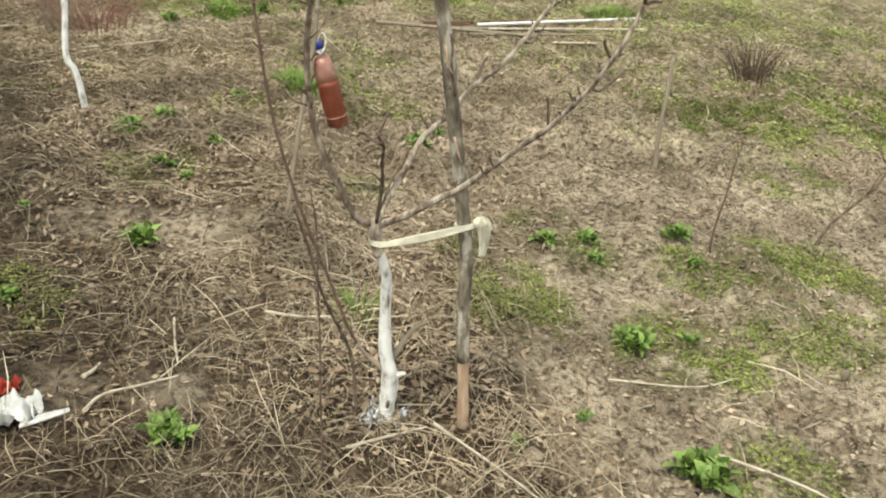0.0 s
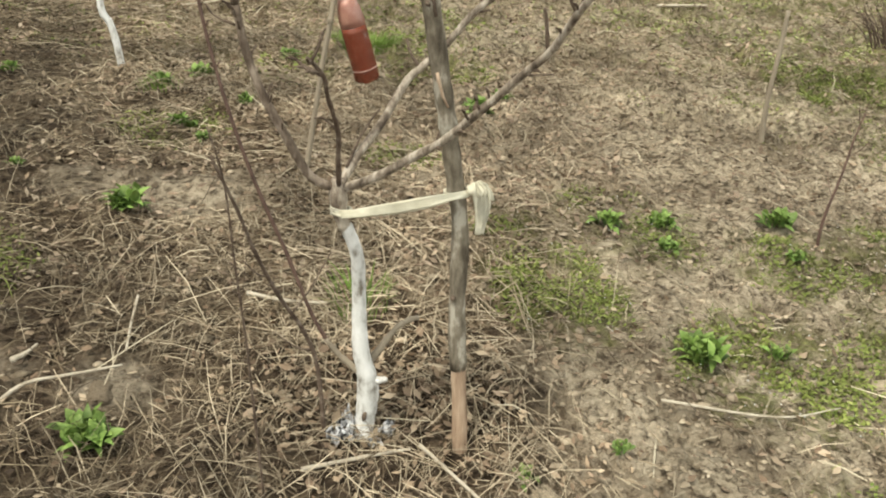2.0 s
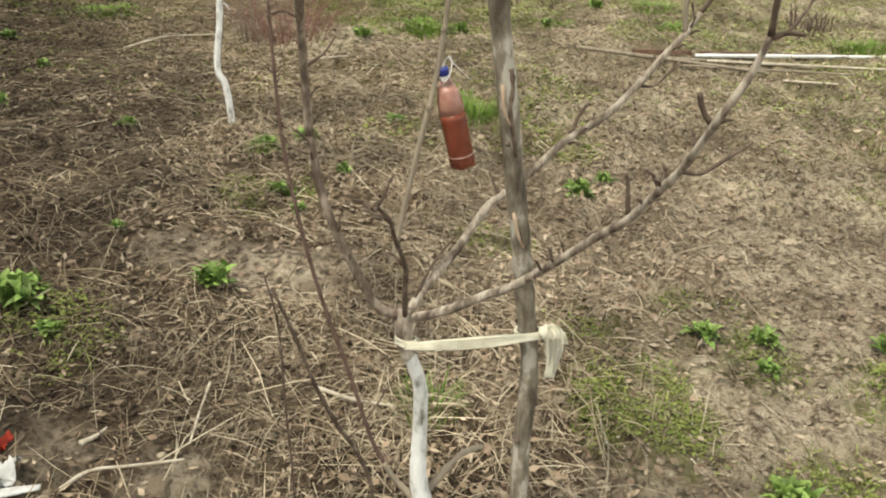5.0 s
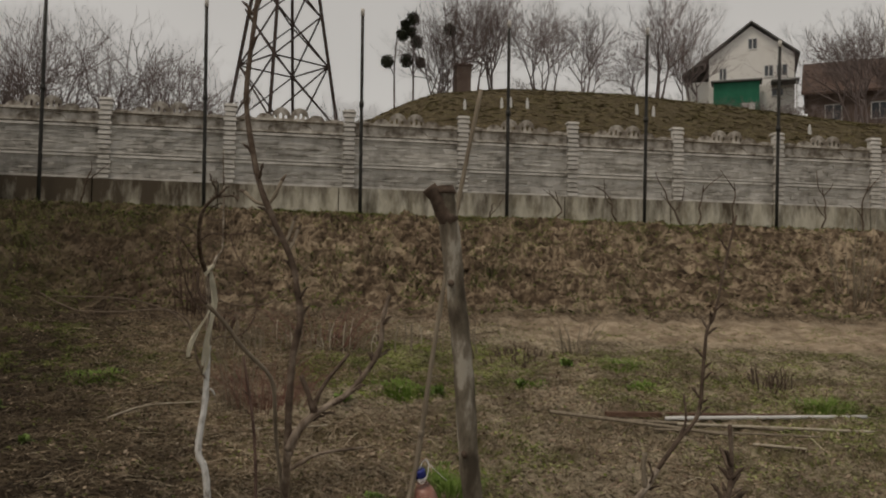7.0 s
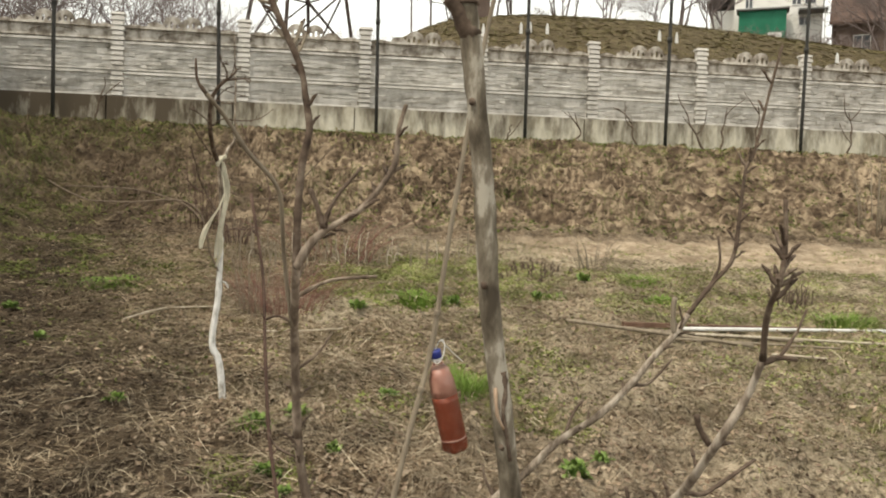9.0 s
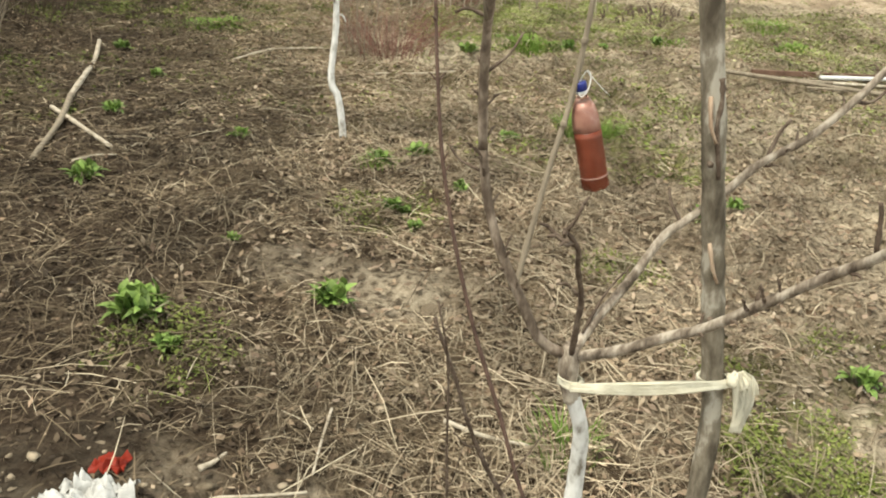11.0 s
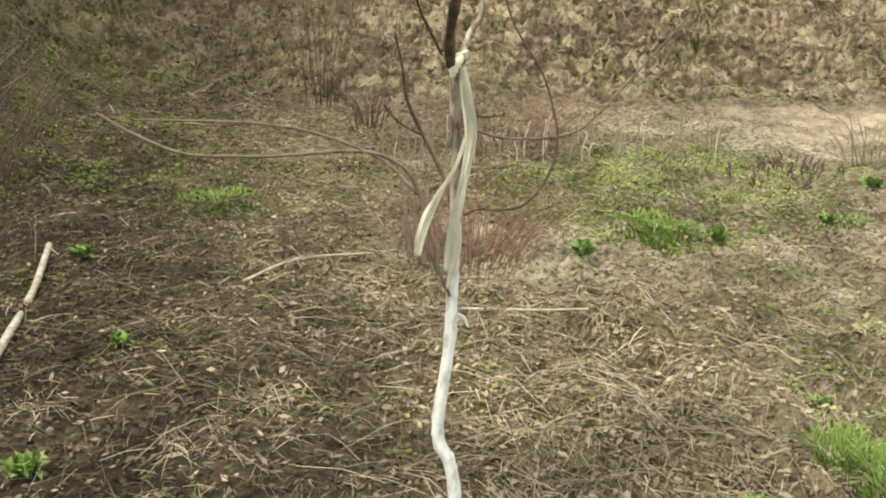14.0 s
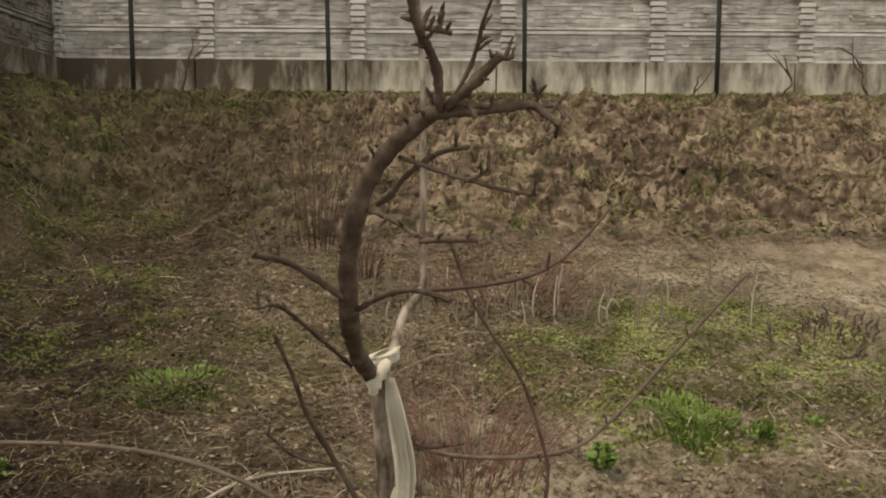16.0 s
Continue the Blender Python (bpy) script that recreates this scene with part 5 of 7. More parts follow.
for p in SHAFT[1:10:2]:
    limb(stake, "knot", [(p[0] - 0.012, p[1] - 0.014, p[2] + 0.03), (p[0] - 0.017, p[1] - 0.019, p[2] + 0.036)], 0.006, 0.004, DARKBARK, 7, 2, 0.2, 5)


def strap(points, thick=0.0035, folds=4, seed=0, ring=False):
    """A soft strip of cloth with lengthwise folds along (x, y, z, width, sideways x, y, z)."""
    r = np.random.RandomState(seed)
    line = bezier(points, 6)
    verts, faces, n = [], [], folds * 2 + 1
    phase = r.uniform(0, 6, n)
    for i, row in enumerate(line):
        p, w, s = row[:3], row[3], row[4:7] / (np.linalg.norm(row[4:7]) + 1e-9)
        ahead = line[min(i + 1, len(line) - 1)][:3] - line[max(i - 1, 0)][:3]
        out = np.cross(s, ahead)
        out = out / (np.linalg.norm(out) + 1e-9)
        ring_pts = []
        for k in range(n):
            u = k / (n - 1) * 2 - 1
            d = w * 0.22 * math.sin(k * math.pi / 2 * 1.9 + phase[k] * 0.25 + i * 0.13)
            ring_pts.append(p + s * u * w / 2 + out * d)
        verts += [q + out * thick / 2 for q in ring_pts] + [q - out * thick / 2 for q in ring_pts[::-1]]
    m = 2 * n
    for i in range(len(line) - 1):
        for k in range(m):
            a, b = i * m + k, i * m + (k + 1) % m
            faces.append((a, b, b + m, a + m))
    faces += [tuple(range(m))[::-1], tuple(range(len(verts) - m, len(verts)))]
    return verts, faces


def loop_of(cx, cy, cz, r, w, tilt=0.0):
    return [(cx + r * math.cos(a), cy + r * math.sin(a), cz + tilt * math.cos(a), w, 0, 0, 1) for a in np.linspace(0, 2 * math.pi, 13)]


tie = thing("cloth_tie", "twisted cream cloth strip tying the trunk to the stake", "tie")
part("trunk_loop", mesh_of("trunk_loop", *strap(loop_of(-0.015, 0.008, 0.557, 0.0185, 0.016, -0.004), 0.003, 3, 1), CLOTH), tie)
part("strip", mesh_of("strip", *strap([(-0.02, -0.012, 0.555, 0.012, 0, 0.3, 1), (0.03, -0.028, 0.563, 0.019, 0, 0.4, 1), (0.09, -0.046, 0.573, 0.022, 0, 0.3, 1), (0.15, -0.062, 0.585, 0.02, 0, 0.3, 1), (0.2, -0.068, 0.593, 0.013, 0, 0.3, 1), (0.225, -0.062, 0.594, 0.012, 0, 0.3, 1)], 0.004, 4, 2), CLOTH), tie)
part("strip", mesh_of("strip", *strap([(-0.01, 0.026, 0.540, 0.01, 0, 0.3, 1), (0.08, 0.0, 0.548, 0.012, 0, 0.3, 1), (0.17, -0.022, 0.565, 0.011, 0, 0.3, 1), (0.215, -0.02, 0.582, 0.01, 0, 0.3, 1)], 0.004, 3, 3), CLOTH), tie)
part("stake_loop", mesh_of("stake_loop", *strap(loop_of(0.205, -0.043, 0.59, 0.0225, 0.013, 0.002), 0.003, 3, 4), CLOTH), tie)
part("knot", mesh_of("knot", *tube([(0.222, -0.06, 0.598, 0.009), (0.236, -0.066, 0.6, 0.014), (0.248, -0.066, 0.594, 0.012), (0.256, -0.064, 0.586, 0.006)], 9, 3, 0.25, 6), CLOTH), tie)
part("tail", mesh_of("tail", *strap([(0.236, -0.07, 0.618, 0.014, 1, 0.1, 0.2), (0.244, -0.072, 0.604, 0.036, 1, 0.1, 0), (0.25, -0.072, 0.57, 0.034, 1, 0.1, 0), (0.247, -0.07, 0.535, 0.022, 1, 0.1, 0), (0.243, -0.068, 0.508, 0.02, 1, 0.2, 0)], 0.003, 4, 7), CLOTH), tie)
part("tail", mesh_of("tail", *strap([(0.248, -0.066, 0.6, 0.01, 1, 0.1, 0), (0.262, -0.066, 0.592, 0.016, 0.6, 0.1, 0.6), (0.27, -0.066, 0.575, 0.012, 0.8, 0.1, 0)], 0.003, 3, 8), CLOTH), tie)

# ---- cane with the hanging bottle ----
cane = thing("cane", "thin grey leaning cane stuck in the ground", "cane", place=at(0.045, 1.19))
limb(cane, "shaft", [(0.03, 1.19, float(height(0.03, 1.19)) - 0.08), (0.045, 1.19, 0.26), (0.13, 1.215, 0.64), (0.189, 1.22, 0.891), (0.235, 1.21, 1.25), (0.285, 1.19, 1.62), (0.325, 1.18, 1.87), (0.37, 1.16, 2.13)], 0.0098, 0.0068, CANE, 9, 5, 0.06, 2)
for z in (0.45, 0.78, 1.02, 1.4, 1.75):
    x = float(np.interp(z, (0.26, 0.64, 0.89, 1.25, 1.62, 2.13), (0.045, 0.13, 0.189, 0.235, 0.285, 0.37)))
    limb(cane, "node", [(x - 0.0, 1.208, z - 0.008), (x, 1.208, z), (x + 0.002, 1.208, z + 0.008)], 0.0098, 0.0098, CANE, 8, 2, 0.1, 4)


def glassy(name, colour, rough, trans):
    m = bpy.data.materials.new(name)
    m.use_nodes = True
    b = m.node_tree.nodes["Principled BSDF"]
    b.inputs["Base Color"].default_value = (*colour, 1)
    b.inputs["Roughness"].default_value, b.inputs["Transmission Weight"].default_value, b.inputs["IOR"].default_value = rough, trans, 1.3
    return m


def lathe(profile, axis, foot, sides=20, lobes=0):
    """A turned body: (height, radius) rows along axis from foot."""
    axis = np.array(axis, float) / np.linalg.norm(axis)
    s = np.cross(axis, (0, 1, 0))
    s = s / np.linalg.norm(s)
    u = np.cross(axis, s)
    verts, faces = [], []
    for h, r in profile:
        for k in range(sides):
            a = 2 * math.pi * k / sides
            rr = r * (1 + (0.12 * math.cos(5 * a) if lobes and h < lobes else 0))
            verts.append(np.array(foot) + axis * h + rr * (math.cos(a) * s + math.sin(a) * u))
    for i in range(len(profile) - 1):
        for k in range(sides):
            a, b = i * sides + k, i * sides + (k + 1) % sides
            faces.append((a, b, b + sides, a + sides))
    faces += [tuple(range(sides))[::-1], tuple(range(len(verts) - sides, len(verts)))]
    return verts, faces


BOTTLE_FOOT, BOTTLE_AXIS = np.array((0.289, 1.262, 0.572)), np.array((0.205, 1.228, 0.90)) - np.array((0.289, 1.262, 0.572))
bottle = thing("plastic_bottle", "clear plastic bottle of red-brown liquid hung from a cane", "bottle", place=tuple(BOTTLE_FOOT))
zero = (0, 0, 0)
BODY = [(0.0, 0.024), (0.003, 0.033), (0.014, 0.040), (0.03, 0.0425), (0.05, 0.0425), (0.055, 0.0418), (0.06, 0.0425), (0.1, 0.0425), (0.105, 0.0422), (0.11, 0.0425), (0.16, 0.0425), (0.165, 0.0422), (0.17, 0.0425), (0.205, 0.0422), (0.225, 0.0412), (0.25, 0.0378), (0.275, 0.0305), (0.295, 0.0185), (0.302, 0.0135), (0.318, 0.0132)]
PET = glassy("clear_plastic", (0.97, 0.88, 0.84), 0.05, 1.0)
DRINK = material("red_brown_liquid", [(0.3, 0.175, 0.044, 0.025), (0.7, 0.235, 0.068, 0.04)], 16, 3, 0.25, 0.0, spec=0.5)
FOAM = material("stained_plastic_wall", [(0.3, 0.27, 0.125, 0.098), (0.7, 0.42, 0.25, 0.205)], 18, 5, 0.3, 0.0, spec=0.5)
shell = part("body", mesh_of("body", *lathe(BODY, BOTTLE_AXIS, zero, 24, 0.02), PET), bottle)
shell.visible_shadow = False
part("liquid", mesh_of("liquid", *lathe([(h + 0.0015, r - 0.0022) for h, r in BODY[:13]] + [(0.192, 0.0403), (0.1921, 0.004)], BOTTLE_AXIS, zero, 24, 0.02), DRINK), bottle, "red-brown liquid")
part("film", mesh_of("film", *lathe([(0.1925, 0.0398), (0.215, 0.0395), (0.24, 0.037), (0.26, 0.0325), (0.28, 0.025)], BOTTLE_AXIS, zero, 24), FOAM), bottle, "stained upper wall of the bottle")
BLUE = material("blue_cap_plastic", [(0.3, 0.012, 0.022, 0.17), (0.7, 0.02, 0.035, 0.24)], 10, 2, 0.4, 0.0, spec=0.5)
part("cap", mesh_of("cap", *lathe([(0.317, 0.0185), (0.338, 0.0185), (0.342, 0.0165)], BOTTLE_AXIS, zero, 20), BLUE), bottle, "dark blue screw cap")
part("neck_ring", mesh_of("neck_ring", *lathe([(0.306, 0.0155), (0.310, 0.0175), (0.314, 0.0155)], BOTTLE_AXIS, zero, 20), PLASTIC), bottle, "white ring below the cap")
part("label_strip", mesh_of("label_strip", *lathe([(0.045, 0.0428), (0.047, 0.0431), (0.049, 0.0428)], BOTTLE_AXIS, zero, 20), FOAM), bottle)
ringc = BOTTLE_AXIS / np.linalg.norm(BOTTLE_AXIS) * 0.312
part("hanger", mesh_of("hanger", *tube([(ringc[0] + 0.016 * math.cos(a) + 0.006, ringc[1] + 0.014 * math.sin(a) - 0.01, ringc[2] + 0.024 + 0.036 * math.sin(a + 0.6), 0.0018) for a in np.linspace(0, 6.283, 15)], 6, 3), PLASTIC), bottle, "white plastic string loop")
part("hanger", mesh_of("hanger", *tube([(ringc[0] + 0.01, ringc[1] - 0.01, ringc[2] + 0.06, 0.0012), (ringc[0] + 0.04, ringc[1] - 0.005, ringc[2] + 0.03, 0.0012), (ringc[0] + 0.085, ringc[1], ringc[2] - 0.01, 0.001)], 5, 3), PLASTIC), bottle, "loose string end")

# ---- the second pear tree with its ribbons ----
second = thing("pear_tree", "bare crooked pear tree with white trunk and hanging cloth ribbons", "tree", "pear trees", place=(-0.589, 2.5, 0.45))
LOWER = [(-0.584, 2.5, 0.38), (-0.588, 2.5, 0.47), (-0.598, 2.5, 0.58), (-0.612, 2.5, 0.655), (-0.634, 2.5, 0.695), (-0.638, 2.5, 0.76), (-0.622, 2.5, 0.885), (-0.615, 2.5, 0.96), (-0.613, 2.5, 1.04), (-0.611, 2.5, 1.14), (-0.61, 2.5, 1.22)]
limb(second, "trunk", LOWER, 0.0165, 0.0125, LIME, 12, 6, 0.07, 31, "slender trunk painted white")
limb(second, "upper_trunk", [(-0.61, 2.5, 1.2), (-0.609, 2.5, 1.324), (-0.614, 2.495, 1.442), (-0.616, 2.485, 1.5), (-0.615, 2.475, 1.548)], 0.0125, 0.0125, BARK, 10, 5, 0.07, 32)
MAIN = [(-0.6191, 2.462, 1.535), (-0.63, 2.44, 1.55), (-0.6349, 2.33, 1.6047), (-0.6296, 2.21, 1.6675), (-0.6238, 2.16, 1.7211), (-0.6141, 2.13, 1.7623), (-0.5996, 2.11, 1.7953), (-0.5795, 2.095, 1.8188), (-0.5596, 2.08, 1.8353), (-0.546, 2.064, 1.8433)]
limb(second, "limb", MAIN, 0.011, 0.0062, DARKBARK, 12, 6, 0.12, 33)
for pts, r0, r1, mat in (
        ([(-0.5469, 2.064, 1.8421), (-0.5488, 2.0512, 1.8675), (-0.5545, 2.0384, 1.8819), (-0.5615, 2.0256, 1.8936), (-0.5667, 2.0128, 1.9083), (-0.5686, 2.0, 1.9241)], 0.0046, 0.002, DARKBARK),
        ([(-0.5616, 2.03, 1.8961), (-0.5506, 2.03, 1.8955), (-0.5388, 2.03, 1.8925)], 0.0024, 0.0018, DARKBARK),
        ([(-0.5475, 2.03, 1.8947), (-0.5471, 2.03, 1.9001), (-0.5467, 2.03, 1.9062)], 0.002, 0.0022, DARKBARK),
        ([(-0.5418, 2.064, 1.8433), (-0.5224, 2.053, 1.861), (-0.5039, 2.042, 1.8795)], 0.0048, 0.0036, DARKBARK),
        ([(-0.5047, 2.042, 1.8787), (-0.4998, 2.042, 1.8776), (-0.495, 2.042, 1.878)], 0.002, 0.0014, DARKBARK),
        ([(-0.5481, 2.068, 1.8381), (-0.5252, 2.062, 1.8412), (-0.5006, 2.056, 1.8431), (-0.4806, 2.05, 1.8453), (-0.4693, 2.048, 1.8375), (-0.4596, 2.046, 1.8306)], 0.0044, 0.0024, DARKBARK),
        ([(-0.5378, 2.06, 1.8472), (-0.5233, 2.0575, 1.8455), (-0.5106, 2.055, 1.8438)], 0.0026, 0.002, DARKBARK),
        ([(-0.4806, 2.05, 1.8453), (-0.4766, 2.05, 1.8502), (-0.4747, 2.05, 1.8558)], 0.0024, 0.0016, DARKBARK),
        ([(-0.4781, 2.05, 1.8437), (-0.4691, 2.05, 1.8445), (-0.4568, 2.05, 1.8438)], 0.002, 0.0012, DARKBARK),
        ([(-0.5377, 2.062, 1.8474), (-0.5251, 2.0515, 1.8725), (-0.5205, 2.041, 1.8864), (-0.5169, 2.0305, 1.9019), (-0.5115, 2.02, 1.916)], 0.0022, 0.001, DARKBARK),
        ([(-0.6039, 2.47, 1.5446), (-0.5966, 2.5, 1.5772), (-0.5863, 2.52, 1.6068), (-0.5643, 2.53, 1.6375), (-0.5637, 2.53, 1.6899), (-0.5632, 2.53, 1.7932), (-0.5643, 2.53, 1.9016), (-0.5703, 2.53, 2.0078), (-0.5741, 2.53, 2.1117)], 0.0075, 0.0022, BARK),
        ([(-0.6319, 2.178, 1.6819), (-0.6529, 2.163, 1.7013), (-0.6757, 2.148, 1.718), (-0.7017, 2.133, 1.7263)], 0.0034, 0.0026, DARKBARK),
        ([(-0.6474, 2.42, 1.5598), (-0.6739, 2.3575, 1.6049), (-0.6947, 2.295, 1.6434), (-0.7016, 2.2325, 1.6661), (-0.708, 2.17, 1.6739)], 0.003, 0.0018, DARKBARK),
        ([(-0.6208, 2.2, 1.6677), (-0.5902, 2.1733, 1.6869), (-0.5637, 2.1467, 1.6936), (-0.5367, 2.12, 1.6899)], 0.0032, 0.002, DARKBARK),
        ([(-0.5628, 2.147, 1.6931), (-0.5416, 2.1665, 1.6921), (-0.503, 2.186, 1.6928), (-0.464, 2.2055, 1.698), (-0.4329, 2.225, 1.7089), (-0.4051, 2.2445, 1.7293), (-0.3764, 2.264, 1.7568)], 0.0024, 0.0012, REDBARK),
        ([(-0.5973, 2.13, 1.7685), (-0.5864, 2.1175, 1.7756), (-0.5714, 2.105, 1.7941), (-0.5456, 2.0925, 1.8111), (-0.5233, 2.08, 1.8154)], 0.0027, 0.0018, DARKBARK),
        ([(-0.5784, 2.1, 1.8075), (-0.5543, 2.09, 1.7993), (-0.5231, 2.08, 1.7896), (-0.4944, 2.07, 1.7823), (-0.4742, 2.06, 1.7794)], 0.0023, 0.0011, DARKBARK),
        ([(-0.5274, 2.08, 1.7887), (-0.5177, 2.075, 1.7932), (-0.5091, 2.07, 1.7984)], 0.0016, 0.001, DARKBARK),
        ([(-0.6076, 2.13, 1.7647), (-0.5853, 2.095, 1.7592), (-0.5634, 2.06, 1.7486)], 0.0026, 0.0018, DARKBARK),
        ([(-0.5617, 2.061, 1.7443), (-0.5413, 2.0645, 1.7453), (-0.5177, 2.068, 1.7455)], 0.0022, 0.0028, DARKBARK),
        ([(-0.592, 2.5, 1.225), (-0.56, 2.5, 1.24), (-0.515, 2.5, 1.238), (-0.46, 2.5, 1.253), (-0.414, 2.5, 1.315), (-0.398, 2.5, 1.387), (-0.408, 2.5, 1.445), (-0.436, 2.5, 1.525), (-0.497, 2.5, 1.62), (-0.531, 2.5, 1.713)], 0.0034, 0.0017, REDBARK),
        ([(-0.612, 2.55, 1.42), (-0.578, 2.58, 1.405), (-0.5, 2.6, 1.382), (-0.37, 2.6, 1.388), (-0.3, 2.6, 1.43), (-0.213, 2.6, 1.529), (-0.107, 2.6, 1.65)], 0.004, 0.002, TWIGBARK),
        ([(-0.618, 2.49, 1.05), (-0.655, 2.48, 1.135), (-0.676, 2.49, 1.24), (-0.712, 2.49, 1.32), (-0.775, 2.49, 1.355), (-0.85, 2.49, 1.36), (-0.97, 2.5, 1.348), (-1.06, 2.5, 1.345), (-1.18, 2.5, 1.35), (-1.28, 2.5, 1.39), (-1.35, 2.5, 1.43)], 0.005, 0.0026, TWIGBARK),
        ([(-0.69, 2.5, 1.27), (-0.765, 2.56, 1.333), (-0.855, 2.58, 1.37), (-0.945, 2.58, 1.395), (-1.05, 2.58, 1.408), (-1.176, 2.58, 1.41), (-1.3, 2.58, 1.41)], 0.0042, 0.0024, TWIGBARK),
        ([(-0.61, 2.51, 1.23), (-0.64, 2.55, 1.31), (-0.681, 2.55, 1.39), (-0.716, 2.52, 1.47), (-0.724, 2.47, 1.53), (-0.739, 2.417, 1.6)], 0.0052, 0.0022, DARKBARK),
        ([(-0.68, 2.55, 1.388), (-0.73, 2.5, 1.42), (-0.765, 2.48, 1.46)], 0.0026, 0.0014, REDBARK),
        ([(-0.595, 2.5, 1.45), (-0.56, 2.49, 1.435), (-0.51, 2.49, 1.44)], 0.003, 0.0016, REDBARK),
        ([(-0.6, 2.52, 1.0), (-0.585, 2.52, 0.99), (-0.575, 2.52, 0.97)], 0.004, 0.003, LIME)):
    limb(second, "branch" if r0 > 0.0038 else "twig", pts, r0, r1 * 1.15, mat, 8, 7, 0.22, 41)
    if pts[0][2] > 1.5 and mat is not BARK:
        spurs(second, pts, 2 + int(r0 * 500), 900 + int(pts[0][0] * -999), 0.006, lo=0.3, fat=0.5)
    elif mat in (REDBARK, TWIGBARK):
        spurs(second, pts, 12, 900 + int(pts[0][0] * -999), 0.006, REDBARK, lo=0.1, fat=0.5)
spurs(second, MAIN, 18, 700, 0.007, fat=0.6)
for pts, count in ((MAIN[-2:], 3), ([(-0.4806, 2.05, 1.8453), (-0.4693, 2.048, 1.8375), (-0.4596, 2.046, 1.8306)], 6), ([(-0.6757, 2.148, 1.718), (-0.7017, 2.133, 1.7263)], 5), ([(-0.7016, 2.2325, 1.6661), (-0.708, 2.17, 1.6739)], 5), ([(-0.5545, 2.0384, 1.8819), (-0.5667, 2.0128, 1.9083)], 5)):
    spurs(second, pts, count, 740 + count, 0.008, lo=0.1, fat=0.6)
ribbon = thing("cloth_ribbon", "long cream cloth ribbons knotted below the tree fork", "ribbon", place=(-0.61, 2.47, 1.5))


def ribbon_part(name, rows, folds, seed):
    o = ribbon.location
    part(name, mesh_of(name, *strap([(a - o[0], b - o[1], c - o[2], w * 0.76, *s) for a, b, c, w, *s in rows], 0.003, folds, seed), CLOTH), ribbon)


o = ribbon.location
part("knot", mesh_of("knot", *strap([(a - o[0], b - o[1], c - o[2], w, *s) for a, b, c, w, *s in loop_of(-0.612, 2.483, 1.555, 0.0175, 0.016, 0.006)], 0.004, 3, 11), CLOTH), ribbon)
part("knot", mesh_of("knot", *tube([(-0.606 - o[0], 2.462 - o[1], 1.556 - o[2], 0.007), (-0.616 - o[0], 2.452 - o[1], 1.541 - o[2], 0.009), (-0.623 - o[0], 2.45 - o[1], 1.527 - o[2], 0.008), (-0.624 - o[0], 2.452 - o[1], 1.515 - o[2], 0.004)], 9, 3, 0.25, 12), CLOTH), ribbon)
ribbon_part("tail", [(-0.604, 2.46, 1.535, 0.016, 1, 0, 0), (-0.596, 2.46, 1.49, 0.03, 1, 0.2, 0), (-0.584, 2.46, 1.42, 0.036, 1, 0.2, 0), (-0.586, 2.46, 1.37, 0.03, 1, 0, 0), (-0.598, 2.462, 1.3, 0.026, 1, 0.3, 0), (-0.61, 2.462, 1.235, 0.03, 1, 0, 0), (-0.622, 2.465, 1.17, 0.024, 1, 0, 0), (-0.629, 2.468, 1.11, 0.014, 1, 0, 0)], 4, 13)
ribbon_part("tail", [(-0.594, 2.46, 1.395, 0.014, 1, 0, 0.4), (-0.615, 2.45, 1.335, 0.016, 1, 0, 0.5), (-0.645, 2.445, 1.285, 0.03, 1, 0, 0.6), (-0.668, 2.442, 1.24, 0.036, 1, 0, 0.3), (-0.684, 2.44, 1.19, 0.03, 1, 0, 0.2), (-0.69, 2.44, 1.15, 0.018, 1, 0, 0)], 4, 14)
ribbon_part("tail", [(-0.612, 2.468, 1.25, 0.018, 1, 0, 0), (-0.606, 2.468, 1.18, 0.024, 1, 0.2, 0), (-0.612, 2.47, 1.12, 0.02, 1, 0, 0), (-0.626, 2.475, 1.07, 0.008, 1, 0, 0)], 3, 15)
ribbon_part("tail", [(-0.605, 2.465, 1.49, 0.006, 1, 0, 0), (-0.585, 2.465, 1.44, 0.008, 1, 0, 0), (-0.572, 2.465, 1.40, 0.006, 1, 0, 0)], 2, 16)


# ---- thin saplings and loose sticks ----
def sapling(x, y, pts, r0, r1, mat, label, twigs=0, seed=0):
    ob = thing("sapling", label, "sapling", "thin bare saplings", place=at(x, y))
    o = ob.location
    line = [(x, y, o[2] - 0.05)] + pts
    limb(ob, "stem", line, r0, r1, mat, 7, 5, 0.1, seed)
    if mat is DARKBARK:
        spurs(ob, line[1:], 16, 60 + seed, 0.007, mat, lo=0.1, fat=0.45)
    r = random.Random(seed)
    for k in range(twigs):
        i = r.randint(1, len(line) - 2)
        p = np.array(line[i]) * 0.5 + np.array(line[i + 1]) * 0.5
        d = np.array((r.uniform(-1, 1), r.uniform(-1, 1), r.uniform(0.4, 1.2))) * 0.07
        limb(ob, "twig", [p, p + d * 0.6, p + d * 1.3 + np.array((0, 0, 0.02))], r1 * 0.8, r1 * 0.4, mat, 5, 3, 0.15, k)
    return ob


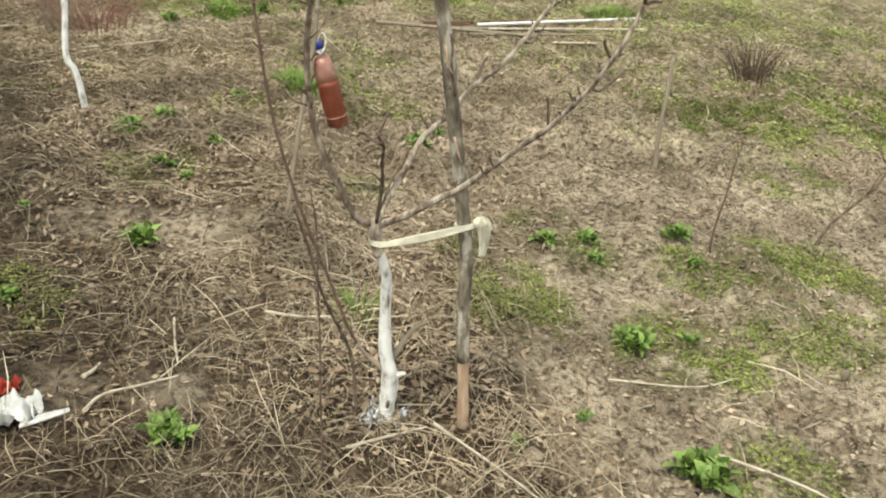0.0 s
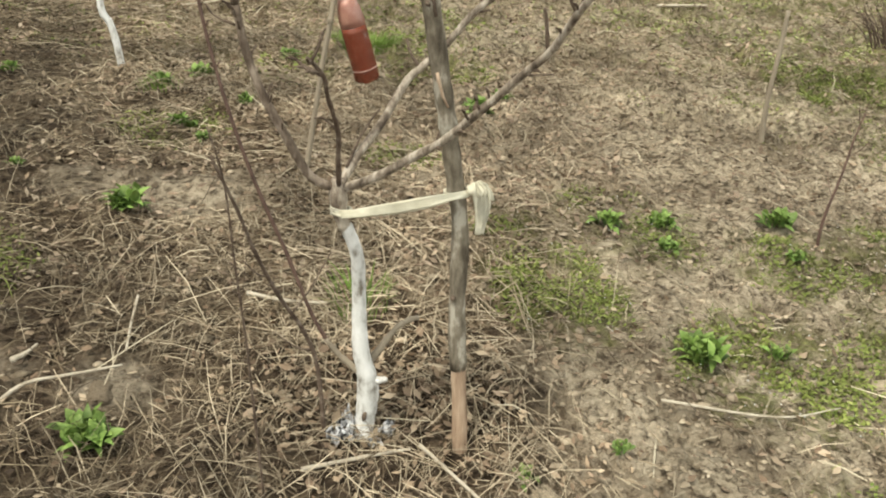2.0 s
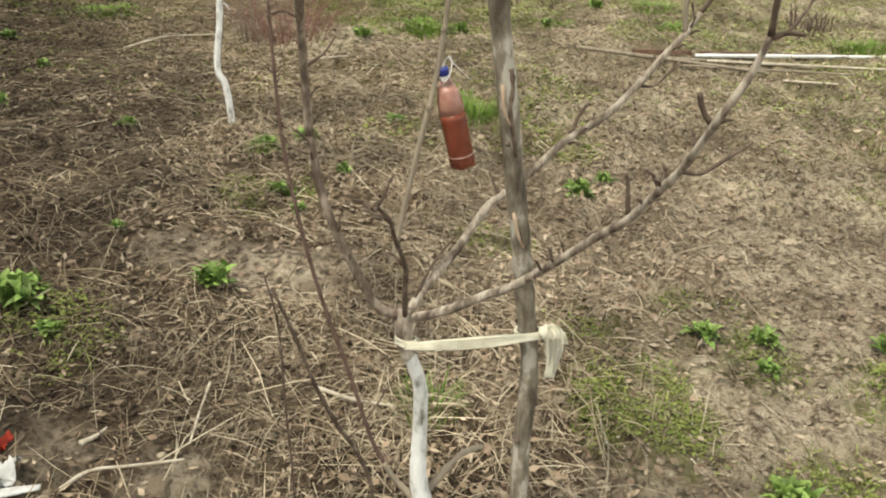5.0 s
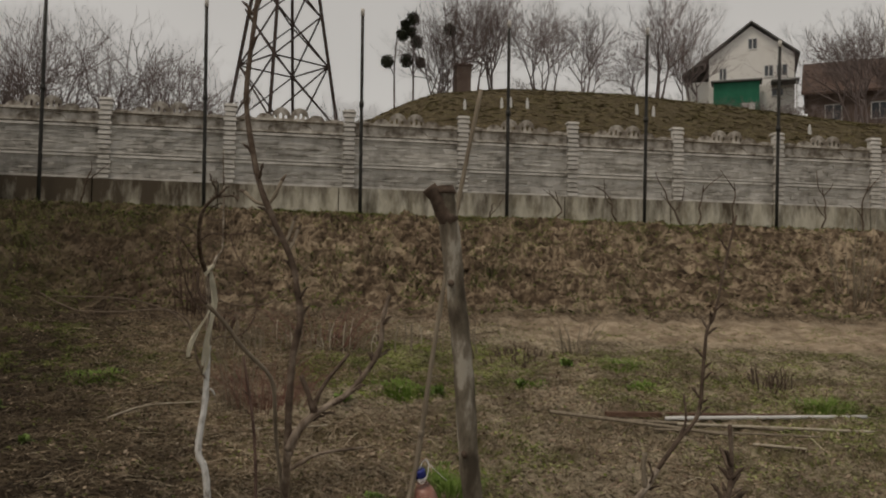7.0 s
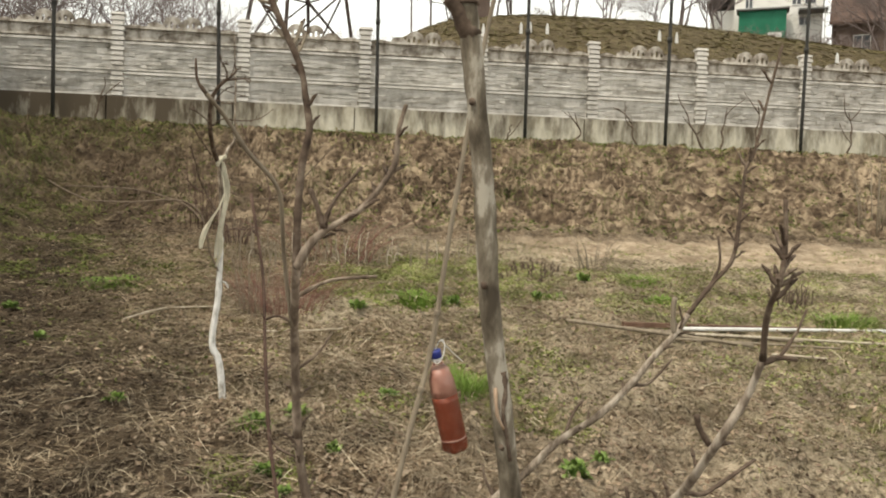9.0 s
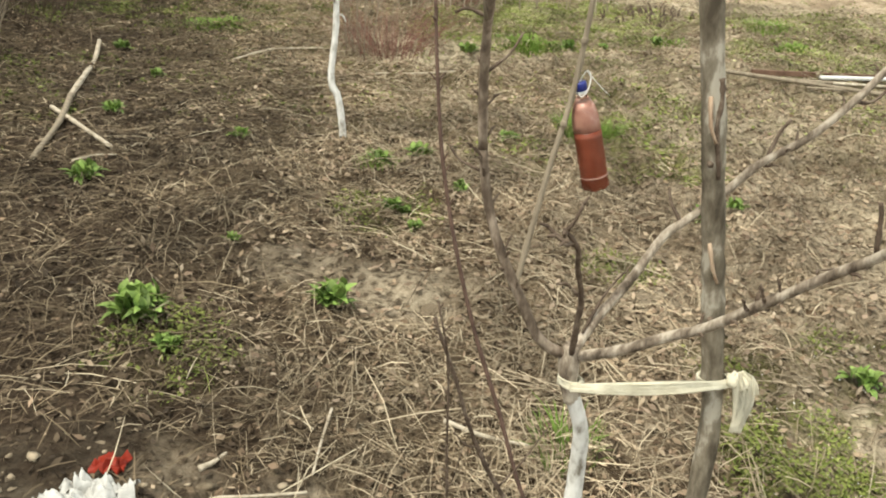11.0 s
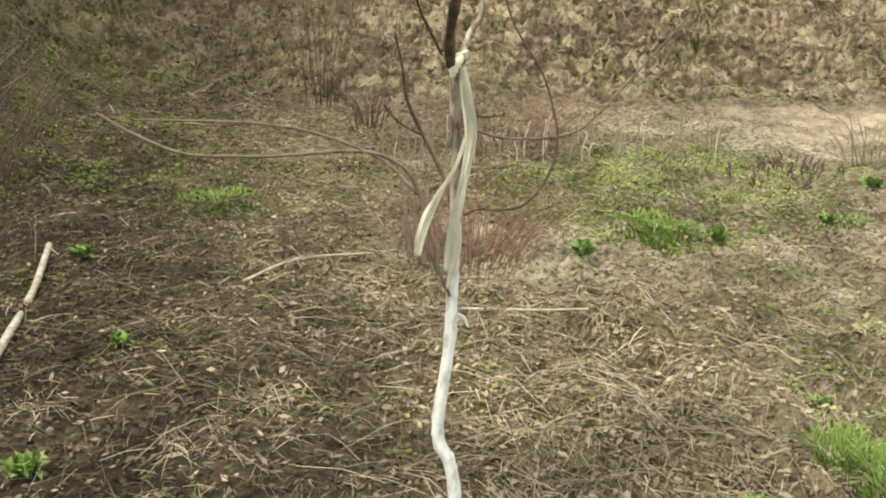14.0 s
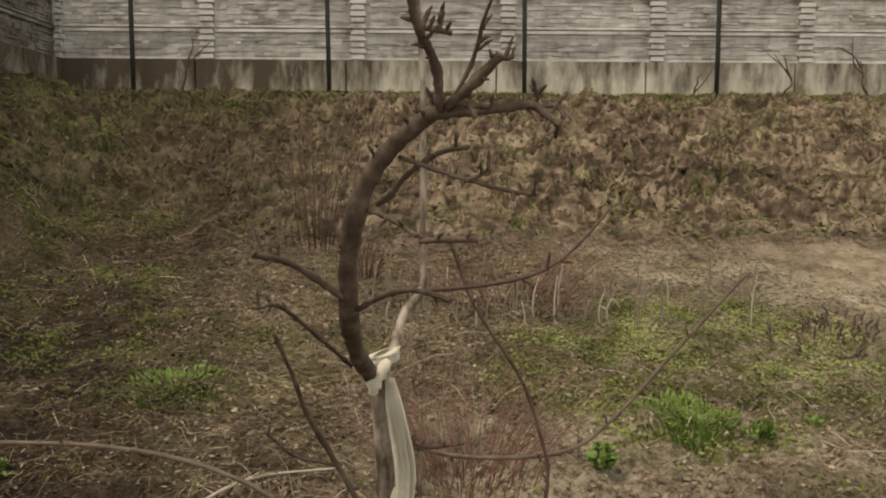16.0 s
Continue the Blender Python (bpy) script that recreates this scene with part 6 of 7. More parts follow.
sapling(-0.075, 0.03, [(-0.08, 0.03, 0.2), (-0.105, 0.021, 0.3), (-0.151, -0.009, 0.4), (-0.187, -0.04, 0.5), (-0.214, -0.069, 0.6), (-0.251, -0.099, 0.715)], 0.0054, 0.003, DARKBARK, "slender dark leaning sapling beside the tree", 3, 2)
sapling(-0.22, -0.13, [(-0.223, -0.149, 0.25), (-0.225, -0.174, 0.4), (-0.231, -0.197, 0.55), (-0.235, -0.22, 0.7), (-0.252, -0.242, 0.8)], 0.0028, 0.0014, DARKBARK, "hair-thin dark sapling stem", 1, 3)
sapling(2.044, 1.49, [(2.05, 1.49, 0.35), (2.075, 1.49, 0.55), (2.09, 1.49, 0.72)], 0.012, 0.009, CANE, "thin grey weathered peg", 0, 4)
sapling(1.663, 0.62, [(1.67, 0.62, 0.15), (1.72, 0.63, 0.3), (1.745, 0.63, 0.42), (1.77, 0.63, 0.5)], 0.006, 0.0022, REDBARK, "small dark bare seedling", 4, 5)
sapling(2.234, 0.6, [(2.30, 0.6, 0.09), (2.42, 0.58, 0.19), (2.52, 0.56, 0.28), (2.6, 0.55, 0.42)], 0.009, 0.003, DARKBARK, "low spreading bare seedling", 9, 6)
sapling(-2.03, 2.08, [(-2.04, 2.08, 0.9), (-2.05, 2.09, 1.4), (-2.07, 2.1, 1.8)], 0.0035, 0.0018, CANE, "thin dry upright stalk", 2, 7)


def stick(label, pts, r0, r1, mat, sink=0.3):
    """A stick lying on the ground through plan points."""
    line = []
    for i, (x, y) in enumerate(pts):
        line.append((x, y, float(max(height(x + dx, y + dy) for dx in (-0.04, 0, 0.04) for dy in (-0.05, 0, 0.05))) + r0 * (1 - sink) + 0.004))
    ob = thing("stick", label, "stick", "loose sticks", place=line[0])
    limb(ob, "shaft", line, r0, r1, mat, 8, 5, 0.08, len(pts))


stick("long pale peeled crooked branch lying on the grass", [(-2.361, 4.566), (-2.22, 4.05), (-2.075, 3.51), (-1.93, 2.9)], 0.0135, 0.0145, STICK)
stick("grey rotten end of a crooked branch", [(-1.93, 2.9), (-1.813, 2.449), (-1.753, 2.012)], 0.0145, 0.011, CANE)
stick("short pale stick across a longer one", [(-1.96, 2.74), (-1.75, 2.45), (-1.47, 2.079)], 0.011, 0.009, STICK)
stick("pale broken stick in the straw", [(-0.196, 0.558), (-0.1, 0.52), (0.008, 0.495)], 0.006, 0.004, STICK)
stick("dry pale stem lying in the straw", [(-0.75, 0.23), (-0.698, 0.278), (-0.6, 0.29), (-0.498, 0.31)], 0.005, 0.003, STICK)
stick("dry pale stem among the straw", [(-0.469, 0.576), (-0.485, 0.46), (-0.492, 0.36)], 0.0035, 0.003, STICK)
stick("short pale chip of wood", [(-0.741, 0.368), (-0.715, 0.395), (-0.692, 0.421)], 0.008, 0.003, STICK)
stick("thin pale twig beside the trunk", [(-0.139, -0.075), (0.0, -0.065), (0.097, -0.055)], 0.005, 0.003, STICK)
stick("dry curved twig on the slope", [(-1.402, 4.157), (-1.2, 4.36), (-0.872, 4.439)], 0.007, 0.004, STICK)
stick("dry straight twig on the slope", [(-0.5, 3.89), (-0.25, 3.83), (-0.026, 3.763)], 0.006, 0.004, STICK)
stick("thin pale stem on the grass", [(-1.583, 1.961), (-1.5, 1.99), (-1.427, 2.006)], 0.005, 0.003, STICK)
stick("dry stem over bare soil", [(0.85, -0.35), (1.02, -0.55), (1.12, -0.75)], 0.005, 0.003, STICK)
stick("dry stem over bare soil", [(0.12, -0.05), (0.22, -0.25), (0.3, -0.42)], 0.004, 0.003, STICK)
stick("dry stem over bare soil", [(0.75, 0.02), (1.0, -0.09), (1.2, -0.08)], 0.004, 0.002, STICK)


def rail(label, a, b, w, h, mat, lift=0.03):
    z0, z1 = float(height(*a)) + lift, float(height(*b)) + lift
    ob = thing("pole_on_ground", label, "pole", "poles on the ground", place=(a[0], a[1], z0))
    d = (b[0] - a[0], b[1] - a[1], z1 - z0)
    if h:
        part("board", mesh_of("board", *beam((0, 0, 0), d, w, h), mat, False), ob)
    else:
        part("shaft", mesh_of("shaft", *tube([(0, 0, 0, w), (d[0] * 0.5, d[1] * 0.5 + 0.01, d[2] * 0.5, w * 0.95), (*d, w * 0.9)], 9, 6, 0.05, 3), mat), ob)


RUST = material("rusty_brown_board", [(0.3, 0.10, 0.055, 0.038), (0.7, 0.19, 0.115, 0.08)], 12, 6, 0.85, 0.2, 60)
rail("long white plastic pipe lying on the grass", (2.26, 3.97), (3.83, 4.06), 0.014, 0, PLASTIC, 0.05)
rail("weathered brown board lying on the grass", (1.9, 4.15), (3.3, 4.12), 0.05, 0.03, RUST, 0.04)
rail("thin grey pole lying on the grass", (1.45, 3.985), (2.6, 3.66), 0.013, 0, CANE, 0.03)
rail("thin pale pole lying on the grass", (2.3, 3.87), (3.6, 3.66), 0.010, 0, STICK, 0.03)
rail("thin pale pole lying on the grass", (2.1, 3.78), (3.15, 3.58), 0.008, 0, CANE, 0.03)
rail("short pale pole end on the grass", (2.66, 3.535), (2.86, 3.27), 0.009, 0, STICK, 0.03)
rail("thin grey pole lying on the grass", (2.0, 4.0), (3.0, 3.76), 0.012, 0, CANE, 0.03)


# ---- crumpled bag, foil, stones ----
def crumple(cx, cy, cz, sx, sy, sz, seed, n=9):
    """A crumpled sheet: a bent, creased grid with thickness."""
    verts, faces = [], []
    for side in (0.0015, -0.0015):
        for j in range(n):
            for i in range(n):
                u, v = i / (n - 1) * 2 - 1, j / (n - 1) * 2 - 1
                a = noise.noise((u * 1.9 + seed, v * 1.9, 0.7)) * 0.6
                b = noise.noise((u * 1.9, v * 1.9 + seed, 4.1)) * 0.6
                z = abs(noise.noise((u * 2.6, v * 2.6, seed * 1.7))) * 1.5 + abs(noise.noise((u * 6.0, v * 6.0, seed * 2.7))) * 0.7 + 0.12 - 0.25 * (u * u + v * v)
                verts.append((cx + sx * (u + a * 0.5), cy + sy * (v + b * 0.5), cz + max(sz * z, 0.003) + side))
    for s in (0, n * n):
        for j in range(n - 1):
            for i in range(n - 1):
                a = s + j * n + i
                faces.append((a, a + 1, a + n + 1, a + n) if s == 0 else (a, a + n, a + n + 1, a + 1))
    return verts, faces


BAG = material("thin_white_plastic", [(0.3, 0.40, 0.40, 0.385), (0.7, 0.70, 0.70, 0.68)], 26, 6, 0.45, 0.5, 70, spec=0.4)
bx, by, bz = at(-0.915, 0.24)
bag = thing("plastic_bag", "crumpled white plastic bag on the dead grass", "bag", place=(bx, by, bz))
part("sheet", mesh_of("sheet", *crumple(-0.02, 0.0, 0.01, 0.085, 0.06, 0.05, 3.3, 30), BAG, True), bag)
part("strip", mesh_of("strip", *strap([(0.02, -0.06, 0.02, 0.02, 0.2, 1, 0.2), (0.07, -0.05, 0.022, 0.022, 0.1, 1, 0.1), (0.135, -0.035, 0.02, 0.014, 0, 1, 0)], 0.002, 3, 3), BAG), bag)
REDP = material("red_wrapper", [(0.3, 0.20, 0.02, 0.012), (0.7, 0.34, 0.04, 0.02)], 20, 4, 0.5, 0.2, 60)
wrap = thing("red_wrapper", "small red wrapper beside the white bag", "wrapper", place=at(-0.93, 0.36))
part("sheet", mesh_of("sheet", *crumple(0, 0, 0.012, 0.035, 0.03, 0.03, 5.1, 8), REDP, False), wrap)
FOIL = material("crumpled_foil", [(0.36, 0.03, 0.03, 0.032), (0.44, 0.3, 0.3, 0.31), (0.5, 0.65, 0.65, 0.66), (0.6, 0.82, 0.82, 0.83)], 45, 6, 0.45, 0.4, 160, metal=0.1)
for x, y, sx, sy, sz, seed, turn in ((-0.045, 0.005, 0.026, 0.016, 0.04, 7.7, 20), (-0.022, 0.05, 0.022, 0.02, 0.035, 4.4, -35), (0.06, 0.03, 0.02, 0.016, 0.03, 2.2, 50), (0.03, -0.012, 0.014, 0.01, 0.014, 9.1, 0)):
    foil = thing("foil_scrap", "crumpled black and silver foil scrap at the foot of the trunk", "scrap", "foil scraps", place=at(x, y))
    foil.rotation_euler = (radians(turn * 0.4), radians(turn * 0.3), radians(turn))
    part("sheet", mesh_of("sheet", *crumple(0, 0, 0.004, sx, sy, sz, seed, 14), FOIL, False), foil)


def lump(seed, flat=0.42, mat=CLOD):
    """A small broken clod with flat faces."""
    bm = bmesh.new()
    bmesh.ops.create_icosphere(bm, subdivisions=3, radius=1.0)
    r = random.Random(int(seed * 10))
    cuts = [(Vector((r.gauss(0, 1), r.gauss(0, 1), r.gauss(0, 0.7))).normalized(), r.uniform(0.45, 0.85)) for _ in range(9)]
    for v in bm.verts:
        p = v.co.copy()
        for d, far in cuts:
            over = p.dot(d) - far
            if over > 0:
                p -= d * over
        p *= 1 + 0.22 * noise.noise(p * 2.1 + Vector((seed, 0, 3))) + 0.16 * noise.noise(p * 5.3 + Vector((seed, 5, 3)))
        v.co = Vector((p.x * 1.15, p.y * 0.9, p.z * flat))
    me = bpy.data.meshes.new("clod")
    bm.to_mesh(me)
    bm.free()
    me.materials.append(mat)
    return me


LUMPS = [lump(s * 3.7) for s in range(6)]
DARKLUMPS = [lump(s * 3.7, 0.42, DARKCLOD) for s in range(6)]
for i, (x, y, s) in enumerate(((-0.16, 1.1, 0.06), (-0.21, 1.05, 0.045), (-0.1, 1.14, 0.035), (0.407, -0.08, 0.03), (0.35, -0.2, 0.035), (0.52, -0.3, 0.03), (1.18, -0.02, 0.03), (1.3, -0.35, 0.05), (1.46, -0.2, 0.045), (1.1, -0.62, 0.04),
                               (1.6, -0.45, 0.06), (0.9, -0.5, 0.03), (0.64, -0.45, 0.035), (0.2, -0.3, 0.03), (1.05, 0.35, 0.04), (1.35, 0.45, 0.05), (0.78, 0.3, 0.03), (-1.2, 3.35, 0.03), (0.23, 3.55, 0.018), (-1.3, 3.9, 0.02), (-0.55, 0.25, 0.05), (2.4, 1.8, 0.06), (1.9, 1.3, 0.05))):
    ob = new("soil_clod", (LUMPS if x > 0.2 else DARKLUMPS)[i % 6])
    ob.matrix_world = Matrix.Translation(at(x, y, -s * 0.1)) @ Euler((0, 0, i * 1.3)).to_matrix().to_4x4() @ Matrix.Scale(s, 4)
    tagged(ob, "pale dry clod of soil" if x > 0.2 else "brown crumbling clod of soil", "clod", "soil clods")


# ---- green weeds ----
def leaf_mesh(length, width, droop, fold, mat=LUSH):
    """A spoon-shaped leaf with a folded midrib, along +x."""
    verts, faces, n = [], [], 5
    for i in range(n + 1):
        s = i / n
        w = width * (0.22 + 0.78 * math.sin(min(1.0, s * 1.12) ** 1.4 * math.pi * 0.93)) * (1 if i < n else 0.15)
        x, z = length * s, length * (0.55 * s - droop * s * s)
        verts += [(x, -w / 2, z + fold * w), (x, 0, z), (x, w / 2, z + fold * w)]
    for i in range(n):
        a = i * 3
        faces += [(a, a + 3, a + 4, a + 1), (a + 1, a + 4, a + 5, a + 2)]
    return mesh_of("leaf", verts, faces, mat)


WEEDLEAF = material("weed_leaf", [(0.35, 0.066, 0.125, 0.026), (0.5, 0.13, 0.212, 0.046), (0.66, 0.225, 0.315, 0.085)], 1.6, 3, 0.55, 0.15, 12, spread=0.4, spec=0.35)
LEAVES = [leaf_mesh(1.0, w, d, f, WEEDLEAF) for w, d, f in ((0.44, 0.6, 0.25), (0.54, 0.45, 0.2), (0.4, 0.85, 0.3), (0.5, 0.3, 0.25))]


def rosette(x, y, size, seed, count=26, label="bright green leafy weed rosette on the ground", tall=1.0):
    r = random.Random(seed)
    ob = thing("weed", label, "weed", "leafy weeds", place=at(x, y, 0.0))
    count = int(count * 2.6)
    for k in range(count):
        a, f = k * 2.4 + r.uniform(-0.3, 0.3), k / count
        lift = radians(6 + 74 * f * tall + r.uniform(-16, 16))
        s = size * (0.78 - 0.16 * f) * r.uniform(0.5, 1.05)
        leaf = part("leaf", LEAVES[r.randint(0, 3)], ob)
        leaf.matrix_local = Matrix.Translation((r.uniform(-0.42, 0.42) * size, r.uniform(-0.42, 0.42) * size, 0.008 + 0.22 * size * f)) @ Euler((r.uniform(-0.25, 0.25), -lift, a)).to_matrix().to_4x4() @ Matrix.Scale(s, 4)


for i, (x, y, s, n) in enumerate(((-0.56, 0.09, 0.085, 34), (-0.507, 1.01, 0.09, 30), (0.95, 0.16, 0.09, 34), (0.766, -0.42, 0.11, 36), (-0.914, 0.79, 0.06, 20), (1.587, 0.745, 0.085, 26), (1.17, 0.13, 0.05, 14),
                                  (-0.245, 2.29, 0.085, 28), (0.571, -0.124, 0.035, 12), (0.326, -0.156, 0.04, 12), (-0.41, 2.15, 0.065, 22), (0.99, 0.815, 0.07, 22), (1.18, 0.798, 0.07, 22), (1.12, 0.65, 0.055, 16), (0.87, 1.84, 0.09, 26), (1.0, 1.9, 0.06, 18),
                                  (-1.036, 0.944, 0.11, 38), (-0.353, 1.731, 0.06, 20), (-0.3, 1.75, 0.05, 16), (-0.267, 1.567, 0.045, 16), (-0.863, 1.395, 0.04, 14), (-1.01, 2.325, 0.06, 22), (-1.49, 1.83, 0.09, 26),
                                  (0.161, 2.6, 0.055, 18), (-0.093, 1.896, 0.06, 18), (-1.669, 3.439, 0.06, 20), (-1.655, 2.678, 0.07, 20), (-2.195, 4.511, 0.08, 22), (0.809, 4.76, 0.09, 22), (0.083, 4.45, 0.09, 24), (0.126, 4.6, 0.07, 18), (1.53, 5.08, 0.08, 22), (1.1, 4.936, 0.06, 18),
                                  (0.19, 2.63, 0.05, 16), (1.5, 0.52, 0.05, 14), (2.1, 5.7, 0.1, 18), (0.62, 3.2, 0.05, 14))):
    rosette(x, y, s, 100 + i, n, "bright green leafy weed rosette on the ground" if s > 0.06 else "small green weed seedling", 1.0)


def blades(cx, cy, radius, count, length, width, seed, lean=0.5, sink=0.0):
    """Upright curved blades of grass around a place; one ribbon of three pieces each."""
    r = np.random.RandomState(seed)
    verts, faces = [], []
    for k in range(count):
        a, d = r.uniform(0, 6.283), radius * math.sqrt(r.uniform())
        x, y = cx + d * math.cos(a), cy + d * math.sin(a)
        z = float(height(x, y)) - 0.005
        h, ln = length * r.uniform(0.5, 1.2), lean * r.uniform(0.2, 1.0)
        dx, dy = math.cos(a + r.uniform(-0.7, 0.7)) * ln, math.sin(a + r.uniform(-0.7, 0.7)) * ln
        px, py = -math.sin(a) * width / 2, math.cos(a) * width / 2
        o = len(verts)
        for s, w in ((0, 1), (0.4, 0.9), (0.75, 0.6), (1, 0.08)):
            qx, qy, qz = x + dx * h * s * s, y + dy * h * s * s, z + h * s * (1 - 0.25 * ln * s)
            verts += [(qx - px * w, qy - py * w, qz), (qx + px * w, qy + py * w, qz)]
        faces += [(o + i, o + i + 1, o + i + 3, o + i + 2) for i in (0, 2, 4)]
    return verts, faces


for x, y, rad, n, h, label in ((0.585, 2.74, 0.14, 420, 0.105, "dense tuft of fresh green grass"), (0.55, 2.6, 0.09, 220, 0.09, "short tuft of fresh green grass"), (0.55, 4.96, 0.2, 420, 0.09, "low dark green grass tuft"), (0.62, 4.95, 0.16, 260, 0.08, "low dark green grass tuft"),
                               (3.68, 4.35, 0.2, 420, 0.13, "dark green grass tuft"), (1.62, 5.04, 0.12, 160, 0.08, "low green grass tuft"), (0.5, 2.85, 0.08, 160, 0.1, "short tuft of fresh green grass"), (2.5, 5.0, 0.12, 200, 0.09, "low green grass tuft"), (-0.43, 2.15, 0.08, 90, 0.08, "small green grass tuft"),
                               (0.1, 0.5, 0.07, 70, 0.12, "thin yellow-green grass tuft"), (-1.75, 5.3, 0.22, 300, 0.07, "low green grass tuft"), (2.6, 5.7, 0.2, 250, 0.1, "fresh green grass tuft")):
    ob = thing("grass_tuft", label, "grass tuft", "grass tufts", place=(x, y, float(height(x, y))))
    low = label.startswith("low")
    v, f = blades(x, y, rad * 1.15, int(n * 1.3), h * (0.5 if low else 0.75), 0.011 if low else 0.005, int(n + h * 100), 0.9)
    part("foliage", mesh_of("foliage", [(a - x, b - y, c - ob.location[2]) for a, b, c in v], f, LUSH, False), ob)


# ---- shrubs and dead stalks ----
def shrub(x, y, count, tall, spread, mat, label, seed, r0=0.004, lean=1.0):
    r = random.Random(seed)
    ob = thing("shrub", label, "shrub", "bare shrubs", place=at(x, y))
    o = ob.location
    for k in range(count):
        a, d = r.uniform(0, 6.283), spread * r.uniform(0.1, 0.6)
        bx, by = x + d * math.cos(a), y + d * math.sin(a)
        h, lx, ly = tall * r.uniform(0.5, 1.05), math.cos(a) * spread * r.uniform(0.2, 0.9), math.sin(a) * spread * r.uniform(0.2, 0.9)
        lx, ly = lx * lean, ly * lean
        z = float(height(bx, by))
        limb(ob, "shoot", [(bx, by, z - 0.03), (bx + lx * 0.3, by + ly * 0.3, z + h * 0.45), (bx + lx * 0.7 + r.uniform(-0.03, 0.03), by + ly * 0.7, z + h * 0.8), (bx + lx, by + ly, z + h)], r0, r0 * 0.35, mat, 4, 2, 0.1, k)


shrub(-0.42, 4.45, 190, 0.36, 0.44, REDSHOOT, "bushy shrub of fine reddish bare shoots", 5, 0.0015)
shrub(-0.62, 4.35, 26, 0.7, 0.25, CANE, "shrub of pale bare shoots", 6, 0.002)
shrub(-1.47, 8.25, 34, 1.1, 0.35, REDBARK, "slender red-brown bare shrub at the foot of the bank", 7, 0.0035)
shrub(-1.02, 7.2, 40, 0.3, 0.2, REDBARK, "low purple-brown dead shrub", 8, 0.004)
shrub(3.67, 2.55, 80, 0.28, 0.22, DARKBARK, "low tangled dark dead shrub", 9, 0.004)
shrub(1.78, 6.1, 26, 0.085, 0.55, DARKBARK, "clump of dark dead flower stalks", 10, 0.009, 0.08)
shrub(1.5, 5.9, 22, 0.08, 0.5, DARKBARK, "clump of dark dead flower stalks", 11, 0.009, 0.08)
shrub(3.62, 5.0, 26, 0.2, 0.3, DARKBARK, "clump of dark dead flower stalks", 12, 0.007, 0.2)
shrub(-3.3, 5.2, 130, 1.0, 0.85, DARKBARK, "tangled grey bare bush on the side bank", 13, 0.0035)
shrub(-3.4, 4.2, 130, 1.0, 0.9, CANE, "tangled bush of pale dry shoots on the side bank", 14, 0.0026)
shrub(-3.1, 3.3, 90, 0.8, 0.8, CANE, "tangled bush of pale dry shoots on the side bank", 15, 0.0026)
shrub(7.2, 9.0, 30, 1.2, 0.5, CANE, "thin pale bare shrub on the bank", 16, 0.006)
shrub(2.35, 6.2, 24, 0.35, 0.25, CANE, "dry pale weed stalks", 17, 0.004)
shrub(-0.05, 6.6, 60, 0.4, 0.7, REDSHOOT, "stand of thin reddish dry stalks", 18, 0.0028)
shrub(-4.4, 7.6, 60, 1.1, 0.8, DARKBARK, "dark tangled bush in the corner", 19, 0.006)


def stalk(x, y, tall, seed):
    r = random.Random(seed)
    ob = thing("dry_stalk", "pale broken-off dry corn stalk", "stalk", "dry stalks in a row", place=at(x, y))
    limb(ob, "stem", [(x, y, ob.location[2] - 0.03), (x + r.uniform(-0.008, 0.008), y, ob.location[2] + tall * 0.5), (x + r.uniform(-0.03, 0.03), y, ob.location[2] + tall)], 0.0055, 0.0045, STICK if r.random() < 0.2 else CANE, 6, 3, 0.1, seed)
    if r.random() < 0.12:
        limb(ob, "husk", [(x, y - 0.01, ob.location[2] + tall * 0.6), (x + 0.03, y - 0.02, ob.location[2] + tall * 0.5), (x + 0.05, y - 0.03, ob.location[2] + tall * 0.2)], 0.006, 0.002, STICK, 4, 2, 0.2, seed)


rr = random.Random(12)
for k in range(80):
    stalk(-0.9 + 2.4 * rr.random(), 6.1 + 0.8 * rr.random() ** 1.2, rr.uniform(0.06, 0.22) + 0.12 * (k % 5 == 0), 800 + k)


# ---- dead grass, litter, clods and low green, spread over the ground ----
def litter_share(x, y):
    """Little litter on the dug strip below the bank."""
    return 1 - 0.85 * sandy(x, y)


def scatter(count, x0, x1, y0, y1, keep, seed):
    """Random plan points kept by a chance given by keep(x, y)."""
    r = np.random.RandomState(seed)
    x, y = r.uniform(x0, x1, count), r.uniform(y0, y1, count)
    ok = r.uniform(0, 1, count) < keep(x, y) * (litter_share(x, y) if y1 < 8.5 else 1)
    return x[ok], y[ok], r


def patchy(x, y, scale, seed):
    return np.array([noise.noise((a * scale, b * scale, seed)) for a, b in zip(x, y)]) * 0.5 + 0.5


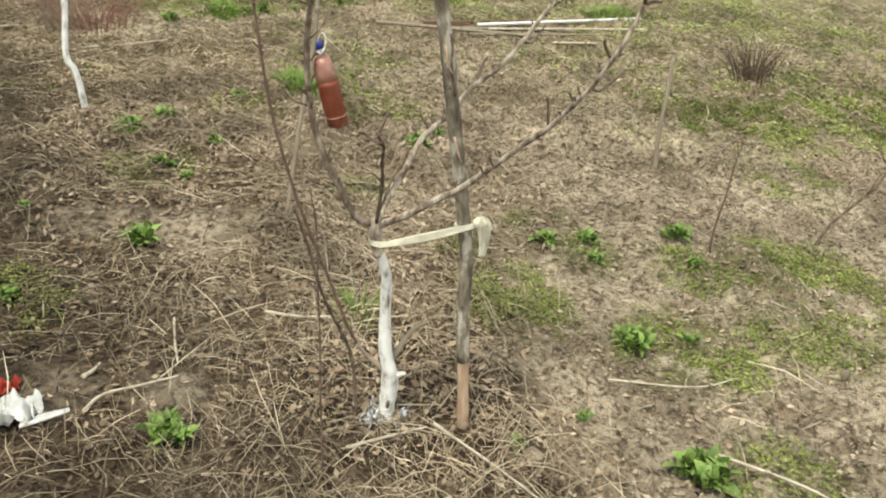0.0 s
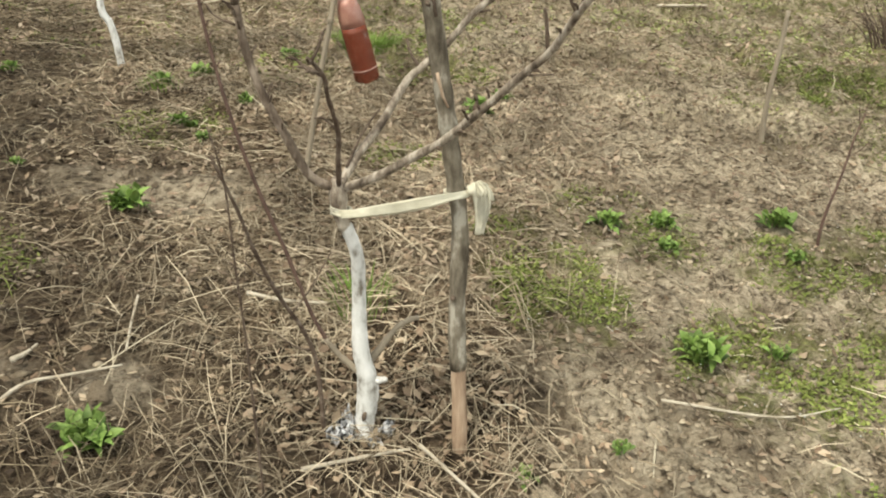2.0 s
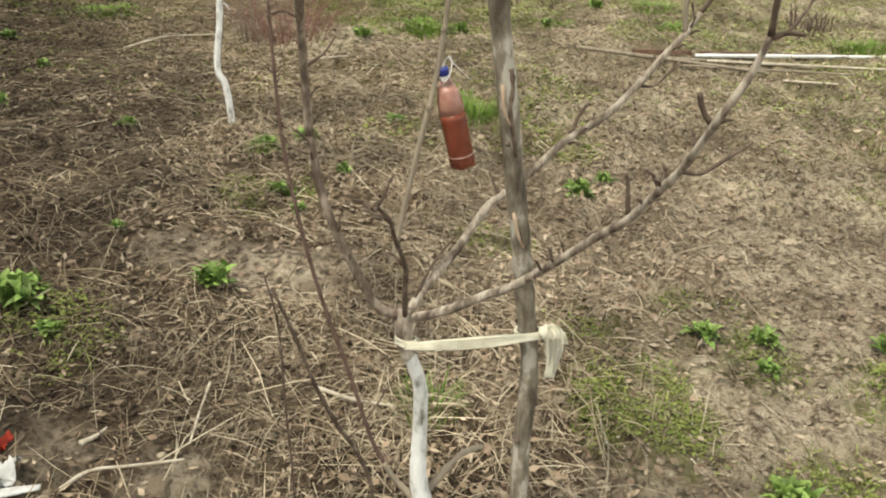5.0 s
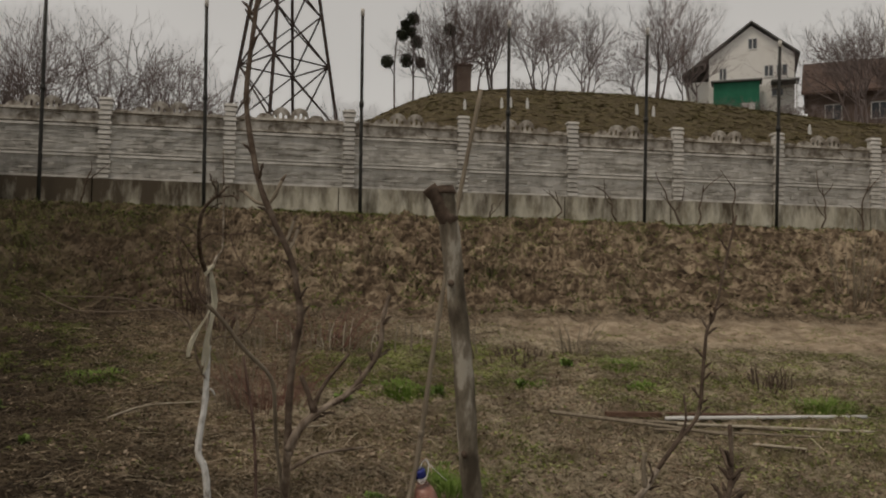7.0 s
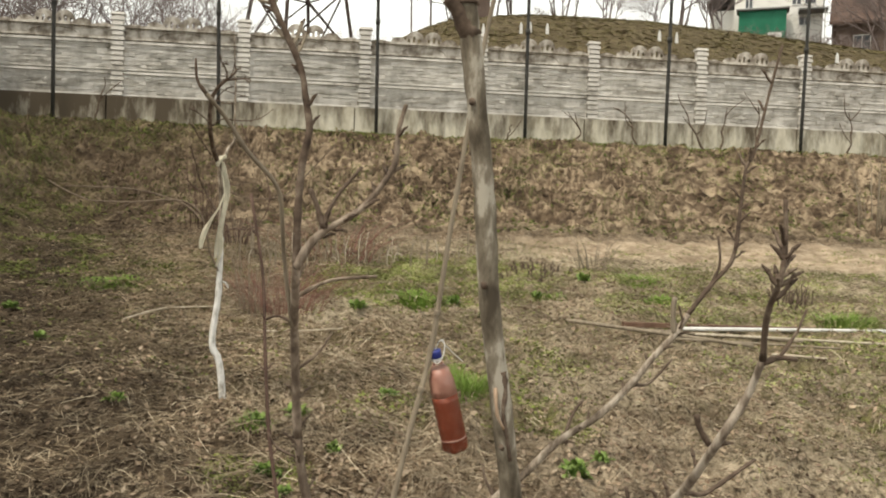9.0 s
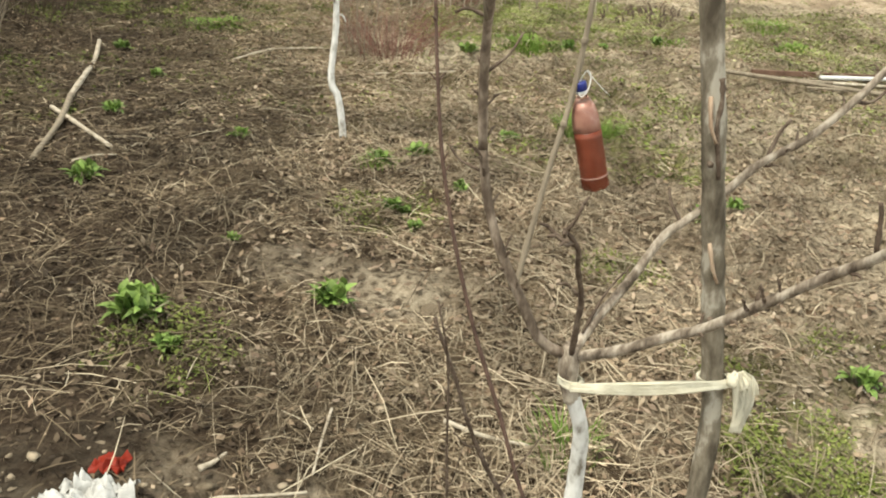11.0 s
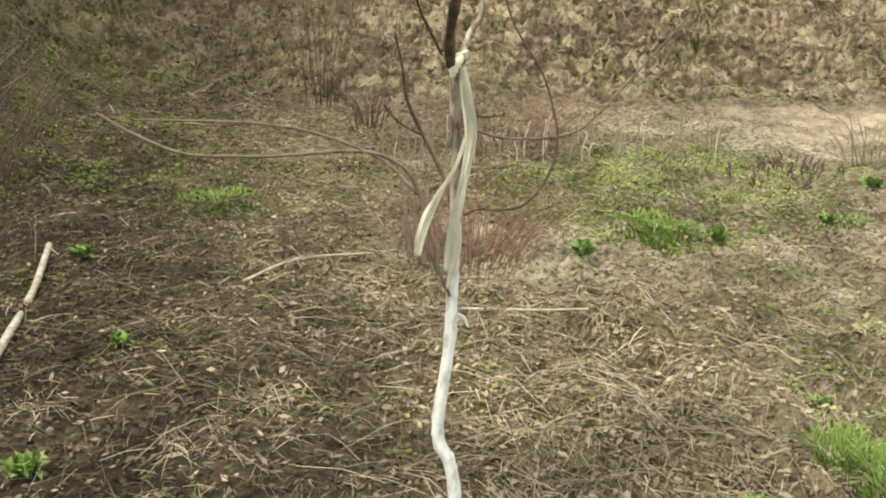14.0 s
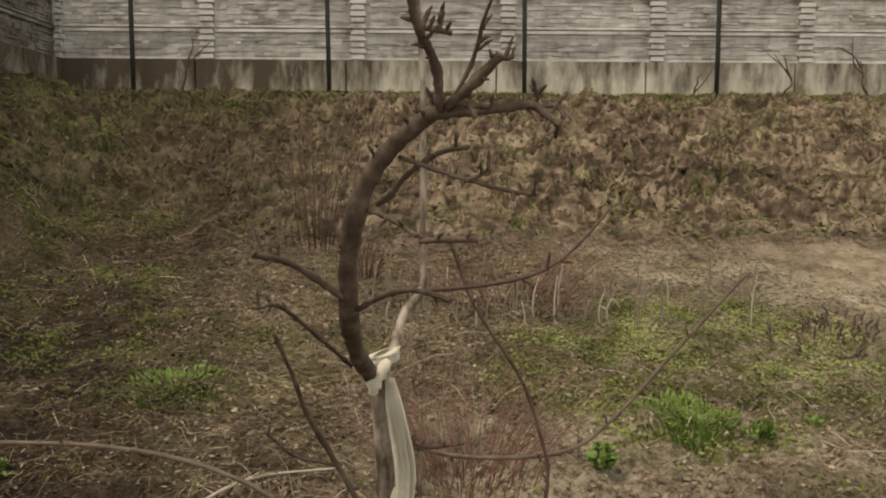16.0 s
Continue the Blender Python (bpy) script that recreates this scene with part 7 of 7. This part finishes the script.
def ribbons(name, label, category, x, y, r, mat, lo, hi, w_lo, w_hi, lift, curl, rise=0.0, droop=0.0, power=2.0):
    """Thin curved straws lying over the ground, each a ribbon of two pieces."""
    n = len(x)
    a, length, wide = r.uniform(0, 6.283, n), lo + (hi - lo) * r.uniform(0, 1, n) ** power, r.uniform(w_lo, w_hi, n)
    bend, up, off = r.uniform(-curl, curl, n), r.uniform(0, 1, n) ** 1.5 * rise, r.uniform(0, 1, n) ** 1.6 * lift + 0.002
    verts = np.zeros((n, 6, 3))
    ends = [np.maximum(height(x + np.cos(a + bend * s) * length * s, y + np.sin(a + bend * s) * length * s), height(x, y) - 0.03) for s in (-0.5, 0.5)]
    middle = np.maximum(height(x, y), (ends[0] + ends[1]) / 2)
    for i, s in enumerate((-0.5, 0.0, 0.5)):
        ang = a + bend * s
        px, py = x + np.cos(ang) * length * s, y + np.sin(ang) * length * s
        pz = (ends[0], middle, ends[1])[i] * 0.55 + (middle + (ends[1] - ends[0]) * s) * 0.45 + off + up * length * (s + 0.5) - droop * length * (s + 0.5) ** 2 + r.uniform(0, 0.003, n)
        tip = 1.0 if i == 1 else 0.5
        sx, sy = -np.sin(ang) * wide * tip / 2, np.cos(ang) * wide * tip / 2
        verts[:, 2 * i] = np.stack([px - sx, py - sy, pz + wide * 0.25], -1)
        verts[:, 2 * i + 1] = np.stack([px + sx, py + sy, pz - wide * 0.25], -1)
    base = np.arange(n)[:, None, None] * 6
    quads = base + np.array([(0, 2, 3, 1), (2, 4, 5, 3)])[None]
    return bulk(name, label, category, verts.reshape(-1, 3), quads.reshape(-1, 4), mat)


def bulk(name, label, category, verts, quads, mat, smooth=False):
    me = bpy.data.meshes.new(name)
    me.vertices.add(len(verts))
    me.vertices.foreach_set("co", np.ascontiguousarray(verts, np.float32).ravel())
    me.loops.add(quads.size)
    me.loops.foreach_set("vertex_index", quads.astype(np.int32).ravel())
    me.polygons.add(len(quads))
    me.polygons.foreach_set("loop_start", np.arange(len(quads), dtype=np.int32) * quads.shape[1])
    if smooth:
        me.polygons.foreach_set("use_smooth", np.ones(len(quads), bool))
    me.update(calc_edges=True)
    me.validate()
    me.materials.append(mat)
    return tagged(new(name, me), label, category, kind="stuff")


def tiny_leaves(name, label, category, x, y, r, mat, lo, hi, lift, flat=0.6):
    """Small tilted four-cornered leaves."""
    n = len(x)
    size = r.uniform(lo, hi, n)
    z = height(x, y) + 0.003 + r.uniform(0, 1, n) ** 1.5 * lift
    d = r.normal(size=(n, 3)) * (1, 1, flat)
    d /= np.linalg.norm(d, axis=1, keepdims=True)
    e = np.cross(d, r.normal(size=(n, 3)) * (0.5, 0.5, 1))
    e /= np.linalg.norm(e, axis=1, keepdims=True)
    c = np.stack([x, y, z], -1)
    d, e = d * size[:, None], e * (size * r.uniform(0.3, 0.6, n))[:, None]
    verts = np.stack([c - d, c + e, c + d, c - e], 1)
    verts[:, :, 2] = np.maximum(verts[:, :, 2], height(verts[:, :, 0], verts[:, :, 1]) + 0.001)
    return bulk(name, label, category, verts.reshape(-1, 3), np.arange(4 * n).reshape(-1, 4), mat)


def lumps_over(name, label, category, x, y, r, mat, lo, hi, flat=0.6, sink=0.1, split=1):
    """Many small irregular clods: squashed, jittered octahedra split once."""
    n = len(x)
    bm = bmesh.new()
    bmesh.ops.create_icosphere(bm, subdivisions=split, radius=1.0)
    shape = np.array([v.co[:] for v in bm.verts])
    tris = np.array([[v.index for v in f.verts] for f in bm.faces])
    bm.free()
    size = lo + (hi - lo) * r.uniform(0, 1, n) ** 2.2
    k = np.repeat(shape[None], n, 0)
    for _ in range(5):
        d = r.normal(size=(n, 1, 3))
        d /= np.linalg.norm(d, axis=2, keepdims=True)
        k = k - d * np.maximum((k * d).sum(2, keepdims=True) - r.uniform(0.35, 0.8, (n, 1, 1)), 0)
    k = k * (1 + r.uniform(-0.22, 0.22, (n, len(shape), 1)))
    k = k * np.stack([r.uniform(0.7, 1.4, n), r.uniform(0.7, 1.4, n), r.uniform(0.6, 1.3, n) * flat], -1)[:, None]
    a = r.uniform(0, 6.283, n)
    c, s = np.cos(a)[:, None], np.sin(a)[:, None]
    k = np.stack([k[..., 0] * c - k[..., 1] * s, k[..., 0] * s + k[..., 1] * c, k[..., 2]], -1) * size[:, None, None]
    verts = k + np.stack([x, y, height(x, y) + size * sink], -1)[:, None]
    quads = (np.arange(n)[:, None, None] * len(shape) + tris[None]).reshape(-1, 3)
    return bulk(name, label, category, verts.reshape(-1, 3), quads, mat, False)


def tussocks(name, label, category, x, y, r, per, mat, lo, hi, w_lo, w_hi, rise=0.9, droop=0.8, tight=0.02, fall=0.0):
    """Tufts of drooping blades; fall: how far they hang towards the foot of the bank."""
    n = len(x) * per
    cx, cy = np.repeat(x, per) + r.normal(0, tight, n), np.repeat(y, per) + r.normal(0, tight, n)
    big = np.repeat(r.uniform(0.6, 1.25, len(x)), per)
    a, length, wide = r.uniform(0, 6.283, n), (lo + (hi - lo) * r.uniform(0, 1, n)) * big, r.uniform(w_lo, w_hi, n)
    up, z0 = r.uniform(0.3, 1.0, n) * rise, height(cx, cy) - 0.004
    verts = np.zeros((n, 8, 3))
    for i, s in enumerate((0, 0.35, 0.7, 1.0)):
        px, py = cx + np.cos(a) * length * s, cy + np.sin(a) * length * s - fall * length * s
        pz = np.maximum(z0 + length * (up * s - droop * s * s), height(px, py) + 0.002)
        tip = (1, 0.9, 0.7, 0.2)[i]
        sx, sy = -np.sin(a) * wide * tip / 2, np.cos(a) * wide * tip / 2
        verts[:, 2 * i], verts[:, 2 * i + 1] = np.stack([px - sx, py - sy, pz], -1), np.stack([px + sx, py + sy, pz], -1)
    quads = np.arange(n)[:, None, None] * 8 + np.array([(0, 2, 3, 1), (2, 4, 5, 3), (4, 6, 7, 5)])[None]
    return bulk(name, label, category, verts.reshape(-1, 3), quads.reshape(-1, 4), mat)


def in_patches(count, seed, power=1.3, y_max=12.4, clump=5.0, bias=1.1):
    """Plan points gathered where the low green grows."""
    return scatter(count, -4.8, 6.5, -0.8, y_max, lambda x, y: greenness(x, y) ** power * np.clip(patchy(x, y, clump, 3.3) * 5.2 - 1.9 * bias, 0, 1), seed)


def swept(x, y):
    """Little litter lies on the freshly dug strip below the bank."""
    return 1 - 0.9 * sandy(x, y)


def dark_side(x, y, r):
    """Picks the pieces to colour darker towards the wall, for shade and dark litter."""
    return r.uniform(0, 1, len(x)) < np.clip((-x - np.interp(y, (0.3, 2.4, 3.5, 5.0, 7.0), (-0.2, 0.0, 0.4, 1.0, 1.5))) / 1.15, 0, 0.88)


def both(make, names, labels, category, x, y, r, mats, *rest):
    """Pale pieces and darker-coloured ones as two lots."""
    dark_lot = dark_side(x, y, r)
    for name, label, mat, pick in zip(names, labels, mats, (~dark_lot, dark_lot)):
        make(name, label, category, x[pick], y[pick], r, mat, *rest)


x, y, r = scatter(150000, -4.2, 5.2, -0.9, 8.3, lambda x, y: np.clip(1.1 - 0.06 * np.maximum(y, 0), 0.45, 1) * (0.25 + 0.75 * thatchness(x, y)) * (1 - 0.5 * greenness(x, y)) * swept(x, y), 21)
both(tiny_leaves, ("chaff", "damp_chaff"), ("crumbled chaff, leaf scraps and flakes of soil", "dark damp chaff and leaf scraps"), "litter", x, y, r, (LITTER, DARKLITTER), 0.004, 0.017, 0.016, 0.35)
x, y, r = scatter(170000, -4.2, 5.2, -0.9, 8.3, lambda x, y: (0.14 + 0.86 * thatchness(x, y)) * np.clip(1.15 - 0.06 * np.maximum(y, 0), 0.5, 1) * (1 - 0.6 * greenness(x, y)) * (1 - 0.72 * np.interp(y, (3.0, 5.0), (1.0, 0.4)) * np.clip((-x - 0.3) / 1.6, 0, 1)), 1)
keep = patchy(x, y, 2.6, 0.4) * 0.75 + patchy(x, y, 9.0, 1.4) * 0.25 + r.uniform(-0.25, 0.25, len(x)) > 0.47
both(ribbons, ("dead_grass", "damp_dead_grass"), ("matted dry straw and dead grass", "dark damp matted straw"), "dead grass", x[keep], y[keep], r, (STRAW, DARKSTRAW), 0.012, 0.15, 0.001, 0.0026, 0.03, 0.25, 0.3, 0.15)
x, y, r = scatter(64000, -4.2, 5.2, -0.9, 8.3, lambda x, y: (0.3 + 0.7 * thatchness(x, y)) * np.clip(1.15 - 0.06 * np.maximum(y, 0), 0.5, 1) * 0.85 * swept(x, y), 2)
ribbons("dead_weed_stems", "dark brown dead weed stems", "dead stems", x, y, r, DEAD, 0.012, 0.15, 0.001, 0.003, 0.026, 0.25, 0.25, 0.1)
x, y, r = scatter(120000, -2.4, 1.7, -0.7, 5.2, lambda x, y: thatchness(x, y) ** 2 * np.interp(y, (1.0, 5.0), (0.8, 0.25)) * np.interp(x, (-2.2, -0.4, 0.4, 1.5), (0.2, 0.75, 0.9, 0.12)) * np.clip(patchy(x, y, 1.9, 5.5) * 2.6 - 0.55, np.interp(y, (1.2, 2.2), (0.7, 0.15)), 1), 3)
both(ribbons, ("straw_mat", "damp_straw_mat"), ("thick mat of pale straw round the tree", "dark damp straw mat"), "straw", x, y, r, (STRAW, DARKSTRAW), 0.02, 0.24, 0.001, 0.0026, 0.045, 0.3, 0.45, 0.2)
x, y, r = scatter(2800, -4.0, 5.0, -0.8, 7.5, lambda x, y: (0.35 + 0.65 * thatchness(x, y)) * np.clip(1.2 + 0.5 * x, 0.25, 1), 4)
ribbons("pale_stems", "scattered pale dry stems", "dry stems", x, y, r, REED, 0.05, 0.3, 0.0014, 0.0034, 0.04, 0.25, 0.3, 0.1, 2.6)
x, y, r = scatter(4500, -3.5, 4.5, -0.5, 7.5, lambda x, y: thatchness(x, y) * 0.9, 5)
ribbons("standing_straw", "thin upright dry straws", "dry grass", x, y, r, STRAW, 0.04, 0.15, 0.0012, 0.0022, 0.0, 0.4, 1.4, 0.4)
x, y, r = scatter(4600, -4.0, 5.0, 0.2, 8.2, lambda x, y: thatchness(x, y) * np.clip(1.2 + 0.5 * x, 0.25, 1) * np.clip(patchy(x, y, 1.7, 8.4) * 3 - 1.0, 0, 1), 17)
tussocks("dry_tussocks", "flattened tussocks of dry grass", "dead grass", x, y, r, 12, STRAW, 0.04, 0.15, 0.002, 0.004, 0.7, 0.6, 0.025)
x, y, r = scatter(46000, -4.2, 5.2, -1.0, 8.2, lambda x, y: (0.2 + 0.8 * thatchness(x, y)) * np.clip(1.1 - 0.05 * np.maximum(y, 0), 0.5, 1) * 0.8 * swept(x, y), 6)
both(tiny_leaves, ("leaf_litter", "damp_leaf_litter"), ("brown crumbled leaf litter", "dark damp leaf litter"), "litter", x, y, r, (LITTER, DARKLITTER), 0.006, 0.02, 0.02, 0.4)
x, y, r = scatter(26000, -1.2, 4.2, 0.6, 5.6, lambda x, y: np.clip(patchy(x, y, 2.4, 9.9) * 3.2 - 0.9, 0.1, 1) * np.clip(1.15 - 0.12 * y, 0.4, 1) * np.clip((x + 1.2) * 1.2, 0.2, 1) * np.clip(1 - (x - 0.8) * np.clip(2.2 - y, 0, 1), 0.1, 1) * (1 - 0.6 * greenness(x, y)), 37)
tiny_leaves("dry_leaf_scraps", "curled pale scraps of dead leaf", "litter", x, y, r, SCRAP, 0.007, 0.021, 0.025, 0.5)
x, y, r = scatter(1500, -0.3, 0.45, -0.08, 0.42, lambda x, y: np.clip(1.5 - ((x - 0.08) / 0.3) ** 2 - ((y - 0.15) / 0.2) ** 2, 0, 1) * 0.6, 18)
tiny_leaves("fallen_leaves", "red-brown fallen pear leaves round the trunk", "leaves", x, y, r, LITTER, 0.01, 0.022, 0.035, 0.8)
x, y, r = in_patches(760000, 7, 1.6, 12.4, 4.0, 1.2)
close = (y < 2.2) & (np.abs(x - 0.8) < 2.2)
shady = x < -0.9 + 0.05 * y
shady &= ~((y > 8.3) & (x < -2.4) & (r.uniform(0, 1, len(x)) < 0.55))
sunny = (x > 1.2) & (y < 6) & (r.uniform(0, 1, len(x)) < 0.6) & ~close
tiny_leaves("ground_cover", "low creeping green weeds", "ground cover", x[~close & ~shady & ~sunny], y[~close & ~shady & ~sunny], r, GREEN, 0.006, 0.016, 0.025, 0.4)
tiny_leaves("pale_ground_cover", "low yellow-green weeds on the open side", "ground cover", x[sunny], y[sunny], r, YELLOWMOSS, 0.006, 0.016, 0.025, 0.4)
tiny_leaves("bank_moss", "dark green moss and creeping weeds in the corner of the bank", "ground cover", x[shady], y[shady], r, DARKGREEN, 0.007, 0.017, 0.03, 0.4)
x, y, r = scatter(70000, -0.3, 2.1, 4.9, 6.7, lambda x, y: greenness(x, y) ** 2 * np.clip(1.25 - ((x - 0.95) / 0.95) ** 2 - ((y - 5.85) / 0.75) ** 2, 0, 1) * np.clip(patchy(x, y, 3.4, 3.7) * 4.0 - 1.7, 0.03, 0.9), 33)
tiny_leaves("yellow_moss", "yellow-green mossy weeds in a sunny patch", "ground cover", x, y, r, YELLOWMOSS, 0.004, 0.010, 0.028, 0.5)
x, y, r = in_patches(1500000, 27, 1.7, 2.2, 5.0, 1.2)
tiny_leaves("chickweed", "fine creeping chickweed on the soil", "ground cover", x, y, r, GREEN, 0.0035, 0.0095, 0.024, 0.5)
x, y, r = in_patches(90000, 8, 1.3, 12.4, 4.0, 1.1)
ribbons("short_green_grass", "thin short green grass", "grass", x, y, r, GREEN, 0.02, 0.07, 0.0015, 0.003, 0.0, 0.5, 1.0, 0.5)
x, y, r = scatter(9000, 0.2, 2.6, -0.3, 1.2, lambda x, y: greenness(x, y) ** 2 * 0.3, 9)
tiny_leaves("tiny_flowers", "tiny white chickweed flowers", "flowers", x, y, r, PLASTIC, 0.0025, 0.0042, 0.03, 0.2)
x, y, r = scatter(26000, -2.5, 5.0, -1.0, 8.0, lambda x, y: (1.08 - thatchness(x, y)) * np.clip(1.25 - 0.26 * np.maximum(y, 0), 0.12, 1), 10)
lumps_over("crumbled_soil", "crumbled dry soil and small clods", "soil", x, y, r, CLOD, 0.004, 0.02, 0.5, -0.1)
x, y, r = scatter(2600, 0.2, 4.5, -1.0, 4.0, lambda x, y: np.clip(1.1 - 1.3 * thatchness(x, y), 0, 1) * np.clip(1.2 - 0.2 * np.maximum(y, 0), 0.3, 1), 31)
lumps_over("cracked_soil", "cracked dry soil in flat broken clods", "soil", x, y, r, CLOD, 0.014, 0.05, 0.26, -0.3, 2)
x, y, r = scatter(90000, 0.0, 4.6, -1.0, 5.0, lambda x, y: (1.05 - thatchness(x, y)) * np.clip(1.2 - 0.22 * np.maximum(y, 0), 0.15, 1) * np.clip(patchy(x, y, 6.0, 2.2) * 3 - 0.8, 0.15, 1) * (1 - 0.5 * greenness(x, y)), 35)
tiny_leaves("soil_flakes", "thin flakes of dried soil crust", "soil", x, y, r, CLOD, 0.004, 0.013, 0.008, 0.2)
x, y, r = scatter(9000, -4.0, 5.0, -1.0, 8.0, lambda x, y: thatchness(x, y) * 0.6, 11)
both(lumps_over, ("hidden_clods", "damp_clods"), ("small soil clods among dead grass", "small damp clods among dead grass"), "soil", x, y, r, (CLOD, DARKCLOD), 0.004, 0.02, 0.5, 0.0)
def on_steps(x, y):
    """Chance of lying on the level part of a step of the bank."""
    return np.array([float(humps(p, q) > 0.5) for p, q in zip(x, y)])


x, y, r = scatter(3200, -2.2, 9.0, 8.7, 12.0, lambda x, y: np.clip((x + 2.0) * 0.7, 0, 1) * np.clip((12.2 - y) * 2, 0.2, 1) * on_steps(x, y), 22)
lumps_over("bank_sods", "pale dry sods of dug earth over the bank", "soil", x, y, r, BANKCLOD, 0.03, 0.085, 0.55, -0.35, 1)
x, y, r = scatter(7000, -5.2, 13.0, 8.5, 12.1, lambda x, y: np.clip((y - 8.5) * 1.2, 0.1, 1) * np.clip((12.3 - y) * 1.5, 0.2, 1) * on_steps(x, y), 12)
lumps_over("bank_soil_clods", "dug brown clods over the bank", "soil", x, y, r, BANKCLOD, 0.015, 0.05, 0.6, -0.25)
x, y, r = scatter(3400, -5.2, 13.0, 8.3, 12.3, lambda x, y: np.clip(np.array([humps(p, q) for p, q in zip(x, y)]) * 2 - 0.5, 0.03, 1) * np.interp(x, (-2.0, 0.2), (0.9, 0.75)) * np.maximum(on_steps(x, y), 0.3 * (x < -1)), 13)
tussocks("bank_dry_tussocks", "drooping tufts of dry grass over the bank", "dead grass", x[x > -1.4], y[x > -1.4], r, 10, BANKSTRAW, 0.03, 0.08, 0.006, 0.012, 0.35, 0.7, 0.07, 0.15)
tussocks("bank_dark_tussocks", "drooping tufts of grass, coloured darker in the corner of the bank", "dead grass", x[x <= -1.4], y[x <= -1.4], r, 14, DARKSTRAW, 0.05, 0.18, 0.004, 0.008, 0.75, 0.75, 0.035, 0.5)
x, y, r = scatter(16000, -5.2, 13.0, 8.2, 12.3, lambda x, y: np.interp(x, (-2.0, 0.2), (0.9, 0.15)), 19)
ribbons("bank_dead_grass", "dead stems over the bank", "dead grass", x, y, r, DEAD, 0.05, 0.22, 0.004, 0.008, 0.03, 0.7, 0.4, 0.3)
x, y, r = scatter(14000, -5.2, 13.0, 8.2, 12.3, lambda x, y: np.interp(x, (-2.0, 0.2), (0.9, 0.15)), 14)
tiny_leaves("bank_litter", "brown dead leaves over the bank", "litter", x, y, r, DARKLITTER, 0.012, 0.03, 0.05, 0.6)
x, y, r = scatter(70000, -3.0, 9.0, 8.4, 12.1, lambda x, y: np.clip(patchy(x, y, 2.1, 6.1) * 4 - 1.7, 0, 0.75) * (0.25 + 0.75 * on_steps(x, y)), 36)
tiny_leaves("bank_ground_cover", "dull green weeds creeping over the bank", "ground cover", x, y, r, DARKGREEN, 0.012, 0.03, 0.03, 0.4)
x, y, r = scatter(1300, -5.2, 13.0, 11.5, 12.35, lambda x, y: patchy(x, y, 1.1, 7.7) * 1.2, 15)
tussocks("bank_top_grass", "green grass strip along the top of the bank", "grass", x, y, r, 14, GREEN, 0.06, 0.16, 0.005, 0.01, 1.1, 0.7, 0.04)
x, y, r = scatter(3600, -4.9, 7.0, 8.4, 11.8, lambda x, y: np.clip(patchy(x, y, 1.5, 5.7) * 6 - 3.4, 0, 1) * 0.5 + np.clip((-x - 3.3) * 0.9, 0, 0.7), 16)
tussocks("bank_green_tufts", "scattered green tufts on the bank", "grass", x, y, r, 14, DARKGREEN, 0.05, 0.14, 0.006, 0.012, 0.9, 0.7, 0.04)

x, y, r = scatter(17000, -10.0, 30.0, 20.0, 37.0, lambda x, y: 0.45 + 0.55 * patchy(x, y, 0.5, 4.4), 41)
ribbons("hill_grass", "rough brown and green grass on the hill", "grass", x, y, r, HILLGRASS, 0.15, 0.5, 0.02, 0.045, 0.02, 0.6, 0.25, 0.15)
x, y, r = scatter(16000, -10.0, 30.0, 20.0, 37.0, lambda x, y: np.clip(patchy(x, y, 0.35, 7.4) * 3 - 1.2, 0, 1), 42)
ribbons("hill_green_grass", "dull green grass on the hill", "grass", x, y, r, HILLGREEN, 0.15, 0.4, 0.02, 0.045, 0.02, 0.6, 0.25, 0.15)
